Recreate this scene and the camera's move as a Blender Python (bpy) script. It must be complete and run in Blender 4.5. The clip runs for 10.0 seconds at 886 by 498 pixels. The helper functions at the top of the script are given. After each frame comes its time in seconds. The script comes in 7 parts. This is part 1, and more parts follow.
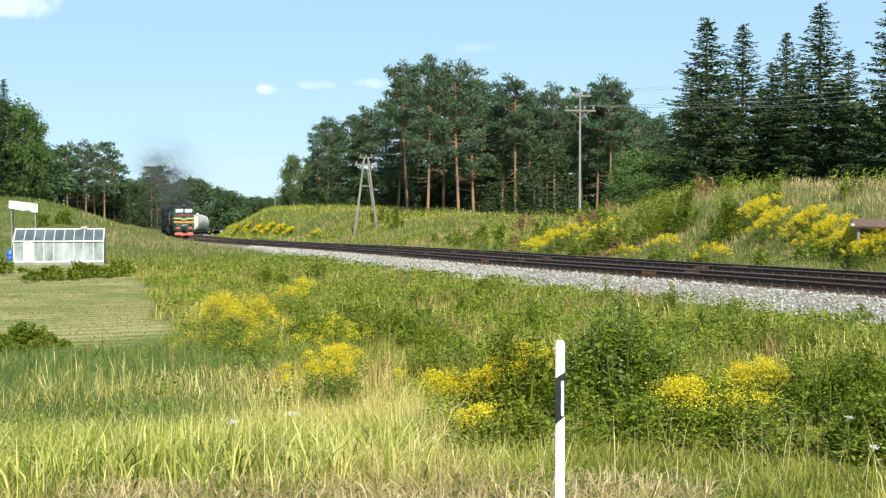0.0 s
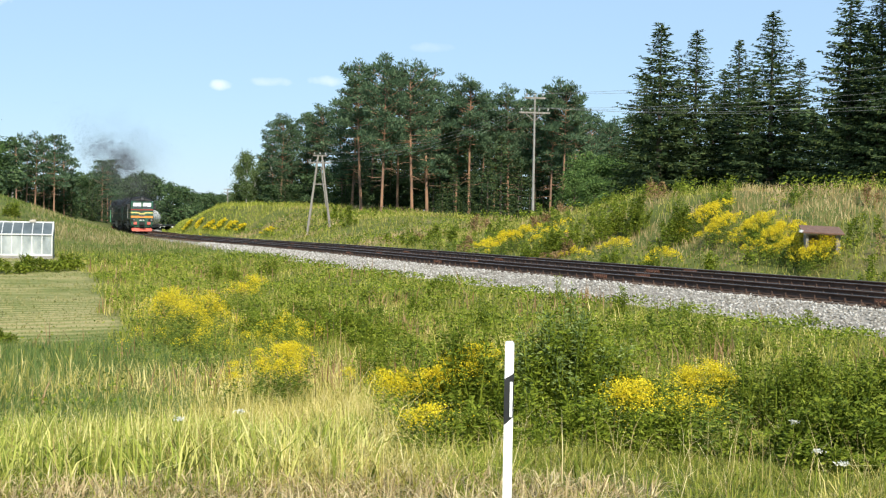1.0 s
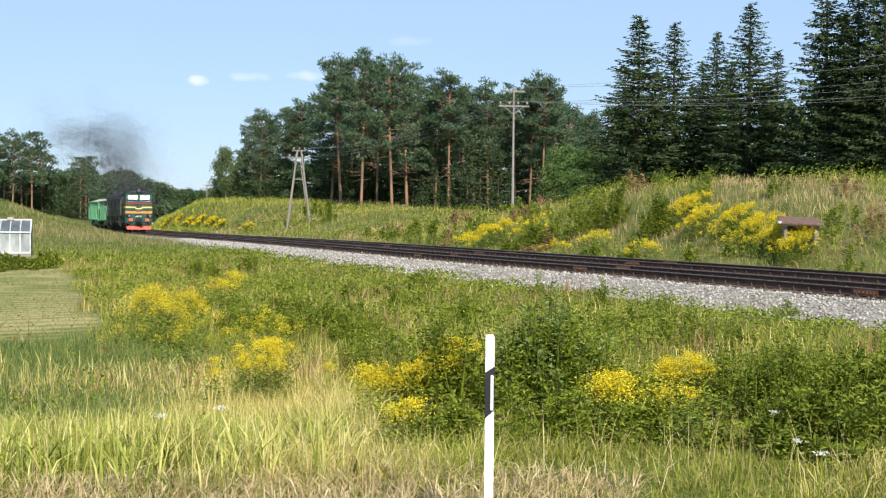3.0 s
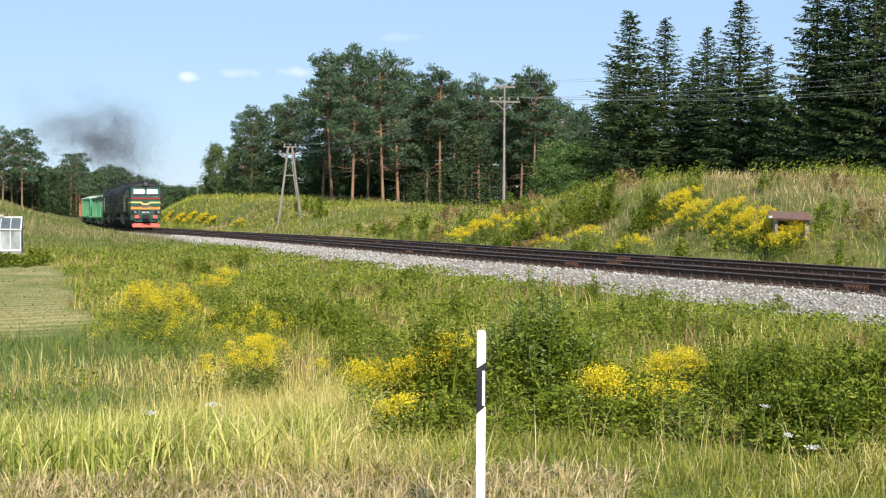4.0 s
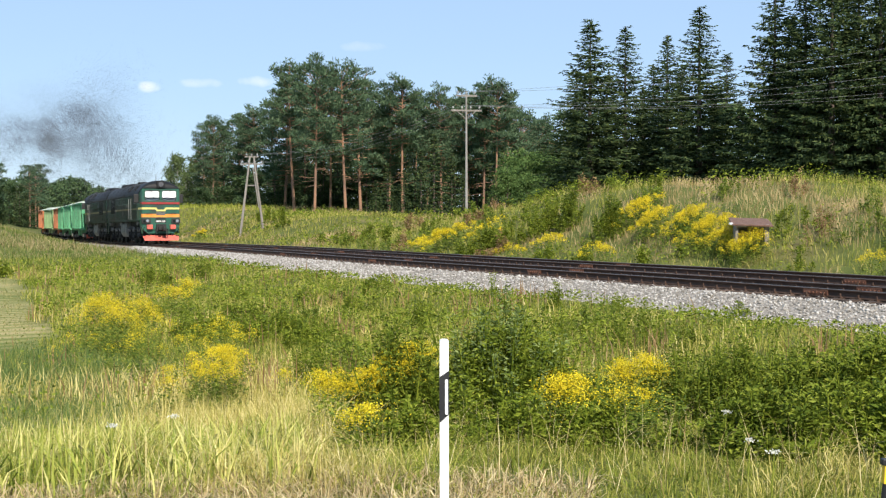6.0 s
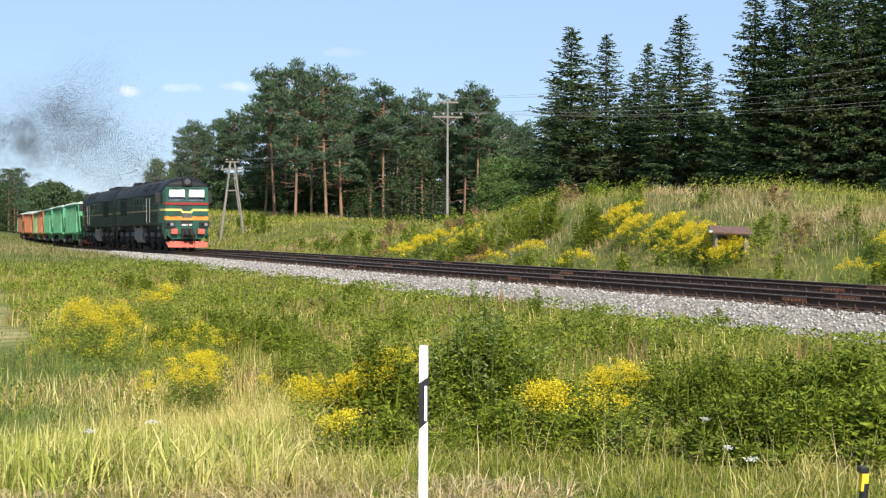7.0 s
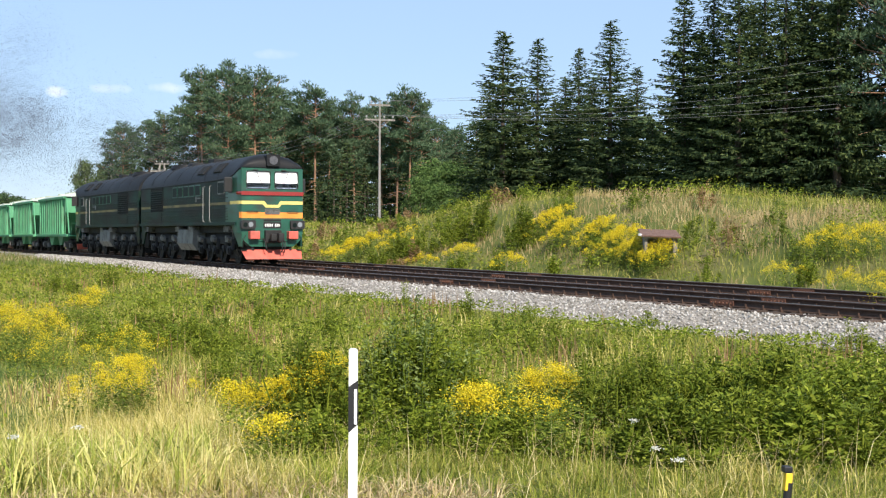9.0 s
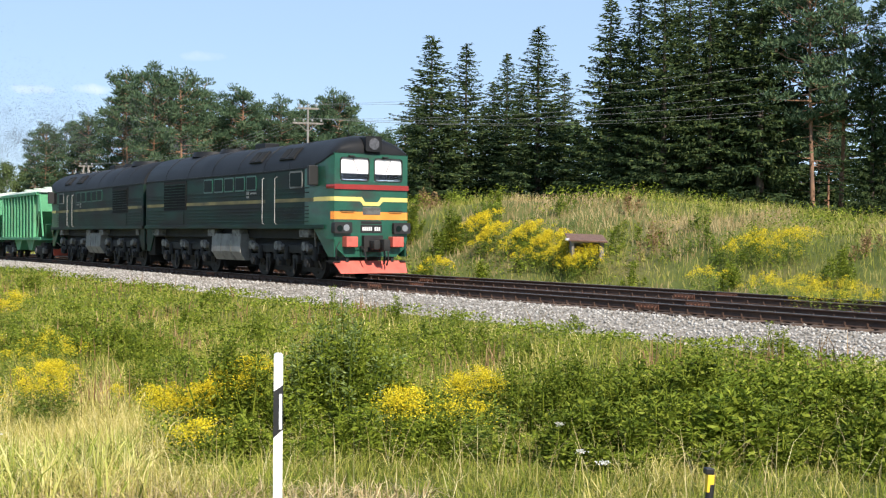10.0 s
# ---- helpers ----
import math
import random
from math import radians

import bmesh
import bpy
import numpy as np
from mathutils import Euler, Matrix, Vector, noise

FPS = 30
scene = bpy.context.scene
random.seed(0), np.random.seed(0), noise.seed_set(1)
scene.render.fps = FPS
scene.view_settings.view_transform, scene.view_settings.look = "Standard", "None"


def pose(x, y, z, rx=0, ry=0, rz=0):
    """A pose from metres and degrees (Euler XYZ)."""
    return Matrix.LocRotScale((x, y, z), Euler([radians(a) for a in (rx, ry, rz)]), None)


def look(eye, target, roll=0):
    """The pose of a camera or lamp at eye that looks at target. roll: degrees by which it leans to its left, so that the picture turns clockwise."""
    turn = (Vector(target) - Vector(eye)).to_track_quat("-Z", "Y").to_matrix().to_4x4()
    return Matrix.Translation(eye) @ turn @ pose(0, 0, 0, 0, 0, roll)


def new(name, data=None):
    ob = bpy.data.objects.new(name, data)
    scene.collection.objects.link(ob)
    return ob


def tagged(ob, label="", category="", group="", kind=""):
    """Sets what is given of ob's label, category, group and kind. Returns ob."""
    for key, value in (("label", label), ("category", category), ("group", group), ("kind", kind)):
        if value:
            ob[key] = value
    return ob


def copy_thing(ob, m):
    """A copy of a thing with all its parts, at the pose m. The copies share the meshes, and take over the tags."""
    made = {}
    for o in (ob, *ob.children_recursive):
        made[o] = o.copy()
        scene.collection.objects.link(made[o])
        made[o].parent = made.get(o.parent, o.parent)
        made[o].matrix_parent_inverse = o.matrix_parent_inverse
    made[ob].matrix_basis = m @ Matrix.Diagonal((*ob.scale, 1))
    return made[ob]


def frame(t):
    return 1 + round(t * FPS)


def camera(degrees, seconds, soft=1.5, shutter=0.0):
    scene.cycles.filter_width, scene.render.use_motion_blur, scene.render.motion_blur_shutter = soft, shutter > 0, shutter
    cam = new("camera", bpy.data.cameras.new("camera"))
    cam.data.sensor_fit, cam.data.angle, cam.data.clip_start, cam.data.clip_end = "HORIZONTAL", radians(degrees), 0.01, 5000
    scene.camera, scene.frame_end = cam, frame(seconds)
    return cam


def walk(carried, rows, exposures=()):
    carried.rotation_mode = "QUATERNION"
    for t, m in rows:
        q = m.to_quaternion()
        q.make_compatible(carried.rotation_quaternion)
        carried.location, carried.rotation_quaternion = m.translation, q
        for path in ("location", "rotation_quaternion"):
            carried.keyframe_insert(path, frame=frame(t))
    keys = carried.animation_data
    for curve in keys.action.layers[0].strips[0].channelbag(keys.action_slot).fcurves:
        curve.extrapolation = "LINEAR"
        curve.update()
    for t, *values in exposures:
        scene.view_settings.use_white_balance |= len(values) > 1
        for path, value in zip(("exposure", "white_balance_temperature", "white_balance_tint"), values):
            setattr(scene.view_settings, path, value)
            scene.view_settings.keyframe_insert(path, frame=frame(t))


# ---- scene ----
cam = camera(38.84, 10.0, soft=1.25)
EYE = 1.55      # eye above the railheads
ARM = 0.19      # the phone swings on an arm's radius as the person turns
# seconds, degrees turned to the right, tilt up, lean to the left
TURNS = [
    (0.0, 0.00, -1.31, -0.01),
    (0.5, 0.68, -1.11, 0.69),
    (1.0, 2.15, -1.30, 0.98),
    (1.5, 2.53, -1.37, 0.55),
    (2.0, 2.41, -1.53, 0.60),
    (2.5, 2.40, -1.59, 0.51),
    (3.0, 3.05, -1.56, 0.50),
    (4.5, 3.61, -1.81, 0.32),
    (5.0, 4.19, -1.61, 0.43),
    (5.5, 4.64, -1.41, 0.02),
    (7.0, 6.01, -1.05, 0.21),
    (7.5, 6.59, -0.64, 0.20),
    (8.0, 7.91, -0.73, 0.22),
    (8.5, 8.29, -1.00, 0.40),
    (9.0, 9.10, -0.90, 0.29),
    (9.5, 10.86, -0.78, 0.56),
    (10.0, 12.36, -0.69, 0.45),
]


def eye_pose(yaw, tilt, lean):
    a, b = radians(yaw), radians(tilt)
    eye = Vector((ARM * math.sin(a), ARM * (math.cos(a) - 1), EYE))
    return look(eye, eye + Vector((math.sin(a) * math.cos(b), math.cos(a) * math.cos(b), math.sin(b))), lean)


walk(cam, [(t, eye_pose(*turn)) for t, *turn in TURNS],
     [(0.0, 0.58, 6500, 3), (0.9, 0.54, 6500, 6), (2.0, 0.49, 6500, 11), (7.5, 0.50, 6500, 12), (10.0, 0.56, 6500, 13)])

# ---- light ----
SUN_TO = Vector((0.17, -0.77, 0.64)).normalized()
sun = new("sun", bpy.data.lights.new("sun", "SUN"))
sun.data.energy, sun.data.angle, sun.data.color = 4.8, radians(0.53), (1.0, 0.92, 0.79)
sun.matrix_world = look(SUN_TO * 50, (0, 0, 0))
CLOUDS = [  # azimuth, elevation, half width, half height in degrees, thickness
    (-7.95, 5.90, 0.52, 0.26, 0.95), (-5.7, 6.1, 0.95, 0.24, 0.5), (-3.3, 6.2, 0.85, 0.26, 0.6), (1.6, 7.8, 1.0, 0.25, 0.25),
    (-19.2, 9.2, 2.6, 0.65, 0.9), (-15.5, 10.4, 1.8, 0.3, 0.4), (-24.0, 7.0, 2.0, 0.4, 0.5), (40.0, 9.5, 2.4, 0.5, 0.7), (75.0, 14.0, 4.0, 0.9, 0.7),
    (120.0, 20.0, 6.0, 1.4, 0.7), (170.0, 16.0, 5.0, 1.2, 0.7), (-70.0, 15.0, 5.0, 1.1, 0.7), (-120.0, 22.0, 6.0, 1.5, 0.7)]


def build_world():
    world = bpy.data.worlds.new("world")
    scene.world = world
    world.use_nodes = True
    nt = world.node_tree
    nt.nodes.clear()
    out, bg, sky = (nt.nodes.new(k) for k in ("ShaderNodeOutputWorld", "ShaderNodeBackground", "ShaderNodeTexSky"))
    sky.sky_type, sky.sun_disc = "NISHITA", False
    sky.sun_elevation = math.asin(SUN_TO.z)
    sky.sun_rotation = math.atan2(SUN_TO.x, SUN_TO.y)
    sky.air_density, sky.dust_density, sky.ozone_density, sky.altitude = 1.0, 0.2, 2.5, 50
    bg.inputs["Strength"].default_value = SKY
    coord = nt.nodes.new("ShaderNodeTexCoord")
    noise_tex = nt.nodes.new("ShaderNodeTexNoise")
    noise_tex.inputs["Scale"].default_value, noise_tex.inputs["Detail"].default_value = 60, 4
    nt.links.new(coord.outputs["Generated"], noise_tex.inputs["Vector"])
    total = None

    def op(kind, a, b):
        n = nt.nodes.new("ShaderNodeMath")
        n.operation = kind
        for i, v in enumerate((a, b)):
            if hasattr(v, "is_linked"):
                nt.links.new(v, n.inputs[i])
            else:
                n.inputs[i].default_value = v
        return n.outputs[0]

    for az, el, w, h, thick in CLOUDS:
        a, b = radians(az), radians(el)
        mid = Vector((math.sin(a) * math.cos(b), math.cos(a) * math.cos(b), math.sin(b)))
        east = Vector((math.cos(a), -math.sin(a), 0))
        north = east.cross(mid)
        terms = []
        for axis, size in ((east, w), (north, h)):
            d = nt.nodes.new("ShaderNodeVectorMath")
            d.operation = "DOT_PRODUCT"
            nt.links.new(coord.outputs["Generated"], d.inputs[0])
            d.inputs[1].default_value = axis / math.sin(radians(size))
            terms.append(op("POWER", op("ABSOLUTE", d.outputs["Value"], 0), 2))
        front = nt.nodes.new("ShaderNodeVectorMath")
        front.operation = "DOT_PRODUCT"
        nt.links.new(coord.outputs["Generated"], front.inputs[0])
        front.inputs[1].default_value = mid
        far = op("ADD", terms[0], terms[1])
        wob = op("MULTIPLY", op("SUBTRACT", noise_tex.outputs["Fac"], 0.5), 2.6)
        k = op("MAXIMUM", op("SUBTRACT", 1.0, op("ADD", far, wob)), 0.0)
        k = op("MULTIPLY", op("MINIMUM", k, 1.0), op("GREATER_THAN", front.outputs["Value"], 0.0))
        k = op("MULTIPLY", k, thick)
        total = k if total is None else op("MAXIMUM", total, k)
    mix = nt.nodes.new("ShaderNodeMix")
    mix.data_type = "RGBA"
    nt.links.new(op("MULTIPLY", total, 0.55), mix.inputs["Factor"])
    tint = nt.nodes.new("ShaderNodeMix")
    tint.data_type, tint.blend_type = "RGBA", "MULTIPLY"
    tint.inputs["Factor"].default_value = 1.0
    nt.links.new(sky.outputs["Color"], tint.inputs["A"])
    tint.inputs["B"].default_value = SKY_TINT
    haze = nt.nodes.new("ShaderNodeMix")
    haze.data_type = "RGBA"
    haze.inputs["Factor"].default_value = 0.68
    nt.links.new(tint.outputs["Result"], haze.inputs["A"])
    haze.inputs["B"].default_value = HAZE
    nt.links.new(haze.outputs["Result"], mix.inputs["A"])
    mix.inputs["B"].default_value = (CLOUD, CLOUD, CLOUD * 0.99, 1)
    nt.links.new(mix.outputs["Result"], bg.inputs["Color"])
    nt.links.new(bg.outputs[0], out.inputs["Surface"])


SKY, CLOUD, SKY_TINT, HAZE = 0.094, 9.5, (0.93, 0.98, 1.08, 1), (3.75, 5.35, 7.4, 1)
build_world()

# ---- materials ----


def mat(name, colors, scale=3.0, rough=0.8, metal=0.0, bump=0.0, bump_scale=40.0, random_from="", fine=0.25, spec=0.5, through_light=0.0, stretch=(1, 1, 1), dirt=None, coat=0.0):
    """Colours along a noise of that scale (object space), with a finer noise over it; random_from 'island' or 'object' varies pieces."""
    colors = list(colors) * 2 if len(colors) == 1 else colors
    m = bpy.data.materials.new(name)
    m.use_nodes = True
    nt = m.node_tree
    b = nt.nodes["Principled BSDF"]
    N, L = nt.nodes.new, nt.links.new
    coord = N("ShaderNodeTexCoord")
    mp = N("ShaderNodeMapping")
    mp.inputs["Scale"].default_value = stretch
    L(coord.outputs["Object"], mp.inputs["Vector"])
    n1 = N("ShaderNodeTexNoise")
    n1.inputs["Scale"].default_value, n1.inputs["Detail"].default_value = scale, 5
    L(mp.outputs["Vector"], n1.inputs["Vector"])
    n2 = N("ShaderNodeTexNoise")
    n2.inputs["Scale"].default_value, n2.inputs["Detail"].default_value = bump_scale, 4
    L(mp.outputs["Vector"], n2.inputs["Vector"])
    ramp = N("ShaderNodeValToRGB")
    els = ramp.color_ramp.elements
    spread = [0.5] if len(colors) == 1 else [0.28 + 0.44 * i / (len(colors) - 1) for i in range(len(colors))]
    if random_from:
        spread = [0.02 + 0.96 * i / max(1, len(colors) - 1) for i in range(len(colors))]
    while len(els) < len(colors):
        els.new(0.5)
    for e, p, c in zip(els, spread, colors):
        e.position, e.color = p, (*c, 1)
    if random_from == "island":
        g = N("ShaderNodeNewGeometry")
        src = g.outputs["Random Per Island"]
    elif random_from == "object":
        g = N("ShaderNodeObjectInfo")
        src = g.outputs["Random"]
    else:
        src = n1.outputs["Fac"]
    if random_from:
        add = N("ShaderNodeMath")
        add.operation = "MULTIPLY_ADD"
        L(n1.outputs["Fac"], add.inputs[0])
        add.inputs[1].default_value = 0.9
        sub = N("ShaderNodeMath")
        sub.operation = "SUBTRACT"
        L(src, sub.inputs[0])
        sub.inputs[1].default_value = 0.45
        L(sub.outputs[0], add.inputs[2])
        src = add.outputs[0]
    L(src, ramp.inputs["Fac"])
    mixn = N("ShaderNodeMix")
    mixn.data_type, mixn.blend_type = "RGBA", "OVERLAY"
    mixn.inputs["Factor"].default_value = fine
    L(ramp.outputs["Color"], mixn.inputs["A"])
    L(n2.outputs["Fac"], mixn.inputs["B"])
    col = mixn.outputs["Result"]
    if dirt:
        n3 = N("ShaderNodeTexNoise")
        n3.inputs["Scale"].default_value, n3.inputs["Detail"].default_value = dirt[1], 6
        mp3 = N("ShaderNodeMapping")
        mp3.inputs["Scale"].default_value = dirt[4] if len(dirt) > 4 else (1, 1, 1)
        L(coord.outputs["Object"], mp3.inputs["Vector"])
        L(mp3.outputs["Vector"], n3.inputs["Vector"])
        r3 = N("ShaderNodeMapRange")
        r3.inputs["From Min"].default_value, r3.inputs["From Max"].default_value = dirt[2], dirt[3]
        L(n3.outputs["Fac"], r3.inputs["Value"])
        md = N("ShaderNodeMix")
        md.data_type = "RGBA"
        L(r3.outputs["Result"], md.inputs["Factor"])
        L(col, md.inputs["A"])
        md.inputs["B"].default_value = (*dirt[0], 1)
        col = md.outputs["Result"]
    L(col, b.inputs["Base Color"])
    b.inputs["Roughness"].default_value, b.inputs["Metallic"].default_value = rough, metal
    b.inputs["Specular IOR Level"].default_value = spec
    b.inputs["Coat Weight"].default_value = coat
    if bump:
        bn = N("ShaderNodeBump")
        bn.inputs["Strength"].default_value, bn.inputs["Distance"].default_value = bump, 0.02
        L(n2.outputs["Fac"], bn.inputs["Height"])
        L(bn.outputs["Normal"], b.inputs["Normal"])
    if through_light:
        tr = N("ShaderNodeBsdfTranslucent")
        L(col, tr.inputs["Color"])
        ms = N("ShaderNodeMixShader")
        ms.inputs["Fac"].default_value = through_light
        L(b.outputs[0], ms.inputs[1])
        L(tr.outputs[0], ms.inputs[2])
        L(ms.outputs[0], nt.nodes["Material Output"].inputs["Surface"])
    return m


def leafy(name, colors, scale=0.8, tl=0.3, rough=0.6):
    return mat(name, colors, scale, rough, random_from="island", fine=0.1, spec=0.12, through_light=tl * 0.65)


def glassy(name, color, rough=0.05):
    m = bpy.data.materials.new(name)
    m.use_nodes = True
    b = m.node_tree.nodes["Principled BSDF"]
    b.inputs["Base Color"].default_value, b.inputs["Roughness"].default_value = (*color, 1), rough
    b.inputs["Transmission Weight"].default_value, b.inputs["IOR"].default_value = 1.0, 1.45
    return m


# ---- building helpers ----


def mesh_np(name, verts, faces, material=None, smooth=False):
    """A mesh from numpy arrays: verts (n,3); faces a list of (m,k) arrays."""
    me = bpy.data.meshes.new(name)
    verts = np.asarray(verts, dtype=np.float32)
    me.vertices.add(len(verts))
    me.vertices.foreach_set("co", verts.ravel())
    faces = [np.asarray(f, dtype=np.int32) for f in faces if len(f)]
    loops = np.concatenate([f.ravel() for f in faces])
    me.loops.add(len(loops))
    me.loops.foreach_set("vertex_index", loops)
    sizes = np.concatenate([np.full(len(f), f.shape[1], dtype=np.int32) for f in faces])
    me.polygons.add(len(sizes))
    me.polygons.foreach_set("loop_start", np.concatenate([[0], np.cumsum(sizes)[:-1]]).astype(np.int32))
    if smooth:
        me.polygons.foreach_set("use_smooth", np.ones(len(sizes), dtype=bool))
    me.update(calc_edges=True)
    if material:
        me.materials.append(material)
    return me


def finish(bm, name, material, smooth=None):
    me = bpy.data.meshes.new(name)
    bmesh.ops.recalc_face_normals(bm, faces=bm.faces[:])
    bm.to_mesh(me)
    bm.free()
    if material:
        me.materials.append(material)
    if smooth is not None:
        me.polygons.foreach_set("use_smooth", [True] * len(me.polygons))
        if smooth < 180:
            me.set_sharp_from_angle(angle=radians(smooth))
    return me


def part(name, bm, material, parent, label="", smooth=None):
    ob = new(name, finish(bm, name, material, smooth) if isinstance(bm, bmesh.types.BMesh) else bm)
    ob.parent = parent
    if label:
        ob["label"] = label
    return ob


def thing(name, label, category, group="", kind="", m=None):
    ob = new(name)
    ob.empty_display_size = 0.2
    tagged(ob, label, category, group, kind)
    if m is not None:
        ob.matrix_basis = m
    return ob


def box(bm, x0, x1, y0, y1, z0, z1, bevel=0.0, m=None):
    vs = [bm.verts.new((x, y, z)) for x in (x0, x1) for y in (y0, y1) for z in (z0, z1)]
    fs = [bm.faces.new([vs[i] for i in q]) for q in ((0, 1, 3, 2), (4, 6, 7, 5), (0, 4, 5, 1), (2, 3, 7, 6), (0, 2, 6, 4), (1, 5, 7, 3))]
    if bevel:
        es = list({e for f in fs for e in f.edges})
        res = bmesh.ops.bevel(bm, geom=es, offset=bevel, segments=2, profile=0.6, affect="EDGES")
        vs = list({v for f in res["faces"] for v in f.verts} | {v for v in vs if v.is_valid})
    if m is not None:
        bmesh.ops.transform(bm, matrix=m, verts=[v for v in vs if v.is_valid])
    return bm


def one_box(*a, **k):
    return box(bmesh.new(), *a, **k)


def tube(bm, points, radii, sides=8, caps=True):
    """A tapered tube through points."""
    rings = []
    n = len(points)
    for i, p in enumerate(points):
        p = Vector(p)
        d = (Vector(points[min(i + 1, n - 1)]) - Vector(points[max(i - 1, 0)])).normalized()
        side = d.cross(Vector((0.3, 0.9, 0.1)) if abs(d.z) > 0.8 else Vector((0, 0, 1))).normalized()
        up = side.cross(d)
        r = radii[i] if hasattr(radii, "__len__") else radii
        rings.append([bm.verts.new(p + (side * math.cos(a) + up * math.sin(a)) * r) for a in (2 * math.pi * k / sides for k in range(sides))])
    for a, b in zip(rings, rings[1:]):
        for k in range(sides):
            bm.faces.new((a[k], a[(k + 1) % sides], b[(k + 1) % sides], b[k]))
    if caps:
        bm.faces.new(rings[0][::-1])
        bm.faces.new(rings[-1])
    return bm


# ---- plan: the railway ----
# the near track's middle, from behind the camera to the far bend
KNOTS = [(26.0, -12.0), (21.4, 0.0), (17.9, 10.0), (14.45, 20.0), (13.0, 24.0), (10.3, 31.5), (6.9, 40.0), (3.9, 47.0), (1.4, 53.9), (-5.75, 75.5), (-14.9, 102.5),
         (-19.5, 117.0), (-27.8, 145.0), (-33.4, 166.0), (-37.15, 180.0), (-40.6, 190.0), (-43.9, 202.0), (-47.6, 220.0), (-52.1, 245.0), (-59.5, 290.0), (-69.3, 350.0), (-82.0, 430.0)]


def spline(knots, step=0.25):
    p = np.array(knots, float)
    t = np.concatenate([[0], np.cumsum(np.hypot(*np.diff(p, axis=0).T))])
    n = len(t)
    h = np.diff(t)
    A, B = np.eye(n), np.zeros((n, 2))
    for i in range(1, n - 1):
        A[i, i - 1:i + 2] = h[i - 1], 2 * (h[i - 1] + h[i]), h[i]
        B[i] = 6 * ((p[i + 1] - p[i]) / h[i] - (p[i] - p[i - 1]) / h[i - 1])
    M = np.linalg.solve(A, B)
    u = np.arange(0, t[-1], step)
    k = np.clip(np.searchsorted(t, u, "right") - 1, 0, n - 2)
    a, b, hh = (t[k + 1] - u)[:, None], (u - t[k])[:, None], h[k][:, None]
    return (M[k] * a ** 3 + M[k + 1] * b ** 3) / (6 * hh) + (p[k] / hh - M[k] * hh / 6) * a + (p[k + 1] / hh - M[k + 1] * hh / 6) * b


def smooth_line(knots):
    line = spline(knots)
    w = np.hanning(81)
    pad = np.concatenate([line[:1] - (line[1] - line[0]) * np.arange(40, 0, -1)[:, None], line, line[-1:] + (line[-1] - line[-2]) * np.arange(1, 41)[:, None]])
    return np.stack([np.convolve(pad[:, i], w / w.sum(), "valid") for i in (0, 1)], 1)


LINE = smooth_line(KNOTS)
ARC = np.concatenate([[0], np.cumsum(np.hypot(*np.diff(LINE, axis=0).T))])


def on_line(s, side=0.0):
    """Place and heading (away from the camera's end) at arc s; side to the right of it is the far side."""
    p = np.array([np.interp(s, ARC, LINE[:, 0]), np.interp(s, ARC, LINE[:, 1])])
    q = np.array([np.interp(s + 0.5, ARC, LINE[:, 0]), np.interp(s + 0.5, ARC, LINE[:, 1])])
    r = np.array([np.interp(s - 0.5, ARC, LINE[:, 0]), np.interp(s - 0.5, ARC, LINE[:, 1])])
    d = (q - r) / np.linalg.norm(q - r)
    return p + side * np.array([d[1], -d[0]]), d


SLOPE = np.gradient(LINE[:, 0], LINE[:, 1])


def off_track(x, y):
    """Distance from the near track's middle, positive beyond it."""
    return (x - np.interp(y, LINE[:, 1], LINE[:, 0])) / np.sqrt(1 + np.interp(y, LINE[:, 1], SLOPE) ** 2)


def step(a, b, v):
    k = np.clip((np.asarray(v, float) - a) / (b - a), 0, 1)
    return k * k * (3 - 2 * k)


def grade(y):
    """Height of the railheads: the line falls away beyond the bend."""
    return -0.82 * step(45, 190, y)


RIDGE_Y = [-50, 20, 35, 45, 53, 60, 68, 79, 88, 95, 103, 112, 120, 130, 150, 185, 225, 260, 400]
RIDGE_Z = [0.5, 1.0, 1.3, 1.7, 2.5, 3.3, 2.9, 1.9, 0.9, 0.2, 0.8, 1.95, 1.2, 1.7, 3.0, 3.1, 1.9, 1.3, 1.3]


def wave(x, y, k, seed):
    return np.sin(x * k + seed) * np.cos(y * k * 1.13 + seed * 2.1) + 0.5 * np.sin(x * k * 2.3 - y * k * 1.9 + seed * 3.3)


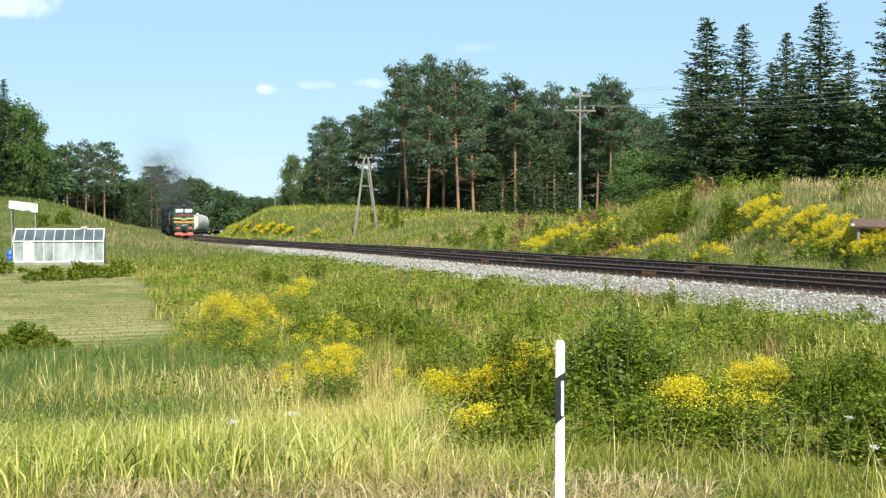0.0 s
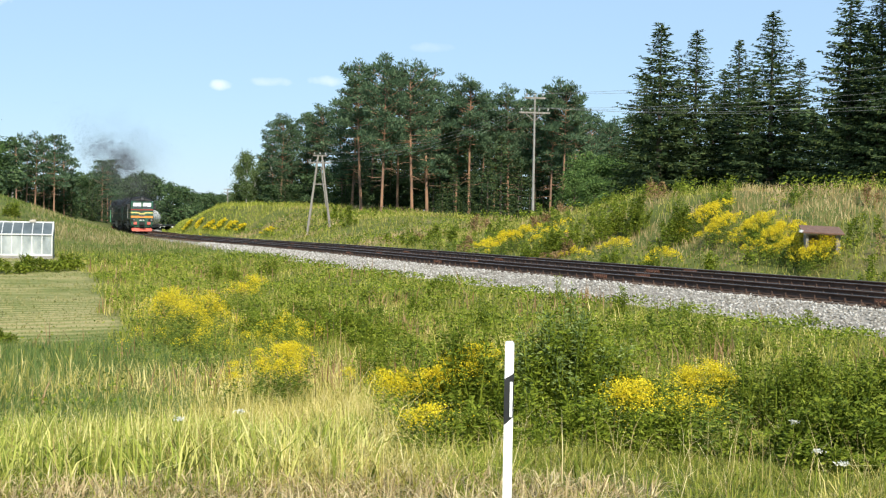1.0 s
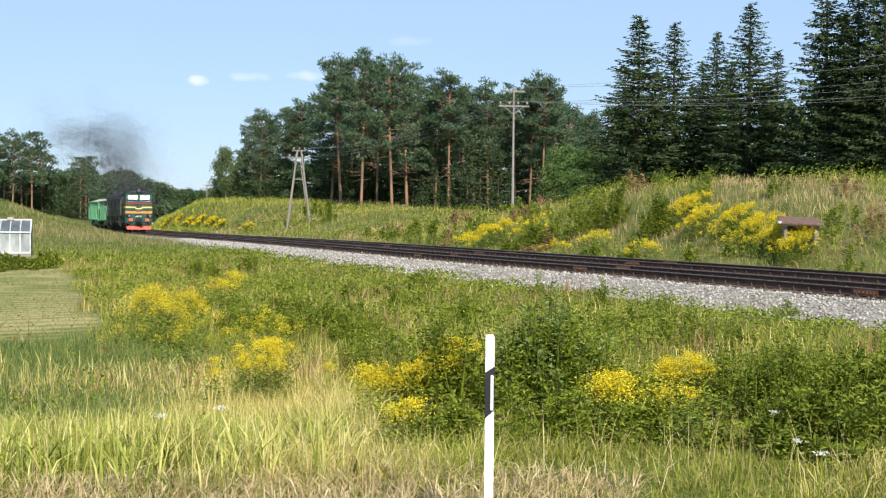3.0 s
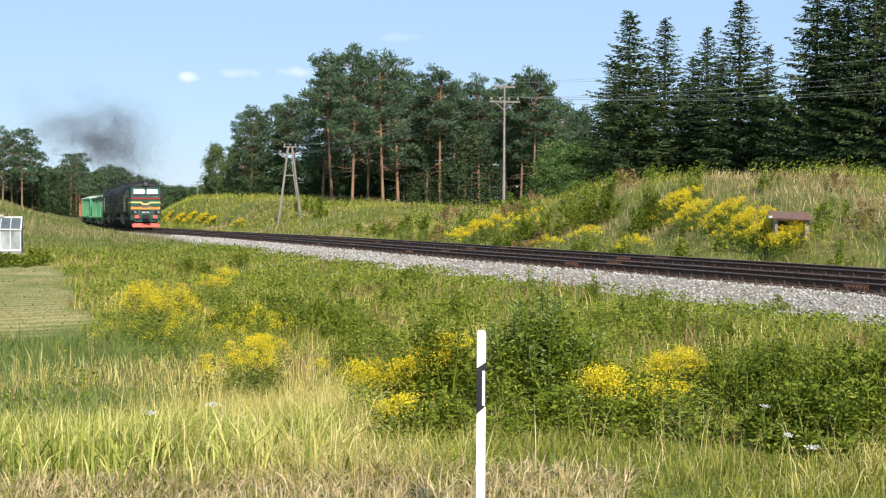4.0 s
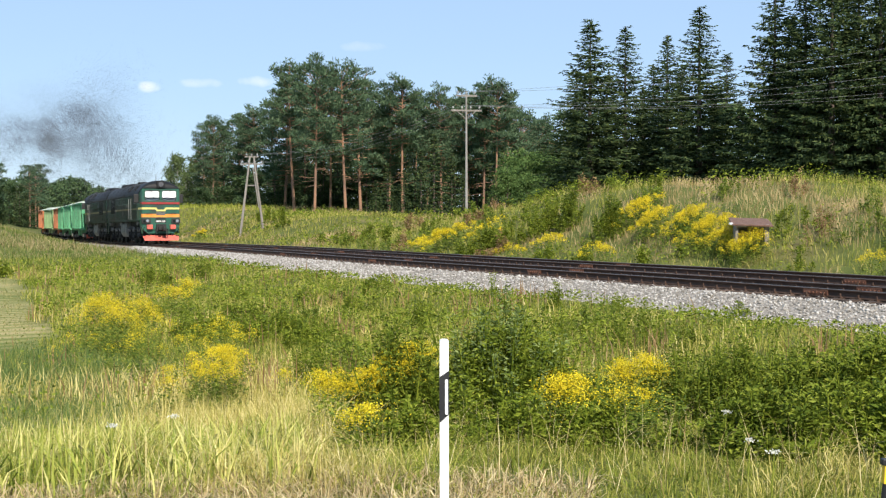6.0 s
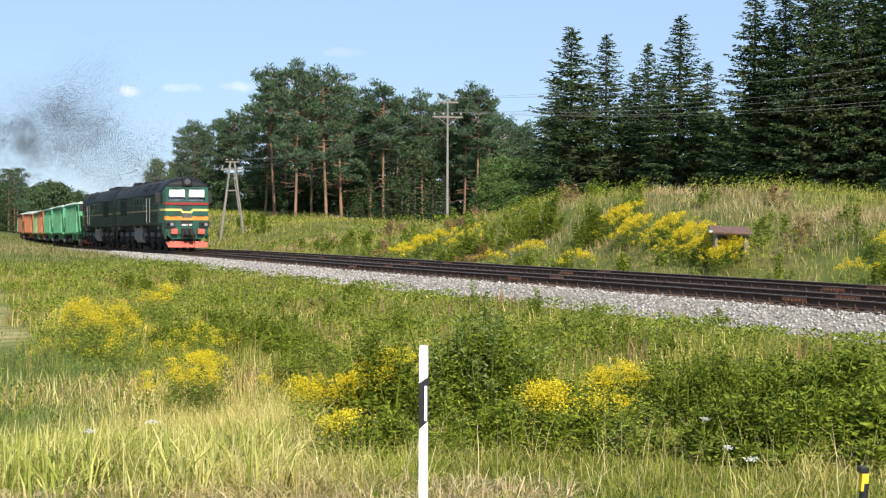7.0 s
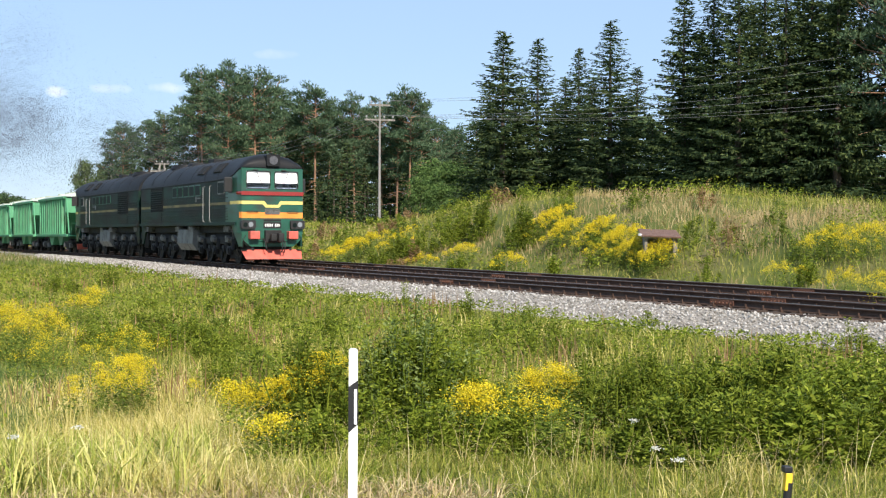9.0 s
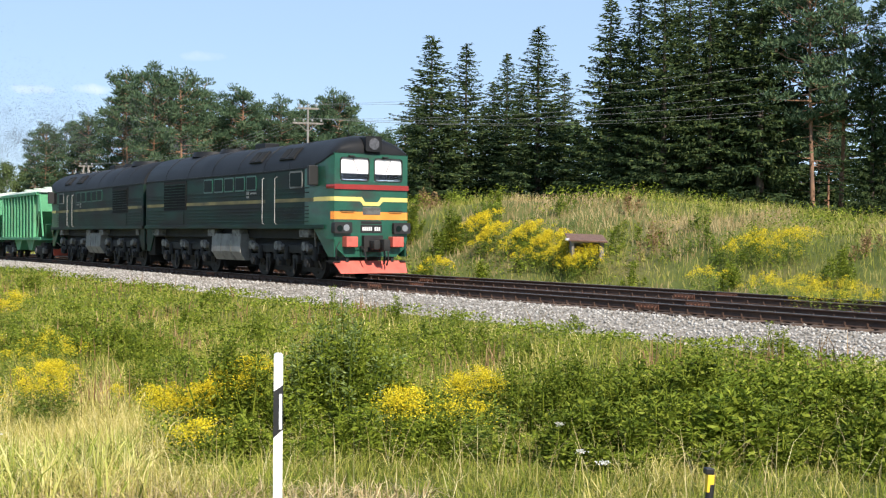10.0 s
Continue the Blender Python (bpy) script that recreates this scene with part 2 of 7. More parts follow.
def ground_z(x, y):
    x, y = np.asarray(x, float), np.asarray(y, float)
    s = off_track(x, y)
    field = -1.05 + 0.05 * wave(x, y, 0.35, 1.0) + 0.28 * step(45, 68, y) * step(-3.5, -12, s)
    near = field + 0.42 * step(-9.0, -3.6, s)
    near = near + 3.7 * step(80, 126, y) * step(-4.5, -20, s)
    near = near + 0.75 * step(85, 112, y) * step(-3.6, -8, s)
    verge = -0.06 + 0.03 * wave(x, y, 0.9, 2.0)
    road = step(15.5, 7.2, y - 0.08 * x) * step(-4.5, -8.5, s)
    near = near * (1 - road) + verge * road
    # beyond the bend the bank keeps clear of the siding
    ridge = np.interp(y, RIDGE_Y, RIDGE_Z) * (1 - step(140, 165, y) * step(7.0, -1.0, x + 0.172 * y))
    base = -0.62 - 1.2 * step(160, 205, y)
    far = base + (ridge - base) * np.where(y > 135, step(7.3, 16.5 - 5.5 * step(135, 165, y), s), step(7.3, 16.5, s)) + 0.14 * wave(x, y, 0.3, 4.0) * step(7.5, 12, s)
    far = far - 0.35 * ridge * step(22, 45, s)
    flat = -0.63 + grade(y)
    z = np.where(s < -3.4, near, np.where(s > 7.3, far, flat))
    z = np.where((s >= -3.6) & (s < -3.2), np.minimum(z, flat), z)
    return z


def zone_mown(x, y):
    """1 on the mown hay field beside the greenhouse."""
    edge = np.interp(y, [10, 16, 20, 24, 36, 50, 62, 68], [-4.5, -3.7, -4.1, -5.0, -8.2, -11.8, -15.5, -17])
    wob = 0.5 * wave(x, y, 0.8, 0.7)
    return step(0.5, -0.5, x - edge + wob * 0.6) * step(20.6, 22.8, y + wob * 0.8 - 0.9 * (np.maximum(x, -9.0) + 7.7)) * step(71, 66, y)


# ---- ground ----


def ground_material():
    m = mat("grass_ground", [(0.055, 0.075, 0.018), (0.10, 0.12, 0.030), (0.17, 0.155, 0.055)], 0.55, 0.95, bump=0.6, bump_scale=25, spec=0.15, dirt=((0.20, 0.165, 0.075), 0.16, 0.56, 0.72))
    nt = m.node_tree
    b = nt.nodes["Principled BSDF"]
    src = b.inputs["Base Color"].links[0].from_socket
    at = nt.nodes.new("ShaderNodeAttribute")
    at.attribute_name = "mown"
    n = nt.nodes.new("ShaderNodeTexNoise")
    n.inputs["Scale"].default_value, n.inputs["Detail"].default_value = 0.45, 8
    wv = nt.nodes.new("ShaderNodeTexWave")
    wv.inputs["Scale"].default_value, wv.inputs["Distortion"].default_value, wv.inputs["Detail"].default_value = 0.45, 2.5, 3
    mp = nt.nodes.new("ShaderNodeMapping")
    mp.inputs["Rotation"].default_value = (0, 0, radians(62))
    co = nt.nodes.new("ShaderNodeTexCoord")
    nt.links.new(co.outputs["Object"], mp.inputs["Vector"])
    nt.links.new(mp.outputs["Vector"], wv.inputs["Vector"])
    nt.links.new(co.outputs["Object"], n.inputs["Vector"])
    av = nt.nodes.new("ShaderNodeMix")
    av.inputs["Factor"].default_value = 0.22
    nt.links.new(n.outputs["Fac"], av.inputs["A"])
    nt.links.new(wv.outputs["Fac"], av.inputs["B"])
    ramp = nt.nodes.new("ShaderNodeValToRGB")
    e = ramp.color_ramp.elements
    e[0].position, e[0].color = 0.36, (0.13, 0.155, 0.04, 1)
    e[1].position, e[1].color = 0.62, (0.33, 0.285, 0.13, 1)
    mid = e.new(0.49)
    mid.color = (0.22, 0.22, 0.075, 1)
    nt.links.new(av.outputs["Result"], ramp.inputs["Fac"])
    mx = nt.nodes.new("ShaderNodeMix")
    mx.data_type = "RGBA"
    nt.links.new(at.outputs["Fac"], mx.inputs["Factor"])
    nt.links.new(src, mx.inputs["A"])
    nt.links.new(ramp.outputs["Color"], mx.inputs["B"])
    nt.links.new(mx.outputs["Result"], b.inputs["Base Color"])
    return m


def build_ground():
    ang = np.radians(np.concatenate([np.arange(-180, -40, 5.0), np.arange(-40, 50, 0.4), np.arange(50, 180, 5.0)]))
    rad = np.concatenate([[0.0], np.geomspace(0.6, 4000, 190)])
    A, R = np.meshgrid(ang, rad)
    x, y = R * np.sin(A), R * np.cos(A)
    z = ground_z(x, y)
    z = z * step(900, 350, R) + (1 - step(900, 350, R)) * 0.5
    n, k = len(rad), len(ang)
    idx = np.arange(n * k).reshape(n, k)
    nxt = np.roll(idx, -1, axis=1)
    quads = np.stack([idx[:-1], nxt[:-1], nxt[1:], idx[1:]], -1).reshape(-1, 4)[:, ::-1]
    me = mesh_np("ground", np.stack([x, y, z], -1).reshape(-1, 3), [quads], ground_material(), smooth=True)
    a = me.attributes.new("mown", "FLOAT", "POINT")
    a.data.foreach_set("value", zone_mown(x, y).ravel().astype(np.float32))
    tagged(new("ground", me), "green and straw-coloured rough grassland with a mown hay field", "ground", kind="structure")


build_ground()

# ---- railway ----
M_RAIL = mat("rail_rust", [(0.042, 0.023, 0.015), (0.085, 0.046, 0.029)], 4, 0.8, 0.1, bump=0.3, bump_scale=60)
M_HEAD = mat("rail_worn_steel", [(0.16, 0.14, 0.13), (0.26, 0.24, 0.22)], 5, 0.4, 0.8)
M_PLATE = mat("fishplate_rust", [(0.12, 0.050, 0.030), (0.19, 0.085, 0.05)], 6, 0.85, 0.1, bump=0.3)
M_SLEEPER = mat("sleeper_wood", [(0.045, 0.030, 0.022), (0.11, 0.075, 0.055)], 3, 0.9, bump=0.5, random_from="object")
M_BALLAST = mat("ballast_bed", [(0.09, 0.08, 0.065), (0.25, 0.225, 0.19), (0.43, 0.40, 0.36)], 24, 0.95, bump=0.8, bump_scale=35)
M_STONE = mat("ballast_stone", [(0.17, 0.155, 0.13), (0.31, 0.29, 0.255), (0.41, 0.39, 0.36), (0.53, 0.51, 0.48)], 3, 0.9, random_from="island", fine=0.3)
SPACING, HALF_GAUGE = 4.1, 0.795
S_END = float(ARC[-1]) - 1


def sweep(name, profile, side, s0, s1, ds, material, smooth=False):
    """A profile (across, up) swept along the line at that side."""
    S = np.arange(s0, s1, ds)
    P, D = zip(*[on_line(s, side) for s in S])
    P, D = np.array(P), np.array(D)
    across = np.stack([D[:, 1], -D[:, 0]], 1)
    prof = np.array(profile)
    V = np.concatenate([P[:, None, :] + across[:, None, :] * prof[None, :, :1], prof[None, :, 1:] + grade(P[:, 1])[:, None, None]], -1)
    n, k = len(S), len(prof)
    i = np.arange(n * k).reshape(n, k)
    q = np.stack([i[:-1], np.roll(i, -1, 1)[:-1], np.roll(i, -1, 1)[1:], i[1:]], -1).reshape(-1, 4)
    return mesh_np(name, V.reshape(-1, 3), [q[:, ::-1], i[0][None, :], i[-1][None, ::-1]], material, smooth)


RAIL_PROFILE = [(-0.075, -0.18), (0.075, -0.18), (0.075, -0.165), (0.012, -0.145), (0.010, -0.045), (0.036, -0.036), (0.037, -0.012), (-0.037, -0.012), (-0.036, -0.036), (-0.010, -0.045),
                (-0.012, -0.145), (-0.075, -0.165)]
HEAD_PROFILE = [(-0.037, -0.0115), (0.037, -0.0115), (0.034, -0.002), (0.024, 0.0), (-0.024, 0.0), (-0.034, -0.002)]


def joint(data, place, d, z=0.0):
    ob = new("fishplate", data)
    ob.matrix_basis = Matrix.Translation((*place, z)) @ Matrix.Rotation(math.atan2(d[1], d[0]), 4, "Z")
    return ob


def build_track(name, side, label):
    track = thing(name, label, "railway track", kind="structure")
    for r in (-HALF_GAUGE, HALF_GAUGE):
        rail = part("rail", sweep("rail", RAIL_PROFILE, side + r, 0, S_END, 1.0, M_RAIL), None, track)
        part("railhead", sweep("railhead", HEAD_PROFILE, side + r, 0, S_END, 1.0, M_HEAD), None, rail, "bright worn steel running surface")
    sleeper = one_box(-0.125, 0.125, -1.37, 1.37, -0.36, -0.185)
    data = finish(sleeper, "sleeper", M_SLEEPER)
    clip = bmesh.new()
    for r in (-HALF_GAUGE, HALF_GAUGE):
        for o in (-0.11, 0.11):
            box(clip, -0.05, 0.05, r + o - 0.035, r + o + 0.035, -0.19, -0.150)
            box(clip, -0.018, 0.018, r + o - 0.018, r + o + 0.018, -0.15, -0.085)
    clip_me = finish(clip, "rail_clip", M_RAIL)
    plates = bmesh.new()
    for o in (-0.03, 0.03):
        box(plates, -0.40, 0.40, o - 0.012, o + 0.012, -0.150, -0.038, 0.004)
        for k in (-0.32, -0.19, -0.06, 0.06, 0.19, 0.32):
            box(plates, k - 0.016, k + 0.016, o * 1.9 - 0.018, o * 1.9 + 0.018, -0.11, -0.078)
    plate_me = finish(plates, "fishplate", M_PLATE)
    rest = []
    for i, s in enumerate(np.arange(12, 330, 0.543)):
        p, d = on_line(s, side)
        m = Matrix.Translation((*p, float(grade(p[1])) + random.uniform(-0.006, 0.006))) @ Matrix.Rotation(math.atan2(d[1], d[0]) + random.uniform(-0.01, 0.01), 4, "Z")
        if i < 150:
            for n, me in (("sleeper", data), ("rail_clip", clip_me)):
                ob = new(n, me)
                ob.matrix_basis, ob.parent = m, track
        else:
            rest.append(m)
    for src, n in ((data, "far_sleepers"), (clip_me, "far_rail_clips")):
        co = np.empty(len(src.vertices) * 3, dtype=np.float32)
        src.vertices.foreach_get("co", co)
        co = co.reshape(-1, 3)
        faces = [tuple(f.vertices) for f in src.polygons]
        V, F = [], []
        for j, m in enumerate(rest):
            R = np.array(m)
            V.append(co @ R[:3, :3].T + R[:3, 3])
            F += [tuple(v + j * len(co) for v in f) for f in faces]
        me = bpy.data.meshes.new(n)
        me.from_pydata(np.concatenate(V).tolist(), [], F)
        me.materials.append(src.materials[0])
        tagged(part(n, me, None, track), kind="stuff")
    for k, s in enumerate(np.arange(17.2 + (3.1 if side else 0), 150, 12.5)):
        for r in (-HALF_GAUGE, HALF_GAUGE):
            p, d = on_line(s, side + r)
            joint(plate_me, p, d, float(grade(p[1]))).parent = track
    return track


build_track("railway_track_1", 0.0, "rusty steel rails with bright tops on dark wooden sleepers in gravel")
build_track("railway_track_2", SPACING, "unused rusty rails on dark sleepers beside the running track")


def build_ballast():
    prof = [(-4.0, -1.0), (-3.55, -0.84), (-1.62, -0.23), (-1.0, -0.22), (1.0, -0.22), (1.6, -0.25), (2.05, -0.36), (2.5, -0.25), (SPACING + 1.7, -0.25), (SPACING + 3.4, -0.75), (SPACING + 3.8, -1.0)]
    bed = sweep("ballast", prof, 0.0, 0, S_END, 2.0, M_BALLAST)
    bed_ob = tagged(new("ballast", bed), "pale grey crushed-stone ballast bank under the rails", "ballast", kind="structure")
    rng = np.random.default_rng(5)
    # loose stones over the shoulder and between the sleepers
    n = 42000
    S = 12 + 105 * rng.random(n) ** 1.5
    o = np.where(rng.random(n) < 0.80, rng.uniform(-3.75, -1.30, n), rng.uniform(-1.3, 7.2, n))
    P, D = zip(*[on_line(s) for s in np.arange(0, 160, 0.5)])
    P, D = np.array(P), np.array(D)
    g = np.arange(0, 160, 0.5)
    px, py, dx, dy = (np.interp(S, g, v) for v in (P[:, 0], P[:, 1], D[:, 0], D[:, 1]))
    x, y = px + dy * o, py - dx * o
    pr = np.array(prof)
    z = np.interp(o, pr[:, 0], pr[:, 1])
    size = rng.uniform(0.015, 0.034, n) * (1 + S / 120)
    octa = np.array([(1, 0, 0), (-1, 0, 0), (0, 1, 0), (0, -1, 0), (0, 0, 1), (0, 0, -1)], float)
    tris = np.array([(0, 2, 4), (2, 1, 4), (1, 3, 4), (3, 0, 4), (2, 0, 5), (1, 2, 5), (3, 1, 5), (0, 3, 5)])
    a = rng.uniform(0, 6.28, n)
    jit = octa[None] * rng.uniform(0.65, 1.35, (n, 6, 1)) + rng.normal(0, 0.2, (n, 6, 3))
    ca, sa = np.cos(a)[:, None], np.sin(a)[:, None]
    V = np.stack([jit[..., 0] * ca - jit[..., 1] * sa, jit[..., 0] * sa + jit[..., 1] * ca, jit[..., 2] * 0.75], -1) * size[:, None, None]
    V += np.stack([x, y, z + size * 0.3 + grade(y)], -1)[:, None, :]
    F = tris[None] + 6 * np.arange(n)[:, None, None]
    ob = part("ballast_stones", mesh_np("ballast_stones", V.reshape(-1, 3), [F.reshape(-1, 3)], M_STONE), None, bed_ob)
    tagged(ob, kind="stuff")


build_ballast()

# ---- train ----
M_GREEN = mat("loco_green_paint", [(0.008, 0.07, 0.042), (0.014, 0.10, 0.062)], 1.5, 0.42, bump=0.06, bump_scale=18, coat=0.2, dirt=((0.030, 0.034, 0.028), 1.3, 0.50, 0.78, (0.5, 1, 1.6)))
# side green: soot, with the side's dimmer light also darkened into the colour
M_GREEN_SOOT_SHADE = mat("loco_green_sooty_shaded", [(0.004, 0.024, 0.016), (0.007, 0.036, 0.025)], 1.2, 0.5, bump=0.08, bump_scale=14, spec=0.2, fine=0.1, dirt=((0.007, 0.008, 0.007), 0.8, 0.40, 0.62, (0.45, 1, 1.8)))
M_ROOF = mat("loco_roof_soot", [(0.005, 0.0055, 0.0065), (0.014, 0.015, 0.017)], 1.1, 0.55, bump=0.15, bump_scale=12, spec=0.25, fine=0.1)
M_YELLOW = mat("stripe_yellow", [(0.62, 0.50, 0.13), (0.72, 0.60, 0.2)], 2, 0.5)
# front yellow dulled for the dimmer-lit side, with soot patches over it
M_YELLOW_DULL = mat("stripe_yellow_sooty_shaded", [(0.12, 0.10, 0.035), (0.26, 0.21, 0.075)], 1.2, 0.6, dirt=((0.03, 0.03, 0.02), 0.9, 0.45, 0.7))
M_ORANGE = mat("stripe_orange", [(0.70, 0.22, 0.03), (0.78, 0.30, 0.05)], 2, 0.5)
M_RED = mat("stripe_red", [(0.22, 0.016, 0.012), (0.30, 0.026, 0.02)], 2, 0.4, coat=0.3)
M_PILOT = mat("pilot_red", [(0.50, 0.085, 0.06), (0.62, 0.14, 0.10)], 2, 0.6, bump=0.1, dirt=((0.10, 0.05, 0.04), 2.5, 0.55, 0.8))
M_BLACK = mat("underframe_black", [(0.006, 0.006, 0.006), (0.018, 0.017, 0.016)], 3, 0.75, bump=0.3, bump_scale=20)
M_AXLE = mat("axlebox_dusty_grey", [(0.05, 0.047, 0.04), (0.26, 0.25, 0.23)], 7, 0.75, bump=0.3)
M_TANK = mat("fuel_tank_grey", [(0.13, 0.13, 0.12), (0.24, 0.24, 0.225)], 1.5, 0.6, bump=0.1, dirt=((0.06, 0.055, 0.05), 1.6, 0.5, 0.75))
# steel darkened so its colour carries the shadow the wheels stand in
M_STEEL_SHADED = mat("wheel_steel_shaded", [(0.010, 0.0095, 0.009), (0.024, 0.022, 0.020)], 5, 0.7, 0.3)
M_WHITE = mat("white_paint", [(0.62, 0.62, 0.60), (0.74, 0.74, 0.72)], 3, 0.5)
M_RUBBER = mat("black_rubber", [(0.012, 0.012, 0.012)], 5, 0.6)
M_LENS = mat("headlamp_lens", [(0.36, 0.37, 0.38)], 3, 0.08, 0.6)
# white that stands in for the sky's reflection in the windscreens
M_SKY_GLARE = mat("windscreen_sky_glare", [(0.46, 0.44, 0.48), (0.54, 0.52, 0.55)], 3, 0.9)
M_CAB = mat("cab_interior", [(0.10, 0.13, 0.20), (0.16, 0.2, 0.28)], 3, 0.8)
M_PANE = glassy("window_glass", (0.9, 0.95, 0.95))
M_LAMPGLASS = mat("dull_lamp_glass", [(0.05, 0.05, 0.055), (0.12, 0.12, 0.13)], 8, 0.2)
M_HANDRAIL = mat("worn_handrail", [(0.30, 0.30, 0.28), (0.42, 0.42, 0.40)], 5, 0.5)
M_LOUVRE_GAP = mat("louvre_gap_black", [(0.002, 0.002, 0.002), (0.004, 0.004, 0.004)], 5, 0.9)
M_DARKPANE = mat("dark_side_glass", [(0.003, 0.008, 0.007), (0.006, 0.014, 0.012)], 2, 0.5, spec=0.12, fine=0.05)

LOCO_L, WAGON_L, N_WAGONS = 17.4, 12.7, 12
SPEED = 14.55
S_FRONT_END = float(np.interp(39.0, LINE[:, 1], ARC)) + 1.5
WHEELS = []      # (wheelset, place on its vehicle, wheel radius)


def front_arc(t):
    """Arc of the leading end of the train at t seconds."""
    return S_FRONT_END + SPEED * (10.0 - t)


# x, half width, roof rise factor, eave height
LOCO_RIBS = [(-8.35, 0.985, 0.94, 3.50), (-8.2, 1.0, 1.0, 3.55), (-2.0, 1.0, 1.0, 3.55), (4.0, 1.0, 1.0, 3.55), (6.6, 1.0, 1.0, 3.58), (7.25, 1.0, 0.95, 3.64), (7.75, 0.995, 0.86, 3.74),
             (8.10, 0.985, 0.69, 3.86), (8.32, 0.965, 0.50, 3.95), (8.46, 0.93, 0.27, 3.99)]
ROOF_ARC = [(1.0, 0.0), (0.975, 0.20), (0.90, 0.42), (0.76, 0.64), (0.58, 0.82), (0.36, 0.94), (0.14, 0.995), (0.0, 1.0)]
HALF_W = 1.475


def loft(sections, closed_ends=(False, False)):
    bm = bmesh.new()
    rings = [[bm.verts.new(p) for p in s] for s in sections]
    for a, b in zip(rings, rings[1:]):
        for k in range(len(a) - 1):
            bm.faces.new((a[k], a[k + 1], b[k + 1], b[k]))
    if closed_ends[0]:
        bm.faces.new(rings[0])
    if closed_ends[1]:
        bm.faces.new(rings[-1][::-1])
    return bm


def slab(points, axis_from, axis_to, plane="yz"):
    """A prism: an outline in the plane yz pushed from x=axis_from to axis_to (or xz pushed along y)."""
    bm = bmesh.new()
    put = (lambda a, p: (a, p[0], p[1])) if plane == "yz" else (lambda a, p: (p[0], a, p[1]))
    a = [bm.verts.new(put(axis_from, p)) for p in points]
    b = [bm.verts.new(put(axis_to, p)) for p in points]
    n = len(points)
    for k in range(n):
        bm.faces.new((a[k], a[(k + 1) % n], b[(k + 1) % n], b[k]))
    bm.faces.new(a[::-1])
    bm.faces.new(b)
    return bm


def rounded(y0, y1, z0, z1, r, n=5):
    out = []
    for cy, cz, a0 in ((y1 - r, z1 - r, 0), (y0 + r, z1 - r, 90), (y0 + r, z0 + r, 180), (y1 - r, z0 + r, 270)):
        out += [(cy + r * math.cos(radians(a0 + 90 * k / n)), cz + r * math.sin(radians(a0 + 90 * k / n))) for k in range(n + 1)]
    return out


def disc(bm, centre, axis, r, depth, sides=20, r2=None):
    c, d = Vector(centre), Vector(axis)
    return tube(bm, [c - d * depth / 2, c + d * depth / 2], [r, r if r2 is None else r2], sides)


def make_wheelset(parent, x, r, name="wheelset", gauge=HALF_GAUGE):
    bm = bmesh.new()
    for y in (-gauge, gauge):
        out = 1 if y > 0 else -1
        disc(bm, (0, y, 0), (0, 1, 0), r, 0.13, 28)
        disc(bm, (0, y - out * 0.08, 0), (0, 1, 0), r + 0.03, 0.03, 28)
        disc(bm, (0, y + out * 0.08, 0), (0, 1, 0), 0.14, 0.06, 12)
        for k in range(6):
            a = k * math.pi / 3
            disc(bm, (math.cos(a) * r * 0.6, y + out * 0.07, math.sin(a) * r * 0.6), (0, 1, 0), 0.05, 0.03, 6)
    disc(bm, (0, 0, 0), (0, 1, 0), 0.09, 2 * gauge, 10)
    ws = part(name, bm, M_STEEL_SHADED, parent, smooth=35)
    ws.location = (x, 0, r)
    return ws


def loco_bogie(loco, cx):
    bg = bmesh.new()
    for y in (-1.12, 1.12):
        box(bg, cx - 2.75, cx + 2.75, y - 0.07, y + 0.07, 0.86, 1.14, 0.02)
        for k in (-2.1, 0, 2.1):
            for o in (-0.42, 0.42):
                disc(bg, (cx + k + o, y * 1.06, 0.86), (0, 0, 1), 0.11, 0.46, 10)
        for k in (-1.05, 1.05):
            disc(bg, (cx + k, y * 1.1, 0.42), (0, 0.05, 1), 0.05, 0.5, 8)
            box(bg, cx + k - 0.18, cx + k + 0.18, y - 0.1, y + 0.1, 0.5, 0.80, 0.03)
    box(bg, cx - 2.7, cx + 2.7, -0.70, 0.70, 0.22, 1.1)
    for x in (cx - 2.6, cx, cx + 2.6):
        box(bg, x - 0.1, x + 0.1, -1.1, 1.1, 0.75, 0.95)
    frame_ob = part("bogie_frame", bg, M_BLACK, loco, smooth=40)
    for k in (-2.1, 0, 2.1):
        make_wheelset(loco, cx + k, 0.525)
        for y in (-1.2, 1.2):
            ab = bmesh.new()
            out = 1 if y > 0 else -1
            box(ab, cx + k - 0.17, cx + k + 0.17, y - 0.10, y + 0.10, 0.40, 0.74, 0.04)
            disc(ab, (cx + k, y + out * 0.12, 0.56), (0, 1, 0), 0.13, 0.07, 14)
            box(ab, cx + k - 0.40, cx + k + 0.40, y - 0.05, y + 0.06, 0.68, 0.80, 0.03)
            part("axlebox", ab, M_BLACK, frame_ob, smooth=40)
            ab = bmesh.new()
            disc(ab, (cx + k - 0.1, y + out * 0.1, 1.10), (0, 1, 0), 0.15, 0.18, 12)
            disc(ab, (cx + k + 0.16, y + out * 0.1, 1.05), (0, 1, 0), 0.12, 0.16, 12)
            part("damper", ab, M_AXLE, frame_ob, "dusty grey damper", smooth=40)


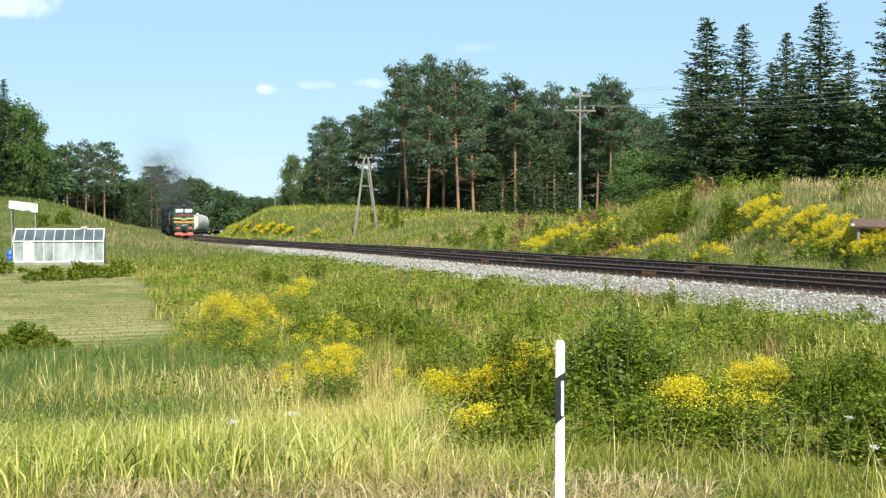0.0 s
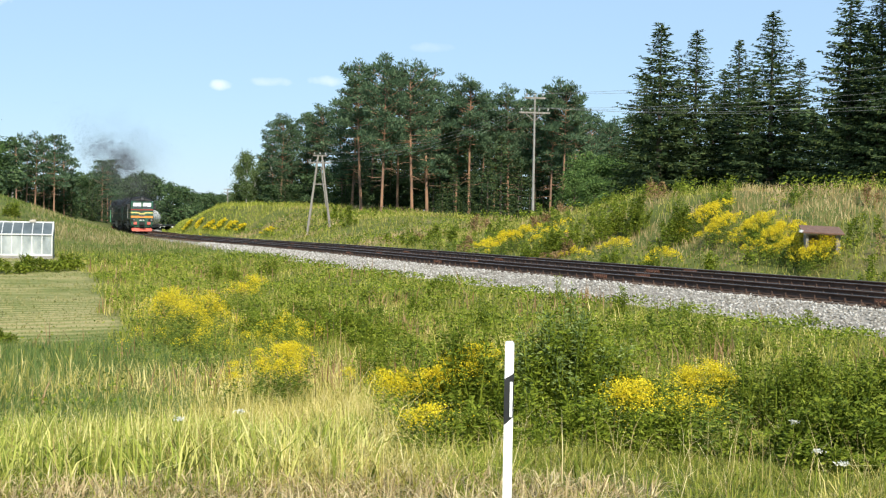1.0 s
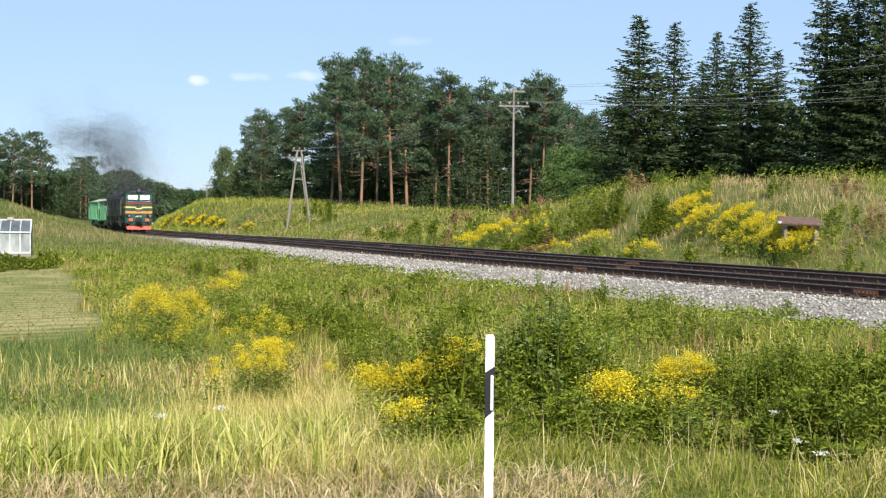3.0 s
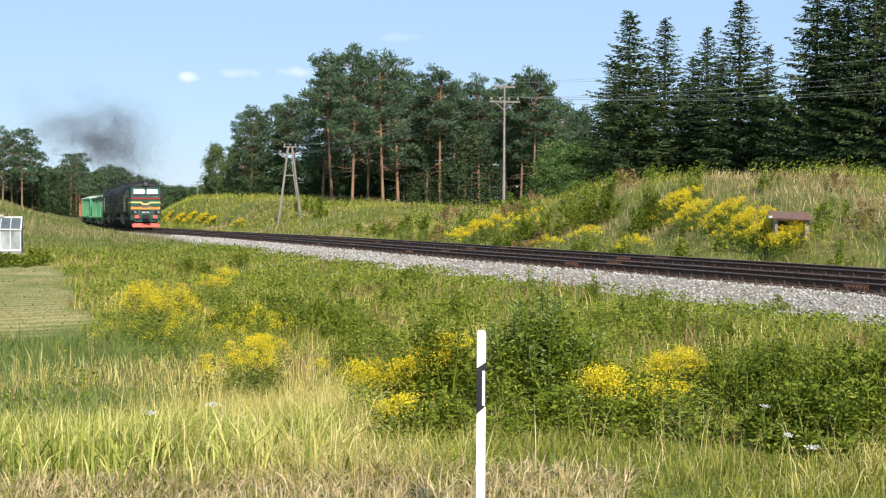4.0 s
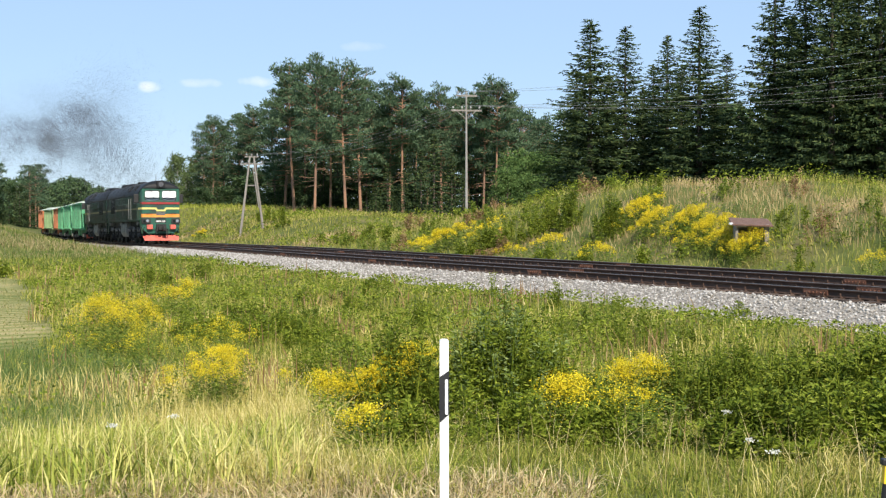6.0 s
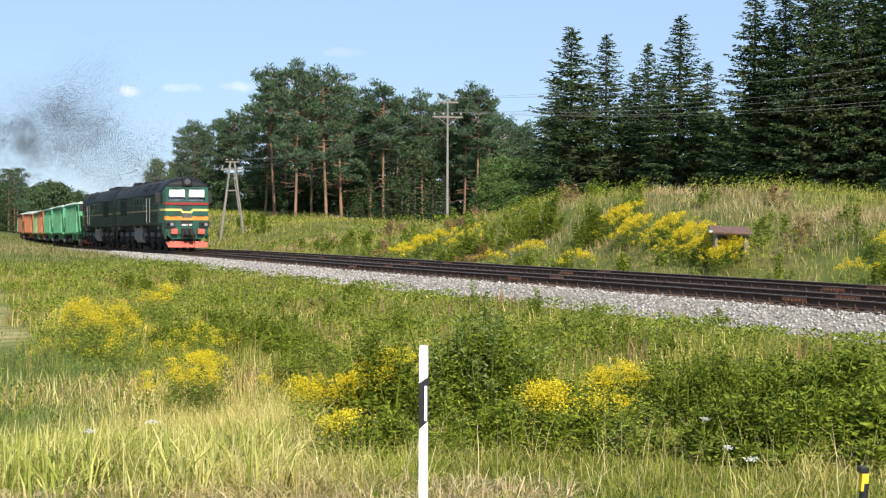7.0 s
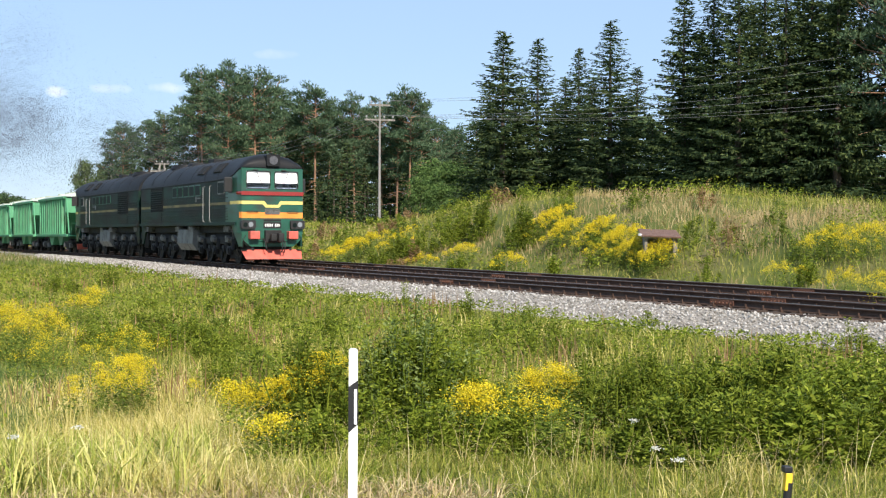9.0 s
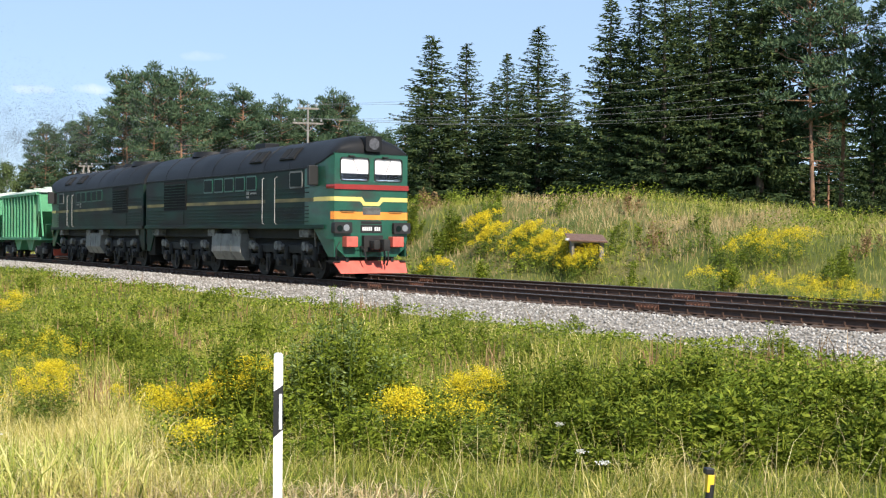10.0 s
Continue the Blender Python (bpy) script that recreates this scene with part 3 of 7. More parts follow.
def make_loco():
    loco = thing("locomotive", "dark green diesel locomotive with yellow and orange stripes, sooty roof", "locomotive", "train")
    W = HALF_W
    # green shell up to the eaves, both sides and both ends
    sec = []
    for x, w, rise, eave in LOCO_RIBS:
        hw = W * w
        sec.append([(x, -hw, 1.58), (x, -hw, 1.70), (x, -hw, 2.5), (x, -hw, eave)])
    left = [[(x, -y, z) for x, y, z in s] for s in sec]
    bm = bmesh.new()
    for s in (sec, left):
        rings = [[bm.verts.new(p) for p in q] for q in s]
        for a, b in zip(rings, rings[1:]):
            for k in range(3):
                bm.faces.new((a[k], a[k + 1], b[k + 1], b[k]))
    x, w, rise, eave = LOCO_RIBS[0]
    bm.faces.new([bm.verts.new(p) for p in ((x, -W * w, 1.58), (x, W * w, 1.58), (x, W * w, eave), (x, -W * w, eave))])
    body = part("body", bm, M_GREEN_SOOT_SHADE, loco, smooth=50)
    # cab front, with two openings for the windscreens left by its pillars
    x, w, rise, eave = LOCO_RIBS[-1]
    hw = W * w
    face = bmesh.new()
    fx0, fx1 = x - 0.10, x
    for y0, y1, z0, z1 in ((-hw, hw, 1.22, 3.12), (-hw, hw, 3.86, eave + 0.03), (-hw, -1.16, 3.12, 3.86), (1.16, hw, 3.12, 3.86), (-0.10, 0.10, 3.12, 3.86)):
        box(face, fx0, fx1, y0, y1, z0, z1)
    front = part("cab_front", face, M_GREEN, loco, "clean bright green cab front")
    for s in (-1, 1):
        cheek = bmesh.new()
        prev = None
        for xx, ww, rr, ee in LOCO_RIBS[4:]:
            ring = [cheek.verts.new((xx, s * (W * ww + 0.004), z)) for z in (1.22 if xx > 8.0 else 1.58, ee)]
            if prev:
                cheek.faces.new((prev[0], prev[1], ring[1], ring[0]))
            prev = ring
        part("cab_cheek", cheek, M_GREEN, front, smooth=60)
    # roof
    rsec = []
    for x, w, rise, eave in LOCO_RIBS:
        hw, top = W * w, eave + (4.60 - 3.55) * rise
        half = [(x, -hw * a, eave + (top - eave) * b) for a, b in ROOF_ARC]
        rsec.append(half + [(x, -p[1], p[2]) for p in half[-2::-1]])
    roof = part("roof", loft(rsec, (True, True)), M_ROOF, loco, "soot-black rounded roof", smooth=50)
    rails = bmesh.new()
    for s in (-1, 1):
        prev = None
        for x, w, rise, eave in LOCO_RIBS:
            ring = [rails.verts.new((x, s * (W * w + o), eave + dz)) for o, dz in ((0.0, -0.03), (0.035, -0.02), (0.035, 0.02), (0.0, 0.03))]
            if prev:
                for k in range(3):
                    rails.faces.new((prev[k], prev[k + 1], ring[k + 1], ring[k]))
            prev = ring
    part("gutter", rails, M_ROOF, roof)
    # roof seams, hatches and stacks
    for hx in (-6.0, -3.6, -1.2, 1.2, 3.4, 5.4, 6.9):
        bm = bmesh.new()
        pts = [p for p in rsec[2]]
        prev = None
        for _, y, z in pts:
            ring = [bm.verts.new((hx + o, y * 1.006, z + dz)) for o, dz in ((-0.03, 0.002), (-0.02, 0.022), (0.02, 0.022), (0.03, 0.002))]
            if prev:
                for k in range(3):
                    bm.faces.new((prev[k], prev[k + 1], ring[k + 1], ring[k]))
            prev = ring
        part("roof_seam", bm, M_ROOF, roof)
    for hx, hl in ((5.1, 1.1), (2.6, 1.0)):
        for s in (-1, 1):
            m = Matrix.Translation((hx, s * 1.235, 4.125)) @ Matrix.Rotation(s * radians(-48), 4, "X")
            hatch = part("roof_hatch", one_box(-hl / 2, hl / 2, -0.27, 0.27, -0.04, 0.03, 0.012, m=m), M_ROOF, roof)
            for o in (-0.28, 0.28):
                part("grille", one_box(o * hl - 0.2 * hl, o * hl + 0.2 * hl, -0.23, 0.23, 0.03, 0.042, m=m), M_LOUVRE_GAP, hatch, "black intake grille")
    part("exhaust_stack", one_box(-0.45, 0.45, -0.3, 0.3, 4.5, 4.78, 0.04, m=Matrix.Translation((0.6, 0, 0))), M_ROOF, roof)
    part("fan_cowl", disc(bmesh.new(), (-4.6, 0, 4.60), (0, 0, 1), 0.85, 0.22, 28, 0.75), M_ROOF, roof, smooth=40)
    part("fan_cowl", disc(bmesh.new(), (-2.4, 0, 4.62), (0, 0, 1), 0.6, 0.18, 28, 0.5), M_ROOF, roof, smooth=40)
    part("horn", tube(bmesh.new(), [(6.6, 0.35, 4.62), (7.3, 0.35, 4.62)], [0.03, 0.09], 10), M_ROOF, roof)
    part("aerial", tube(bmesh.new(), [(7.1, -0.1, 4.5), (7.1, -0.1, 5.15)], [0.015, 0.008], 5), M_ROOF, roof)
    lamp = part("headlamp_housing", slab(rounded(-0.30, 0.30, 4.08, 4.58, 0.06), 7.75, 8.60), M_ROOF, loco, "black roof headlamp box", smooth=40)
    part("lens", disc(bmesh.new(), (8.61, 0, 4.33), (1, 0, 0), 0.19, 0.02, 20), M_LAMPGLASS, lamp)
    # windscreens
    for s in (-1, 1):
        y0, y1 = sorted((s * 0.09, s * 1.17))
        outer = rounded(y0, y1, 3.11, 3.88, 0.12)
        inner = rounded(y0 + 0.03, y1 - 0.03, 3.14, 3.85, 0.10)
        bm = bmesh.new()
        a0, a1 = ([bm.verts.new((xx, *p)) for p in outer] for xx in (8.44, 8.485))
        b0, b1 = ([bm.verts.new((xx, *p)) for p in inner] for xx in (8.44, 8.485))
        n = len(outer)
        for k in range(n):
            j = (k + 1) % n
            bm.faces.new((a0[k], a0[j], a1[j], a1[k]))
            bm.faces.new((b0[j], b0[k], b1[k], b1[j]))
            bm.faces.new((a1[k], a1[j], b1[j], b1[k]))
            bm.faces.new((a0[j], a0[k], b0[k], b0[j]))
        ws = part("windscreen_frame", bm, M_RUBBER, front, "black rubber windscreen surround")
        pane = part("windscreen", slab(inner, 8.455, 8.463), M_PANE, front, "pale reflecting windscreen")
        pane.visible_shadow = False
        # added white panel, imitates bright sky reflected in the upper glass
        part("sunblind", one_box(8.41, 8.43, y0 + 0.0, y1 - 0.0, 3.36, 3.90, 0.005), M_SKY_GLARE, front, "white panel behind the glass, standing in for reflected sky")
        part("wiper", tube(bmesh.new(), [(8.50, s * 0.72, 3.86), (8.50, s * 0.62, 3.62), (8.495, s * 0.50, 3.38)], 0.012, 5), M_RUBBER, front)
        part("sun_visor", one_box(8.44, 8.56, y0 + 0.3, y0 + 0.5, 3.885, 3.93, 0.01), M_RUBBER, front)
    part("cab_back_wall", one_box(7.2, 7.25, -1.3, 1.3, 1.5, 3.9), M_CAB, loco)
    part("control_desk", one_box(7.6, 8.3, -1.2, 1.2, 2.5, 3.18, 0.05), M_CAB, loco)
    # stripes on the front
    fx = 8.46
    part("red_band", slab([(-1.39, 2.84), (1.39, 2.84), (1.39, 3.0), (-1.39, 3.0)], fx, fx + 0.05), M_RED, front, "glossy red raised band")
    part("yellow_stripe", slab([(-1.375, 2.46), (-0.42, 2.46), (-0.30, 2.32), (0.30, 2.32), (0.42, 2.46), (1.375, 2.46), (1.375, 2.60), (0.36, 2.60), (0.24, 2.44), (-0.24, 2.44), (-0.36, 2.60), (-1.375, 2.60)],
                              fx, fx + 0.008), M_YELLOW, front)
    part("orange_stripe", slab([(-1.375, 1.87), (1.375, 1.87), (1.375, 2.12), (-1.375, 2.12)], fx, fx + 0.008), M_ORANGE, front)
    part("grille_panel", slab(rounded(-0.33, 0.33, 2.03, 2.27, 0.03), fx, fx + 0.02), M_TANK, front, "small dark ventilation panel")
    for k in range(6):
        part("grille_slat", one_box(fx + 0.02, fx + 0.03, -0.31, 0.31, 2.05 + k * 0.037, 2.06 + k * 0.037), M_BLACK, front)
    for s in (-1, 1):
        for a, b in (((7.9, 2.46), (fx, 2.60)),):
            part("yellow_corner", loft([[(xx, s * (W * ww + 0.010), 2.46), (xx, s * (W * ww + 0.010), 2.60)] for xx, ww, rr, ee in LOCO_RIBS[5:]]), M_YELLOW, front)
            part("orange_corner", loft([[(xx, s * (W * ww + 0.010), 1.87), (xx, s * (W * ww + 0.010), 2.12)] for xx, ww, rr, ee in LOCO_RIBS[8:]]), M_ORANGE, front)
            part("red_corner", loft([[(xx, s * (W * ww + 0.012), 2.86), (xx, s * (W * ww + 0.03), 2.92), (xx, s * (W * ww + 0.012), 2.99)] for xx, ww, rr, ee in LOCO_RIBS[7:]]), M_RED, front)
        part("handrail", tube(bmesh.new(), [(fx + 0.02, s * 0.65, 2.14), (fx + 0.09, s * 0.68, 2.15), (fx + 0.09, s * 1.12, 2.15), (fx + 0.02, s * 1.15, 2.14)], 0.016, 6), M_BLACK, front)
        hb = part("headlight_box", slab(rounded(s * 1.10 - 0.32, s * 1.10 + 0.32, 1.42, 1.78, 0.05), fx - 0.1, fx + 0.14), M_RUBBER, front, "dark headlight housing", smooth=40)
        part("headlight", disc(bmesh.new(), (fx + 0.145, s * 1.10 + 0.10, 1.60), (1, 0, 0), 0.11, 0.02, 18), M_LENS, hb, "clear round headlight")
        part("headlight", disc(bmesh.new(), (fx + 0.145, s * 1.10 - 0.14, 1.58), (1, 0, 0), 0.10, 0.02, 18), M_DARKPANE, hb, "dark round marker light")
        part("buffer_cover", one_box(fx - 0.05, fx + 0.30, s * 0.86 - 0.21, s * 0.86 + 0.21, 0.98, 1.32, 0.03), M_PILOT, front, "faded red block beside the coupler")
        part("step", one_box(fx - 0.5, fx + 0.02, s * 1.25 - 0.13, s * 1.25 + 0.13, 0.5, 0.53), M_BLACK, loco)
        part("step_rail", tube(bmesh.new(), [(fx + 0.06, s * 1.33, 0.6), (fx + 0.08, s * 1.33, 0.95), (fx + 0.06, s * 1.2, 1.15)], 0.014, 5), M_BLACK, front)
    part("number_panel", slab(rounded(-0.40, 0.40, 1.44, 1.70, 0.03), fx, fx + 0.014), M_RUBBER, front, "black number panel")
    for k in range(9):
        if k != 5:
            part("number_bar", one_box(fx + 0.014, fx + 0.02, -0.34 + k * 0.076, -0.34 + k * 0.076 + 0.055, 1.51, 1.63), M_WHITE, front, "white bar")
    part("recess", one_box(fx, fx + 0.02, -0.38, 0.38, 1.74, 1.82, 0.005), M_BLACK, front)
    # apron, coupler, pilot
    part("apron", slab([(-1.36, 1.22), (1.36, 1.22), (1.30, 0.95), (0.95, 0.66), (-0.95, 0.66), (-1.30, 0.95)], 8.0, fx), M_GREEN, front, "green apron under the cab")
    part("side_skirt", slab([(8.44, 1.60), (8.44, 0.66), (8.05, 0.66), (7.0, 1.60)], -1.36, -1.30, "xz"), M_GREEN, front)
    part("side_skirt", slab([(8.44, 1.60), (8.44, 0.66), (8.05, 0.66), (7.0, 1.60)], 1.30, 1.36, "xz"), M_GREEN, front)
    part("coupler_pocket", one_box(fx - 0.1, fx + 0.18, -0.36, 0.36, 0.82, 1.36, 0.03), M_BLACK, front)
    cp = bmesh.new()
    box(cp, fx + 0.1, fx + 0.55, -0.17, 0.17, 0.92, 1.20, 0.05)
    box(cp, fx + 0.42, fx + 0.80, 0.02, 0.27, 0.86, 1.24, 0.06)
    box(cp, fx + 0.42, fx + 0.68, -0.28, -0.05, 0.90, 1.20, 0.05)
    part("coupler", cp, M_BLACK, front, "heavy black knuckle coupler", smooth=40)
    for y, sag in ((0.34, 0.42), (0.46, 0.38), (-0.42, 0.5)):
        part("brake_hose", tube(bmesh.new(), [(fx + 0.05, y, 1.0), (fx + 0.3, y, 0.86), (fx + 0.38, y * 0.95, 0.6), (fx + 0.3, y * 0.9, sag)], 0.028, 6), M_RUBBER, front)
    part("uncoupling_bar", tube(bmesh.new(), [(fx + 0.12, -1.1, 0.98), (fx + 0.14, -0.2, 0.98), (fx + 0.14, 1.1, 0.98)], 0.015, 5), M_BLACK, front)
    pl = bmesh.new()
    v = [pl.verts.new(p) for p in ((8.30, -1.36, 0.53), (8.36, -1.36, 0.53), (8.72, -1.24, 0.13), (8.66, -1.24, 0.13), (8.30, 1.36, 0.53), (8.36, 1.36, 0.53), (8.72, 1.24, 0.13), (8.66, 1.24, 0.13))]
    for q in ((0, 1, 2, 3), (7, 6, 5, 4), (0, 4, 5, 1), (1, 5, 6, 2), (2, 6, 7, 3), (3, 7, 4, 0)):
        pl.faces.new([v[i] for i in q])
    pilot = part("pilot", pl, M_PILOT, loco, "faded red snow pilot plate")
    part("pilot_bracket", one_box(7.9, 8.4, -0.9, -0.8, 0.4, 1.2), M_BLACK, pilot)
    part("pilot_bracket", one_box(7.9, 8.4, 0.8, 0.9, 0.4, 1.2), M_BLACK, pilot)
    # sides
    for s in (-1, 1):
        o = s * (W + 0.004)
        out = lambda d: sorted((o, o + s * d))
        part("side_stripe", one_box(-8.2, 7.25, *out(0.006), 2.46, 2.58), M_YELLOW_DULL, body, "dull yellow side stripe")
        for z in (1.80, 1.92, 2.04, 2.16, 2.28, 2.75, 2.9):
            part("side_rib", one_box(-8.2, 6.9, *out(0.018), z, z + 0.035, 0.005), M_GREEN_SOOT_SHADE, body)
        part("sill", one_box(-8.35, 8.0, *out(0.05), 1.56, 1.70, 0.01), M_GREEN_SOOT_SHADE, body)
        for k in range(5):
            x0 = 2.85 - k * 0.98
            w = part("side_window", slab(rounded(x0 - 0.84, x0, 2.92, 3.46, 0.06), *out(0.02), "xz"), M_GREEN, body, "green window frame")
            part("pane", slab(rounded(x0 - 0.79, x0 - 0.05, 2.97, 3.41, 0.05), *sorted((o + s * 0.02, o + s * 0.026)), "xz"), M_DARKPANE, w)
        w = part("cab_side_window", slab(rounded(5.5, 6.45, 2.92, 3.50, 0.08), *out(0.02), "xz"), M_TANK, body)
        part("pane", slab(rounded(5.56, 6.39, 2.98, 3.44, 0.06), *sorted((o + s * 0.02, o + s * 0.028)), "xz"), M_DARKPANE, w)
        w = part("cab_quarter_window", slab(rounded(7.0, 7.55, 2.95, 3.55, 0.08), *sorted((o + s * 0.0, o + s * 0.02)), "xz"), M_RUBBER, body)
        part("mirror", one_box(7.45, 7.60, *sorted((o + s * 0.03, o + s * 0.36)), 2.98, 3.62, 0.03), M_RUBBER, body)
        d = part("side_door", slab(rounded(3.62, 4.38, 1.74, 3.46, 0.05), *out(0.014), "xz"), M_GREEN_SOOT_SHADE, body)
        for hx in (3.50, 4.50):
            part("handrail", tube(bmesh.new(), [(hx, o, 1.72), (hx, o + s * 0.08, 1.76), (hx, o + s * 0.08, 3.30), (hx, o, 3.35)], 0.013, 6), M_HANDRAIL, d, "pale worn vertical handrail")
        gr = part("louvre_frame", one_box(-6.15, -3.70, *out(0.02), 2.30, 3.50, 0.01), M_LOUVRE_GAP, body, "dark radiator louvres")
        for k in range(9):
            for x0, x1 in ((-6.08, -5.32), (-5.26, -4.54), (-4.48, -3.77)):
                part("louvre", one_box(x0, x1, *sorted((o + s * 0.02, o + s * 0.055)), 2.43 + k * 0.112, 2.455 + k * 0.112), M_GREEN_SOOT_SHADE, gr)
        part("access_panel", slab(rounded(-5.9, -4.0, 1.76, 2.25, 0.04), *out(0.02), "xz"), M_GREEN_SOOT_SHADE, body)
        part("crest", one_box(2.0, 2.22, *out(0.012), 2.66, 2.90, 0.003), M_TANK, body)
        part("lettering_bars", one_box(2.35, 2.85, *out(0.01), 2.80, 2.86), M_TANK, body)
        for x in (-7.4, -1.4, 0.9, 6.4):
            part("equipment_box", one_box(x - 0.35, x + 0.35, *sorted((s * 1.05, s * 1.4)), 1.28, 1.54, 0.02), M_AXLE, loco)
        part("sand_pipe", tube(bmesh.new(), [(7.0, s * 1.3, 1.55), (6.9, s * 1.2, 0.7), (6.7, s * 0.85, 0.2)], 0.03, 6), M_AXLE, loco)
    part("underframe", one_box(-8.35, 8.3, -1.05, 1.05, 1.22, 1.60, 0.02), M_BLACK, loco)
    # added dark block: keeps lit ballast from showing through under the frame
    part("traction_gear", one_box(-7.9, 7.6, -0.78, 0.78, 0.40, 1.24, 0.05), M_BLACK, loco, "plain dark block added to fill the gaps under the frame")
    for s in (-1, 1):
        part("rear_skirt", slab([(-8.36, 1.60), (-8.36, 0.62), (-8.0, 0.62), (-7.35, 1.60)], *sorted((s * 1.34, s * 1.40)), "xz"), M_GREEN_SOOT_SHADE, loco)
    tank = part("fuel_tank", slab([(-1.38, 1.38), (-1.42, 0.72), (-1.20, 0.40), (1.20, 0.40), (1.42, 0.72), (1.38, 1.38)], -1.32, 1.32), M_TANK, loco, "dusty grey angular fuel tank")
    for x in (-0.45, 0.45):
        part("tank_strap", slab([(-1.39, 1.38), (-1.43, 0.72), (-1.21, 0.39), (1.21, 0.39), (1.43, 0.72), (1.39, 1.38)], x - 0.03, x + 0.03), M_AXLE, tank)
    part("gangway", one_box(-8.64, -8.35, -0.6, 0.6, 1.3, 3.3, 0.04), M_RUBBER, loco, "black concertina gangway")
    part("rear_coupler", one_box(-8.68, -8.3, -0.15, 0.15, 0.9, 1.2, 0.04), M_BLACK, loco)
    for o in loco.children:
        o.location.z = 0.12      # springs lift the body
    for cx in (4.35, -4.35):
        loco_bogie(loco, cx)
    return loco


def make_wagon(name, label, paint, roof_paint):
    wg = thing(name, label, "hopper wagon", "train")
    W = 1.48
    # hopper: straight sides, ends sloping in under an upright upper end sheet
    bm = bmesh.new()
    prof = [(-4.75, 3.78), (-4.75, 2.75), (-2.5, 1.18), (2.5, 1.18), (4.75, 2.75), (4.75, 3.78)]
    body = part("body", slab(prof, -W, W, "xz"), paint, wg)
    skirt = bmesh.new()
    for s in (-1, 1):
        y0, y1 = sorted((s * (W - 0.03), s * (W + 0.012)))
        skirt_ob = part("side_sheet", one_box(-4.1, 4.1, y0, y1, 1.28, 3.74, 0.006), paint, body)
        for k in range(11):
            x = -4.04 + k * 0.808
            part("rib", slab([(x - 0.07, 1.25), (x + 0.07, 1.25), (x + 0.07, 3.76), (x - 0.07, 3.76)], *sorted((s * (W + 0.012), s * (W + 0.15))), "xz"), paint, skirt_ob)
        part("top_rail", one_box(-4.8, 4.8, *sorted((s * (W - 0.02), s * (W + 0.16))), 3.70, 3.86, 0.02), paint, body)
        part("bottom_rail", one_box(-5.6, 5.6, *sorted((s * (W - 0.12), s * (W + 0.10))), 1.10, 1.28, 0.02), paint, body)
        for e in (-1, 1):
            part("corner_post", tube(bmesh.new(), [(e * 5.45, s * 1.38, 1.2), (e * 4.78, s * 1.42, 3.75)], 0.05, 6), paint, body)
            part("brace", tube(bmesh.new(), [(e * 4.15, s * 1.40, 1.28), (e * 4.7, s * 1.42, 2.9)], 0.04, 6), paint, body)
    roof_sec = []
    for x in (-4.9, -4.75, 4.75, 4.9):
        lift = 0.0 if abs(x) > 4.8 else 1.0
        roof_sec.append([(x, y, 3.84 + lift * 0.34 * (1 - (y / 1.6) ** 2)) for y in np.linspace(-1.6, 1.6, 9)])
    roof = part("roof", loft(roof_sec), roof_paint, wg, "dusty pale roof", smooth=60)
    for k in range(4):
        part("hatch", disc(bmesh.new(), (-3.75 + k * 2.5, 0, 4.22), (0, 0, 1), 0.36, 0.14, 18), roof_paint, roof)
    part("roof_walk", one_box(-4.7, 4.7, 0.5, 0.85, 4.19, 4.23), M_AXLE, roof)
    for e in (-1, 1):
        pf = part("end_platform", one_box(*sorted((e * 4.4, e * 5.75)), -1.4, 1.4, 1.12, 1.20, 0.01), paint, wg)
        part("platform_rail", tube(bmesh.new(), [(e * 5.7, -1.3, 1.2), (e * 5.7, -1.3, 2.0), (e * 5.7, 1.3, 2.0), (e * 5.7, 1.3, 1.2)], 0.025, 6), paint, pf)
        part("brake_gear", one_box(*sorted((e * 5.0, e * 5.3)), -0.5, 0.1, 1.2, 1.75, 0.03), M_AXLE, pf)
        ladder = bmesh.new()
        for y in (0.75, 1.15):
            tube(ladder, [(e * 5.0, y, 1.2), (e * 4.86, y, 3.8)], 0.018, 5)
        for k in range(8):
            tube(ladder, [(e * 4.95, 0.75, 1.5 + k * 0.29), (e * 4.95, 1.15, 1.5 + k * 0.29)], 0.014, 5)
        part("ladder", ladder, paint, wg)
        part("coupler", one_box(*sorted((e * 5.7, e * 6.34)), -0.16, 0.16, 0.9, 1.2, 0.05), M_BLACK, wg)
        cx = e * 3.9
        bg = bmesh.new()
        for y in (-1.05, 1.05):
            box(bg, cx - 1.3, cx + 1.3, y - 0.1, y + 0.1, 0.58, 0.78, 0.03)
            box(bg, cx - 0.5, cx + 0.5, y - 0.11, y + 0.11, 0.25, 0.75, 0.04)
            for k in (-0.25, 0.0, 0.25):
                disc(bg, (cx + k, y * 1.04, 0.45), (0, 0, 1), 0.09, 0.32, 10)
        box(bg, cx - 0.25, cx + 0.25, -1.0, 1.0, 0.5, 0.95, 0.03)
        bo = part("bogie_frame", bg, M_BLACK, wg, smooth=40)
        for k in (-0.925, 0.925):
            make_wheelset(wg, cx + k, 0.475)
            for y in (-1.13, 1.13):
                part("axlebox", one_box(cx + k - 0.16, cx + k + 0.16, y - 0.12, y + 0.12, 0.34, 0.66, 0.05), M_AXLE, bo)
    part("centre_sill", one_box(-5.7, 5.7, -0.2, 0.2, 0.85, 1.15, 0.02), M_BLACK, wg)
    for x in (-1.6, 1.6):
        part("hopper_chute", slab([(x - 1.1, 1.2), (x + 1.1, 1.2), (x + 0.35, 0.5), (x - 0.35, 0.5)], -1.2, 1.2, "xz"), paint, wg)
    return wg


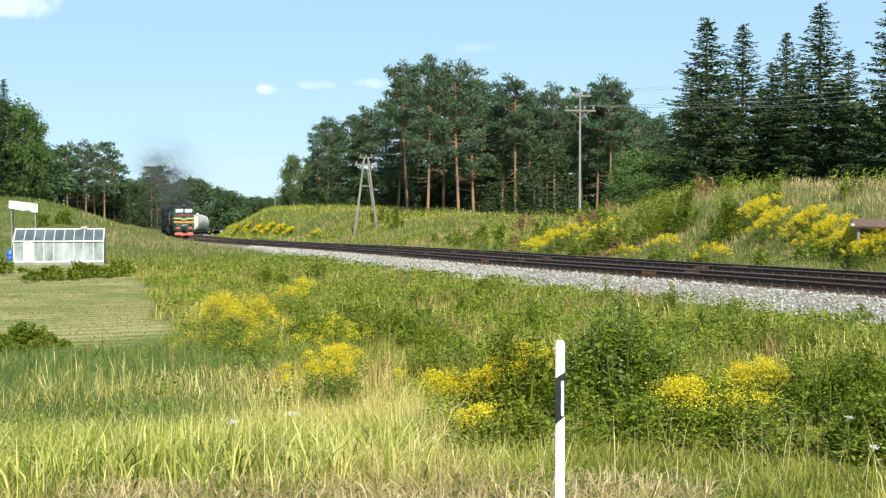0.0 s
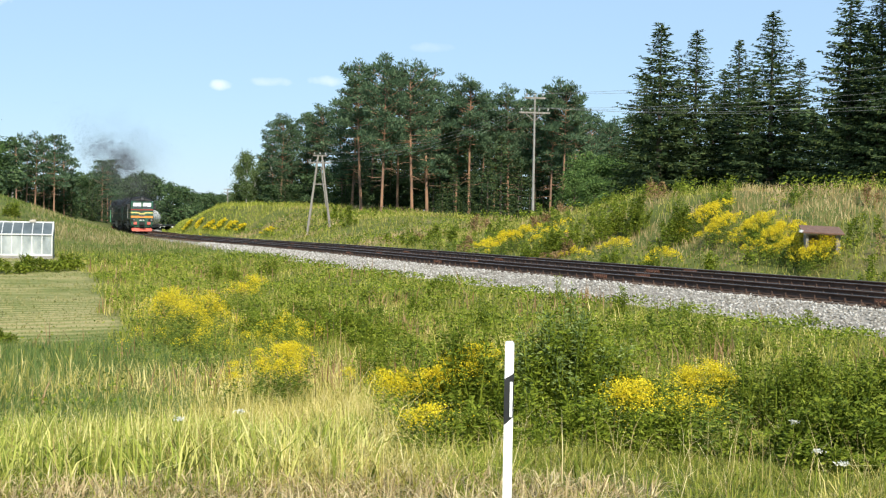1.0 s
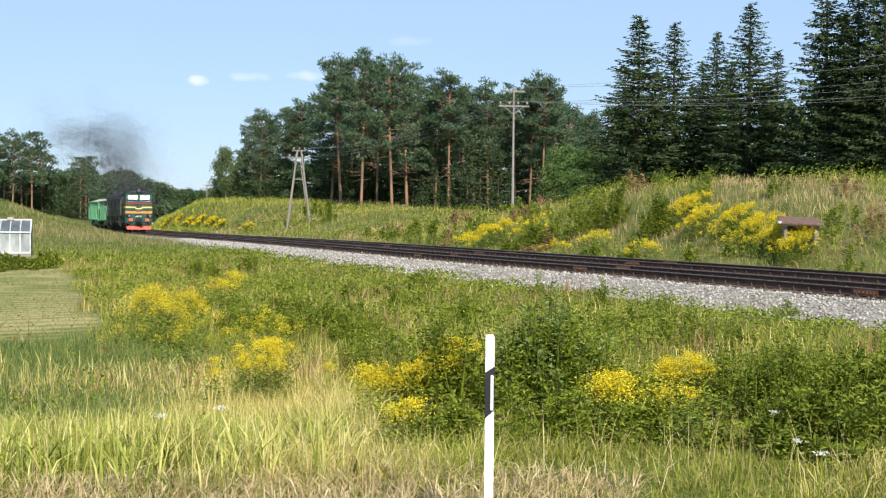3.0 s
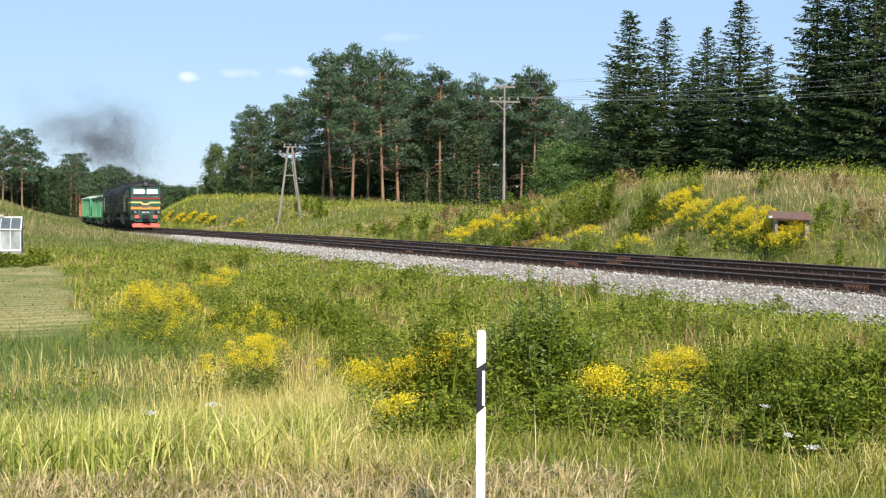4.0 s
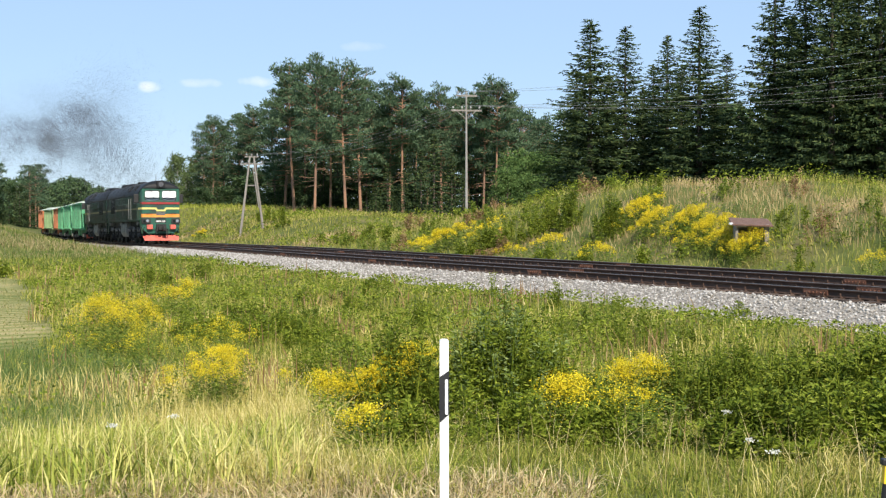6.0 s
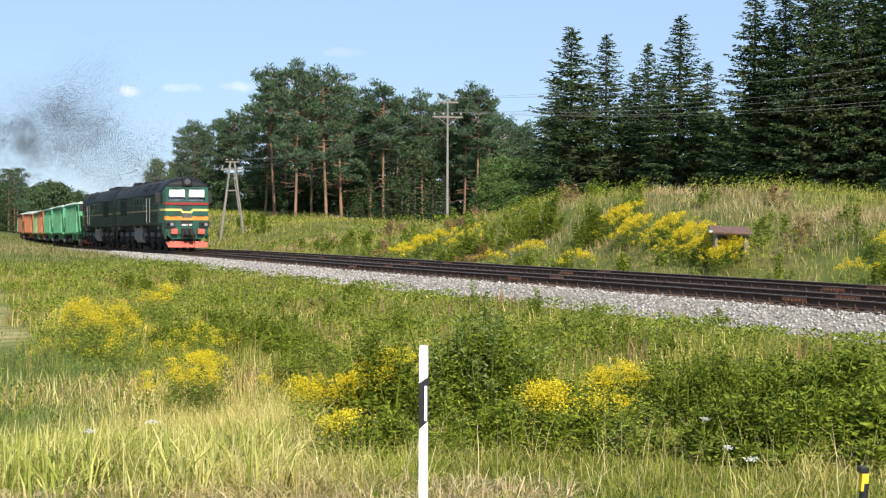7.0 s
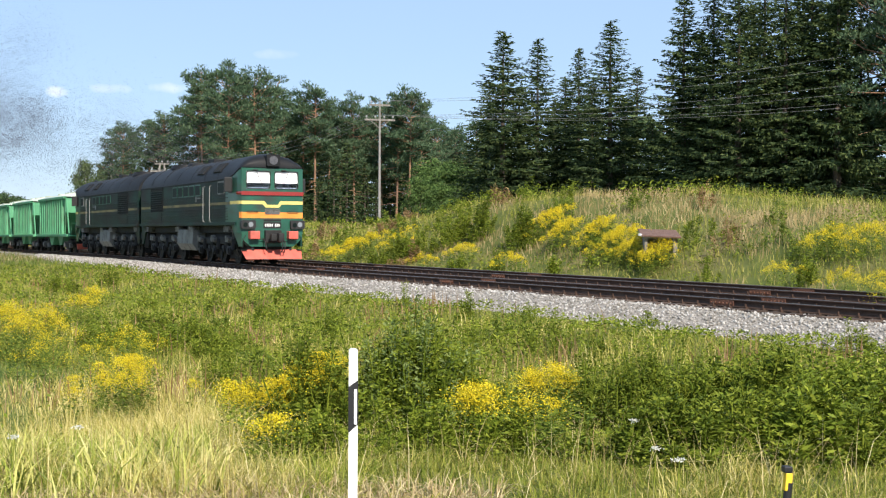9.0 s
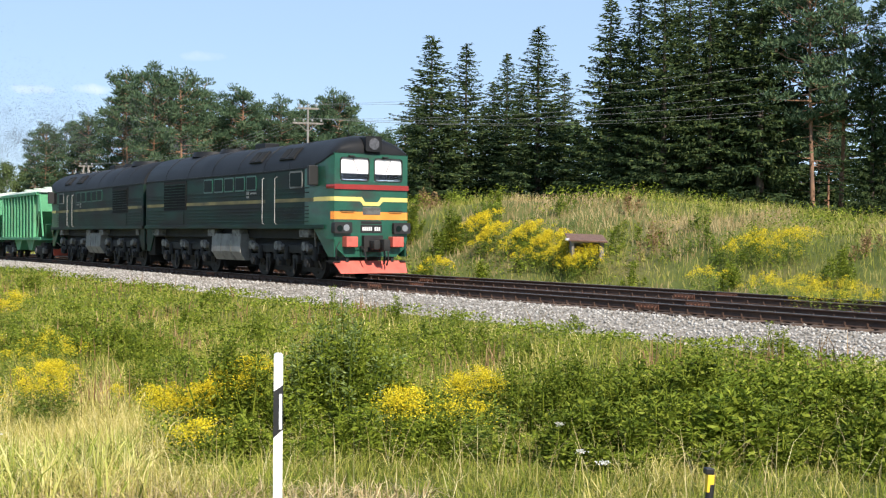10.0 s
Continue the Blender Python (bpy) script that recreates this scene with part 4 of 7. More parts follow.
def wagon_paint(name, a, b):
    return mat(name, [a, b], 1.2, 0.55, bump=0.08, bump_scale=16, dirt=((0.10, 0.10, 0.075), 1.1, 0.52, 0.8, (1, 1, 0.35)))


P_GREEN = wagon_paint("wagon_green", (0.075, 0.30, 0.145), (0.11, 0.37, 0.19))
P_ORANGE = wagon_paint("wagon_orange", (0.42, 0.14, 0.055), (0.52, 0.19, 0.08))
P_PALE = wagon_paint("wagon_pale_green", (0.22, 0.36, 0.16), (0.28, 0.42, 0.2))
P_BROWN = wagon_paint("wagon_brown", (0.22, 0.09, 0.05), (0.3, 0.13, 0.07))
P_TOP = wagon_paint("wagon_roof_dusty", (0.42, 0.50, 0.40), (0.58, 0.62, 0.54))

LOCO = make_loco()
LOCO_2 = copy_thing(LOCO, pose(0, 0, 0))
LOCO_2["label"] = "second dark green diesel locomotive coupled back to back, very sooty"
KINDS = {k: make_wagon("hopper_wagon", lab, p, P_TOP) for k, lab, p in (
    ("g", "bright green ribbed hopper wagon with a pale dusty roof", P_GREEN), ("o", "orange-red ribbed hopper wagon with a pale roof", P_ORANGE),
    ("p", "faded pale green ribbed hopper wagon with a pale roof", P_PALE), ("b", "rusty brown ribbed hopper wagon with a pale roof", P_BROWN))}
WAGONS, seen_kind = [], set()
for k in "gggopobgpbog"[:N_WAGONS]:
    WAGONS.append(copy_thing(KINDS[k], pose(0, 0, 0)) if k in seen_kind else KINDS[k])
    seen_kind.add(k)

# ---- wagons standing on the siding beyond the bend ----
M_TANKER = mat("tank_wagon_cream", [(0.55, 0.53, 0.46), (0.68, 0.66, 0.60)], 1.5, 0.5, dirt=((0.10, 0.09, 0.08), 1.3, 0.55, 0.8, (1, 1, 0.4)))
SIDING_X, SIDING_Z = -46.3, -1.62


def siding_bogie(parent, cx):
    bg = bmesh.new()
    for y in (-1.05, 1.05):
        box(bg, cx - 1.3, cx + 1.3, y - 0.1, y + 0.1, 0.5, 0.78, 0.03)
    box(bg, cx - 0.25, cx + 0.25, -1.0, 1.0, 0.5, 0.95, 0.03)
    part("bogie_frame", bg, M_BLACK, parent)
    for k in (-0.925, 0.925):
        make_wheelset(parent, cx + k, 0.475)


def make_tank_wagon():
    w = thing("tank_wagon", "cream tank wagon with dark bands standing on a siding", "tank wagon")
    bm = bmesh.new()
    xs = [-5.4, -5.3, -5.0, 5.0, 5.3, 5.4]
    tube(bm, [(x, 0, 2.75) for x in xs], [0.7, 1.15, 1.5, 1.5, 1.15, 0.7], 28)
    barrel = part("tank", bm, M_TANKER, w, smooth=40)
    for x in (-4.2, -2.1, 0.0, 2.1, 4.2):
        part("band", disc(bmesh.new(), (x, 0, 2.75), (1, 0, 0), 1.515, 0.14, 28), M_BLACK, barrel, "dark tank band")
    part("dome", disc(bmesh.new(), (0, 0, 4.35), (0, 0, 1), 0.45, 0.4, 18), M_TANKER, barrel)
    part("underframe", one_box(-6.0, 6.0, -1.3, 1.3, 0.95, 1.25, 0.02), M_BLACK, w)
    for x in (-3.9, 3.9):
        siding_bogie(w, x)
    return w


def make_flat_wagon():
    w = thing("flat_wagon", "empty dark flat wagon standing on a siding", "flat wagon", "flat wagons")
    deck = part("deck", one_box(-6.3, 6.3, -1.42, 1.42, 1.10, 1.32, 0.02), M_BLACK, w)
    for x in (-5.9, 5.9):
        for y in (-0.85, 0.85):
            part("end_plate", disc(bmesh.new(), (x - 0.48, y, 0.98), (1, 0, 0), 0.2, 0.06, 14), M_WHITE, deck, "white round end plate")
    for x in (-4.3, 4.3):
        siding_bogie(w, x)
    return w


def build_siding():
    track = thing("railway_track_3", "short siding with dark rails beyond the bend", "railway track", kind="structure")
    for r in (-HALF_GAUGE, HALF_GAUGE):
        part("rail", one_box(SIDING_X + r - 0.037, SIDING_X + r + 0.037, 222, 302, SIDING_Z - 0.18, SIDING_Z), M_RAIL, track)
    for k in range(96):
        ob = part("sleeper", bpy.data.meshes["sleeper"], None, track)
        ob.matrix_basis = Matrix.Translation((SIDING_X, 223 + k * 0.82, SIDING_Z)) @ Matrix.Rotation(math.pi / 2, 4, "Z")
    turn = Matrix.Rotation(math.pi / 2, 4, "Z")
    make_tank_wagon().matrix_basis = Matrix.Translation((SIDING_X, 236.0, SIDING_Z)) @ turn
    flat = make_flat_wagon()
    flat.matrix_basis = Matrix.Translation((SIDING_X, 250.0, SIDING_Z)) @ turn
    copy_thing(flat, Matrix.Translation((SIDING_X, 264.0, SIDING_Z)) @ turn)


build_siding()

# ---- trees ----
M_PINE_BARK = mat("pine_bark", [(0.13, 0.09, 0.07), (0.27, 0.155, 0.095), (0.42, 0.23, 0.13)], 1.2, 0.95, bump=0.8, bump_scale=14, stretch=(1, 1, 0.35))
M_SPRUCE_BARK = mat("spruce_bark", [(0.07, 0.055, 0.045), (0.16, 0.125, 0.10)], 2, 0.95, bump=0.8, bump_scale=14)
M_BIRCH_BARK = mat("birch_bark", [(0.07, 0.065, 0.06), (0.5, 0.48, 0.44), (0.58, 0.56, 0.52)], 3, 0.8, stretch=(1, 1, 3))
M_PINE = leafy("pine_needles", [(0.036, 0.070, 0.040), (0.072, 0.122, 0.064), (0.125, 0.180, 0.095)], 0.35, 0.18)
M_SPRUCE = leafy("spruce_needles", [(0.020, 0.038, 0.017), (0.040, 0.068, 0.026), (0.092, 0.122, 0.038)], 0.35, 0.15)
M_BIRCH = leafy("birch_leaves", [(0.069, 0.106, 0.037), (0.106, 0.156, 0.056), (0.163, 0.206, 0.081)], 0.4, 0.3)
M_OAK_FAR = leafy("far_leaves", [(0.035, 0.066, 0.030), (0.062, 0.105, 0.042), (0.10, 0.15, 0.06)], 0.4, 0.25)
M_OAK = leafy("broad_leaves", [(0.043, 0.086, 0.025), (0.086, 0.151, 0.04), (0.143, 0.215, 0.064)], 0.4, 0.25)


def frames_of(d, rng):
    """Two unit vectors across each direction of d (n,3), turned at random about it."""
    d = d / np.maximum(np.linalg.norm(d, axis=1, keepdims=True), 1e-9)
    r = rng.normal(size=d.shape)
    u = np.cross(d, r)
    u /= np.maximum(np.linalg.norm(u, axis=1, keepdims=True), 1e-9)
    return d, u


def sprays(base, d, length, width, rng, kink=0.0):
    """Diamond leaves: base (n,3), direction d, length and width (n,)."""
    d, u = frames_of(d, rng)
    L, W = length[:, None], width[:, None]
    w = np.cross(d, u)
    V = np.stack([base, base + d * L * 0.45 + u * W * 0.5 + w * L * kink, base + d * L, base + d * L * 0.45 - u * W * 0.5 + w * L * kink], 1)
    F = np.arange(len(base) * 4).reshape(-1, 4)
    return V.reshape(-1, 3), F


def tree_thing(name, label, trunk_bm, bark, crown, leaf_mat):
    t = thing(name, label, "tree", "trees along the railway")
    part("trunk", trunk_bm, bark, t, smooth=60)
    me = mesh_np("crown", crown[0], [crown[1]], leaf_mat)
    part("crown", me, None, t)
    return t


def make_pine(h, seed, crown_from=0.5, spread=2.6, dense=1.0, size=1.0):
    """A Scots pine: bare trunk, limbs that carry flat pads of needle tufts with gaps between them."""
    rng = np.random.default_rng(seed)
    bm = bmesh.new()
    bend = rng.normal(0, 0.3, 2)
    axis = lambda k: np.array([bend[0] * math.sin(k * 2.2), bend[1] * math.sin(k * 1.7), h * k])
    r0 = 0.0095 * h + 0.02
    tube(bm, [axis(k) for k in np.linspace(0, 0.97, 9)], [r0 * (1 - 0.82 * k) for k in np.linspace(0, 0.97, 9)], 8)
    pads = []
    n = int(40 * dense)
    for i in range(n):
        k = crown_from + (0.92 - crown_from) * (i + rng.random()) / n
        u = (k - crown_from) / (0.92 - crown_from)
        reach = spread * np.interp(u, [0, 0.12, 0.45, 0.75, 1.0], [0.50, 0.78, 0.90, 0.72, 0.28]) * rng.choice([0.5, 0.75, 1.0, 1.15]) * rng.uniform(0.85, 1.1)
        a = i * 2.4 + rng.uniform(-0.6, 0.6)
        p0 = axis(k)
        lift = np.interp(u, [0, 0.3, 0.7, 1.0], [-0.05, 0.2, 0.55, 1.3]) + rng.uniform(-0.25, 0.35)
        out = np.array([math.cos(a), math.sin(a), 0])
        tip = p0 + out * reach + np.array([0, 0, reach * lift])
        mid = p0 + out * reach * 0.55 + np.array([0, 0, reach * lift * 0.35])
        tube(bm, [p0, mid, tip], [0.06, 0.04, 0.012], 4, caps=False)
        pads.append((tip, 0.62))
        for f in ((0.5, 0.75) if reach > 1.3 else (0.6,)):
            for sgn in (-1, 1):
                ang = a + sgn * rng.uniform(0.5, 1.1)
                q0 = p0 + (tip - p0) * f
                q = q0 + np.array([math.cos(ang), math.sin(ang), 0.12 + lift * 0.4]) * reach * rng.uniform(0.25, 0.5)
                tube(bm, [q0, q], [0.025, 0.008], 3, caps=False)
                pads.append((q, 0.52))
    B, D = [], []
    per = 34 if dense > 0.8 else 15
    for c, rad in pads:
        rad *= rng.uniform(0.75, 1.25)
        e = rng.normal(size=(per, 3))
        e /= np.linalg.norm(e, axis=1, keepdims=True)
        e *= rng.random((per, 1)) ** 0.45
        B.append(c + e * np.array([rad, rad, rad * 0.62]))
        D.append(e * np.array([1, 1, 0.5]) + rng.normal(0, 0.35, (per, 3)) + np.array([0, 0, 0.55]))
    for i in range(14):
        k = rng.uniform(0.18, crown_from + 0.05)
        a = rng.uniform(0, 6.28)
        p0 = axis(k)
        ln = rng.uniform(0.6, 2.1)
        tube(bm, [p0, p0 + np.array([math.cos(a) * ln * 0.5, math.sin(a) * ln * 0.5, -0.05]), p0 + np.array([math.cos(a) * ln, math.sin(a) * ln, rng.uniform(-0.5, 0.2)])], [0.035, 0.024, 0.008], 4, caps=False)
    B, D = np.concatenate(B), np.concatenate(D)
    cr = sprays(B, D, rng.uniform(0.28, 0.50, len(B)) * size, rng.uniform(0.08, 0.14, len(B)) * size, rng, 0.05)
    return tree_thing("pine_tree", "tall Scots pine with bare orange-brown trunk and dark green crown", bm, M_PINE_BARK, cr, M_PINE)


def make_spruce(h, seed, base_w=2.7, ragged=1.0, dense=1.0):
    """A Norway spruce: whorls of boughs that sag and lift at the tip, hung with fine twigs."""
    rng = np.random.default_rng(seed)
    bm = bmesh.new()
    tube(bm, [(0, 0, h * k) for k in (0, 0.3, 0.6, 0.99)], [0.012 * h + 0.03, 0.009 * h, 0.005 * h, 0.01], 8)
    fine = 1.0 / dense ** 0.6
    B, D, Ln, Wd = [], [], [], []
    z = 0.3
    while z < h * 0.985:
        u = z / h
        reach = (base_w * min(1.0, 1.12 * (1 - u) ** 0.85) + 0.08) * rng.uniform(0.86, 1.1)
        cnt = 6 if u > 0.85 else 8
        turn = rng.uniform(0, 6.28)
        for i in range(cnt):
            a = turn + 6.283 * i / cnt + rng.uniform(-0.5, 0.5)
            r = reach * rng.uniform(0.62, 1.12)
            zz = z + rng.uniform(-0.24, 0.24)
            sag = rng.uniform(0.35, 0.75) * (1 - 0.95 * u)
            m = max(3, int(r / (0.145 * fine)))
            f = np.linspace(0.08, 1.0, m) + rng.uniform(-0.03, 0.03, m)
            o, sd = np.array([math.cos(a), math.sin(a), 0]), np.array([-math.sin(a), math.cos(a), 0])
            p = o * (r * f)[:, None] + np.array([0, 0, 1.0]) * (zz + r * (-sag * f + 0.55 * sag * f ** 3) + (0.35 * u * r) * f)[:, None]
            ln = np.interp(f, [0, 0.5, 1], [0.30, 0.46, 0.26]) * (0.6 + 0.5 * (1 - u)) * ragged
            for side in (-1, 1):
                B.append(p + rng.normal(0, 0.04, p.shape))
                D.append(o * 0.75 + sd * side * rng.uniform(0.5, 1.0, (m, 1)) + np.array([0, 0, 1.0]) * rng.uniform(-0.45, 0.1, (m, 1)))
                Ln.append(ln * rng.uniform(0.75, 1.25, m))
                Wd.append(rng.uniform(0.07, 0.11, m) * fine)
            for _ in range(2 if dense > 0.6 else 1):
                B.append(p + sd * rng.uniform(-0.22, 0.22, (m, 1)) * (1 - 0.5 * f)[:, None])
                D.append(o * rng.uniform(0.0, 0.4, (m, 1)) + sd * rng.uniform(-0.3, 0.3, (m, 1)) - np.array([0, 0, 1.0]))
                Ln.append(ln * rng.uniform(0.5, 1.0, m) * (1 - 0.55 * u))
                Wd.append(rng.uniform(0.06, 0.10, m) * fine)
        z += rng.uniform(0.26, 0.40) * (1 - 0.3 * u) * fine
    B.append(np.array([[0, 0, h * 0.955]] * 5))
    D.append(rng.normal(0, 0.2, (5, 3)) + np.array([0, 0, 1]))
    Ln.append(np.full(5, 0.6))
    Wd.append(np.full(5, 0.08))
    cr = sprays(np.concatenate(B), np.concatenate(D), np.concatenate(Ln), np.concatenate(Wd), rng, 0.06)
    return tree_thing("spruce_tree", "tall dark green Norway spruce with drooping branches", bm, M_SPRUCE_BARK, cr, M_SPRUCE)


def make_broadleaf(name, label, h, seed, width, bark, leaf_mat, low=0.25, leaf=0.2, lean=0.0, per=16):
    rng = np.random.default_rng(seed)
    bm = bmesh.new()
    tube(bm, [(lean * k * k, 0, h * k * 0.95) for k in (0, 0.25, 0.5, 0.75, 1)], [0.011 * h + 0.03, 0.009 * h, 0.006 * h, 0.004 * h, 0.01], 8)
    B = []
    for i in range(46):
        k = rng.uniform(low, 0.97)
        u = (k - low) / (1 - low)
        reach = width * (math.sin(math.pi * (0.16 + 0.78 * u)) ** 0.8) * rng.uniform(0.45, 1.1)
        a = i * 2.4 + rng.uniform(-0.4, 0.4)
        p0 = np.array([lean * k * k, 0, h * k * 0.9])
        tip = p0 + np.array([math.cos(a) * reach, math.sin(a) * reach, reach * rng.uniform(0.1, 0.6)])
        tube(bm, [p0, (p0 + tip) / 2 + np.array([0, 0, 0.1]), tip], [0.05, 0.03, 0.01], 4, caps=False)
        for c in range(5):
            cen = p0 + (tip - p0) * rng.uniform(0.4, 1.1) + rng.normal(0, 0.25, 3)
            B.append(cen + rng.normal(0, 0.42, (per, 3)))
    B = np.concatenate(B)
    n = len(B)
    cr = sprays(B, rng.normal(size=(n, 3)) + np.array([0, 0, -0.3]), rng.uniform(0.8, 1.6, n) * leaf * 1.6, rng.uniform(0.7, 1.3, n) * leaf, rng, 0.08)
    return tree_thing(name, label, bm, bark, cr, leaf_mat)


def polar(az, d):
    a = radians(az)
    return d * math.sin(a), d * math.cos(a)


PINES = [make_pine(17, 11, 0.40, 2.9, 1.2), make_pine(16, 12, 0.34, 2.7, 1.2), make_pine(17, 13, 0.44, 3.1, 1.25), make_pine(15, 14, 0.26, 2.6, 1.2), make_pine(16, 15, 0.52, 2.5, 1.05)]
SPRUCES = [make_spruce(16, 21), make_spruce(15, 22, 2.3), make_spruce(17, 23, 3.1), make_spruce(14, 24, 2.5, 1.15)]
BIRCHES = [make_broadleaf("birch_tree", "slender birch with pale green hanging foliage", 12, 31, 2.4, M_BIRCH_BARK, M_BIRCH, 0.2),
           make_broadleaf("birch_tree", "slender birch with pale green hanging foliage", 11, 32, 2.0, M_BIRCH_BARK, M_BIRCH, 0.15)]
OAKS = [make_broadleaf("broadleaf_tree", "dense round-crowned green broadleaf tree", 13, 41, 4.4, M_SPRUCE_BARK, M_OAK, 0.12, 0.19, per=34),
        make_broadleaf("broadleaf_tree", "dense round-crowned green broadleaf tree", 12, 42, 3.8, M_SPRUCE_BARK, M_OAK, 0.1, 0.19, per=34)]
PINES_FAR = [make_pine(16, 51, 0.30, 2.8, 0.7, 1.6), make_pine(15, 52, 0.36, 2.6, 0.7, 1.6)]
SPRUCES_FAR = [make_spruce(15, 61, 2.6, 1.5, 0.24), make_spruce(14, 62, 2.8, 1.5, 0.24)]
OAKS_FAR = [make_broadleaf("broadleaf_tree", "distant round-crowned green broadleaf tree", 13, 71, 4.2, M_SPRUCE_BARK, M_OAK_FAR, 0.08, 0.34, per=11),
            make_broadleaf("broadleaf_tree", "distant round-crowned green broadleaf tree", 12, 72, 3.8, M_SPRUCE_BARK, M_OAK_FAR, 0.08, 0.34, per=11)]
USED = set()


def plant(kind, az, d, height, turn=None, sink=0.15, wide=1.0):
    """Stands a tree of that height at azimuth az (degrees) and distance d."""
    own = {id(PINES): (17, 16, 17, 15, 16), id(SPRUCES): (16, 15, 17, 14), id(BIRCHES): (12, 11), id(OAKS): (13, 12), id(PINES_FAR): (16, 15), id(SPRUCES_FAR): (15, 14), id(OAKS_FAR): (13, 12)}[id(kind)]
    i = random.randrange(len(kind))
    x, y = polar(az, d)
    k = height / own[i]
    m = Matrix.LocRotScale((x, y, float(ground_z(x, y)) - sink), Euler((0, 0, random.uniform(0, 6.28) if turn is None else turn)), (k * wide, k * wide, k))
    if kind[i].name in USED:
        return copy_thing(kind[i], m @ Matrix.Diagonal((*(1 / v for v in kind[i].matrix_basis.to_scale()), 1)))
    USED.add(kind[i].name)
    kind[i].matrix_basis = m
    return kind[i]


def az_of(px):
    """Azimuth of a place whose column in the first view is px."""
    return math.degrees(math.atan((px - 784) / 2224))


def tops(px, y_top, d, kind, wide=1.0, **k):
    """A tree at that column and distance whose top reaches the height y_top of the first view."""
    az = az_of(px)
    x, y = polar(az, d)
    while abs(float(off_track(x, y))) < 6.5:
        d += 8
        x, y = polar(az, d)
    depth = d * math.cos(radians(az))
    top = EYE + (390 - y_top) / 2224 * depth
    return plant(kind, az, d, top - float(ground_z(x, y)) + 0.15, wide=wide, **k)


def build_forest():
    # the pine wood beyond the bend
    for px, yt, d in [(722, 112, 142), (757, 100, 136), (705, 150, 150), (785, 130, 150), (812, 118, 138), (838, 125, 147), (862, 150, 155), (888, 160, 150), (912, 138, 146), (932, 165, 160),
                      (955, 180, 150), (982, 155, 148), (1005, 175, 158), (1030, 160, 150), (1056, 150, 146), (1078, 140, 144), (1096, 165, 150), (1128, 200, 165), (1158, 205, 170),
                      (688, 185, 160), (664, 190, 165), (645, 215, 168), (624, 205, 175), (600, 225, 178), (580, 208, 166), (566, 225, 172), (740, 150, 160), (775, 165, 165), (945, 215, 170)]:
        tops(px, yt, d, PINES, wide=random.uniform(0.9, 1.1))
    # dark undergrowth and second rows
    for i in range(44):
        px = 690 + i * 12 + random.uniform(-8, 8)
        tops(px, random.uniform(225, 300), random.uniform(150, 178), SPRUCES_FAR, wide=1.35)
    for i in range(16):
        tops(560 + i * 12 + random.uniform(-5, 5), random.uniform(265, 315), random.uniform(178, 200), OAKS_FAR if i % 2 else SPRUCES_FAR, wide=1.2)
    for i in range(26):
        tops(720 + i * 20 + random.uniform(-8, 8), random.uniform(190, 260), random.uniform(180, 205), PINES_FAR, wide=1.3)
    for i in range(30):
        tops(560 + i * 13 + random.uniform(-5, 5), random.uniform(300, 345), random.uniform(150, 165), SPRUCES_FAR if i % 3 else OAKS_FAR, wide=1.7)
    for px, yt, d in [(1118, 255, 132), (1150, 262, 128), (1178, 268, 126), (1100, 290, 126), (1205, 280, 125), (1135, 300, 122)]:
        tops(px, yt, d, OAKS, wide=1.0)
    for px, yt, d in [(885, 290, 128), (915, 300, 126), (945, 265, 128), (968, 235, 130), (865, 320, 124), (1000, 270, 132), (1020, 300, 125)]:
        tops(px, yt, d, SPRUCES_FAR, wide=1.25)
    for px, yt, d in [(520, 268, 185), (508, 290, 190), (545, 280, 182), (534, 300, 178)]:
        tops(px, yt, d, BIRCHES)
    # the spruces on the mound
    for px, yt, d, w in [(1249, 30, 96, 1.15), (1313, 40, 98, 1.1), (1390, 55, 104, 1.0), (1449, 3, 92, 1.2), (1225, 120, 104, 1.2), (1280, 130, 106, 1.3), (1345, 150, 104, 1.3), (1415, 120, 100, 1.2),
                         (1500, 90, 104, 1.1), (1530, 190, 98, 1.2), (1365, 110, 108, 1.1), (1475, 150, 100, 1.3)]:
        tops(px, yt, d, SPRUCES, wide=w * 1.38)
    for az, d, h in [(19.9, 84, 15.5), (21.2, 82, 17), (22.3, 80, 17.5), (23.4, 84, 18), (24.3, 80, 17), (25.4, 83, 18), (26.5, 79, 17), (27.6, 82, 18), (28.8, 78, 17), (29.9, 80, 18), (31.2, 77, 17),
                     (32.5, 78, 18), (34, 75, 17), (20.6, 92, 16), (22.8, 93, 17), (25, 92, 18), (27.2, 91, 18), (29.4, 90, 18), (31.6, 90, 18), (33.5, 88, 18), (36, 76, 17), (38, 74, 17)]:
        pine = az > 26.5 and random.random() < 0.5
        plant(PINES if pine else SPRUCES if d < 88 else SPRUCES_FAR, az, d, h * (random.uniform(0.5, 0.62) if az > 26 and d > 86 else random.uniform(0.72, 0.98) if az > 26.5 else random.uniform(0.93, 1.05)), wide=1.0 if az > 26.5 else 1.3)
    for i in range(22):
        plant(OAKS_FAR if i % 3 == 0 else SPRUCES_FAR, 20 + i * 0.9, random.uniform(96, 112), random.uniform(8, 13), wide=1.6)
    for i in range(10):
        plant(SPRUCES_FAR, 12 + i * 0.85, random.uniform(110, 122), random.uniform(6, 10), wide=1.6)
    # the wood on the camera's side of the line
    for px, yt, d in [(-20, 95, 150), (8, 130, 146), (30, 165, 150), (52, 180, 146), (75, 205, 150), (-45, 110, 150), (-75, 120, 150)]:
        tops(px - 12 if px > 15 else px, yt + 8, d, OAKS if px > 15 else SPRUCES, wide=0.75 if px > 15 else 1.15)
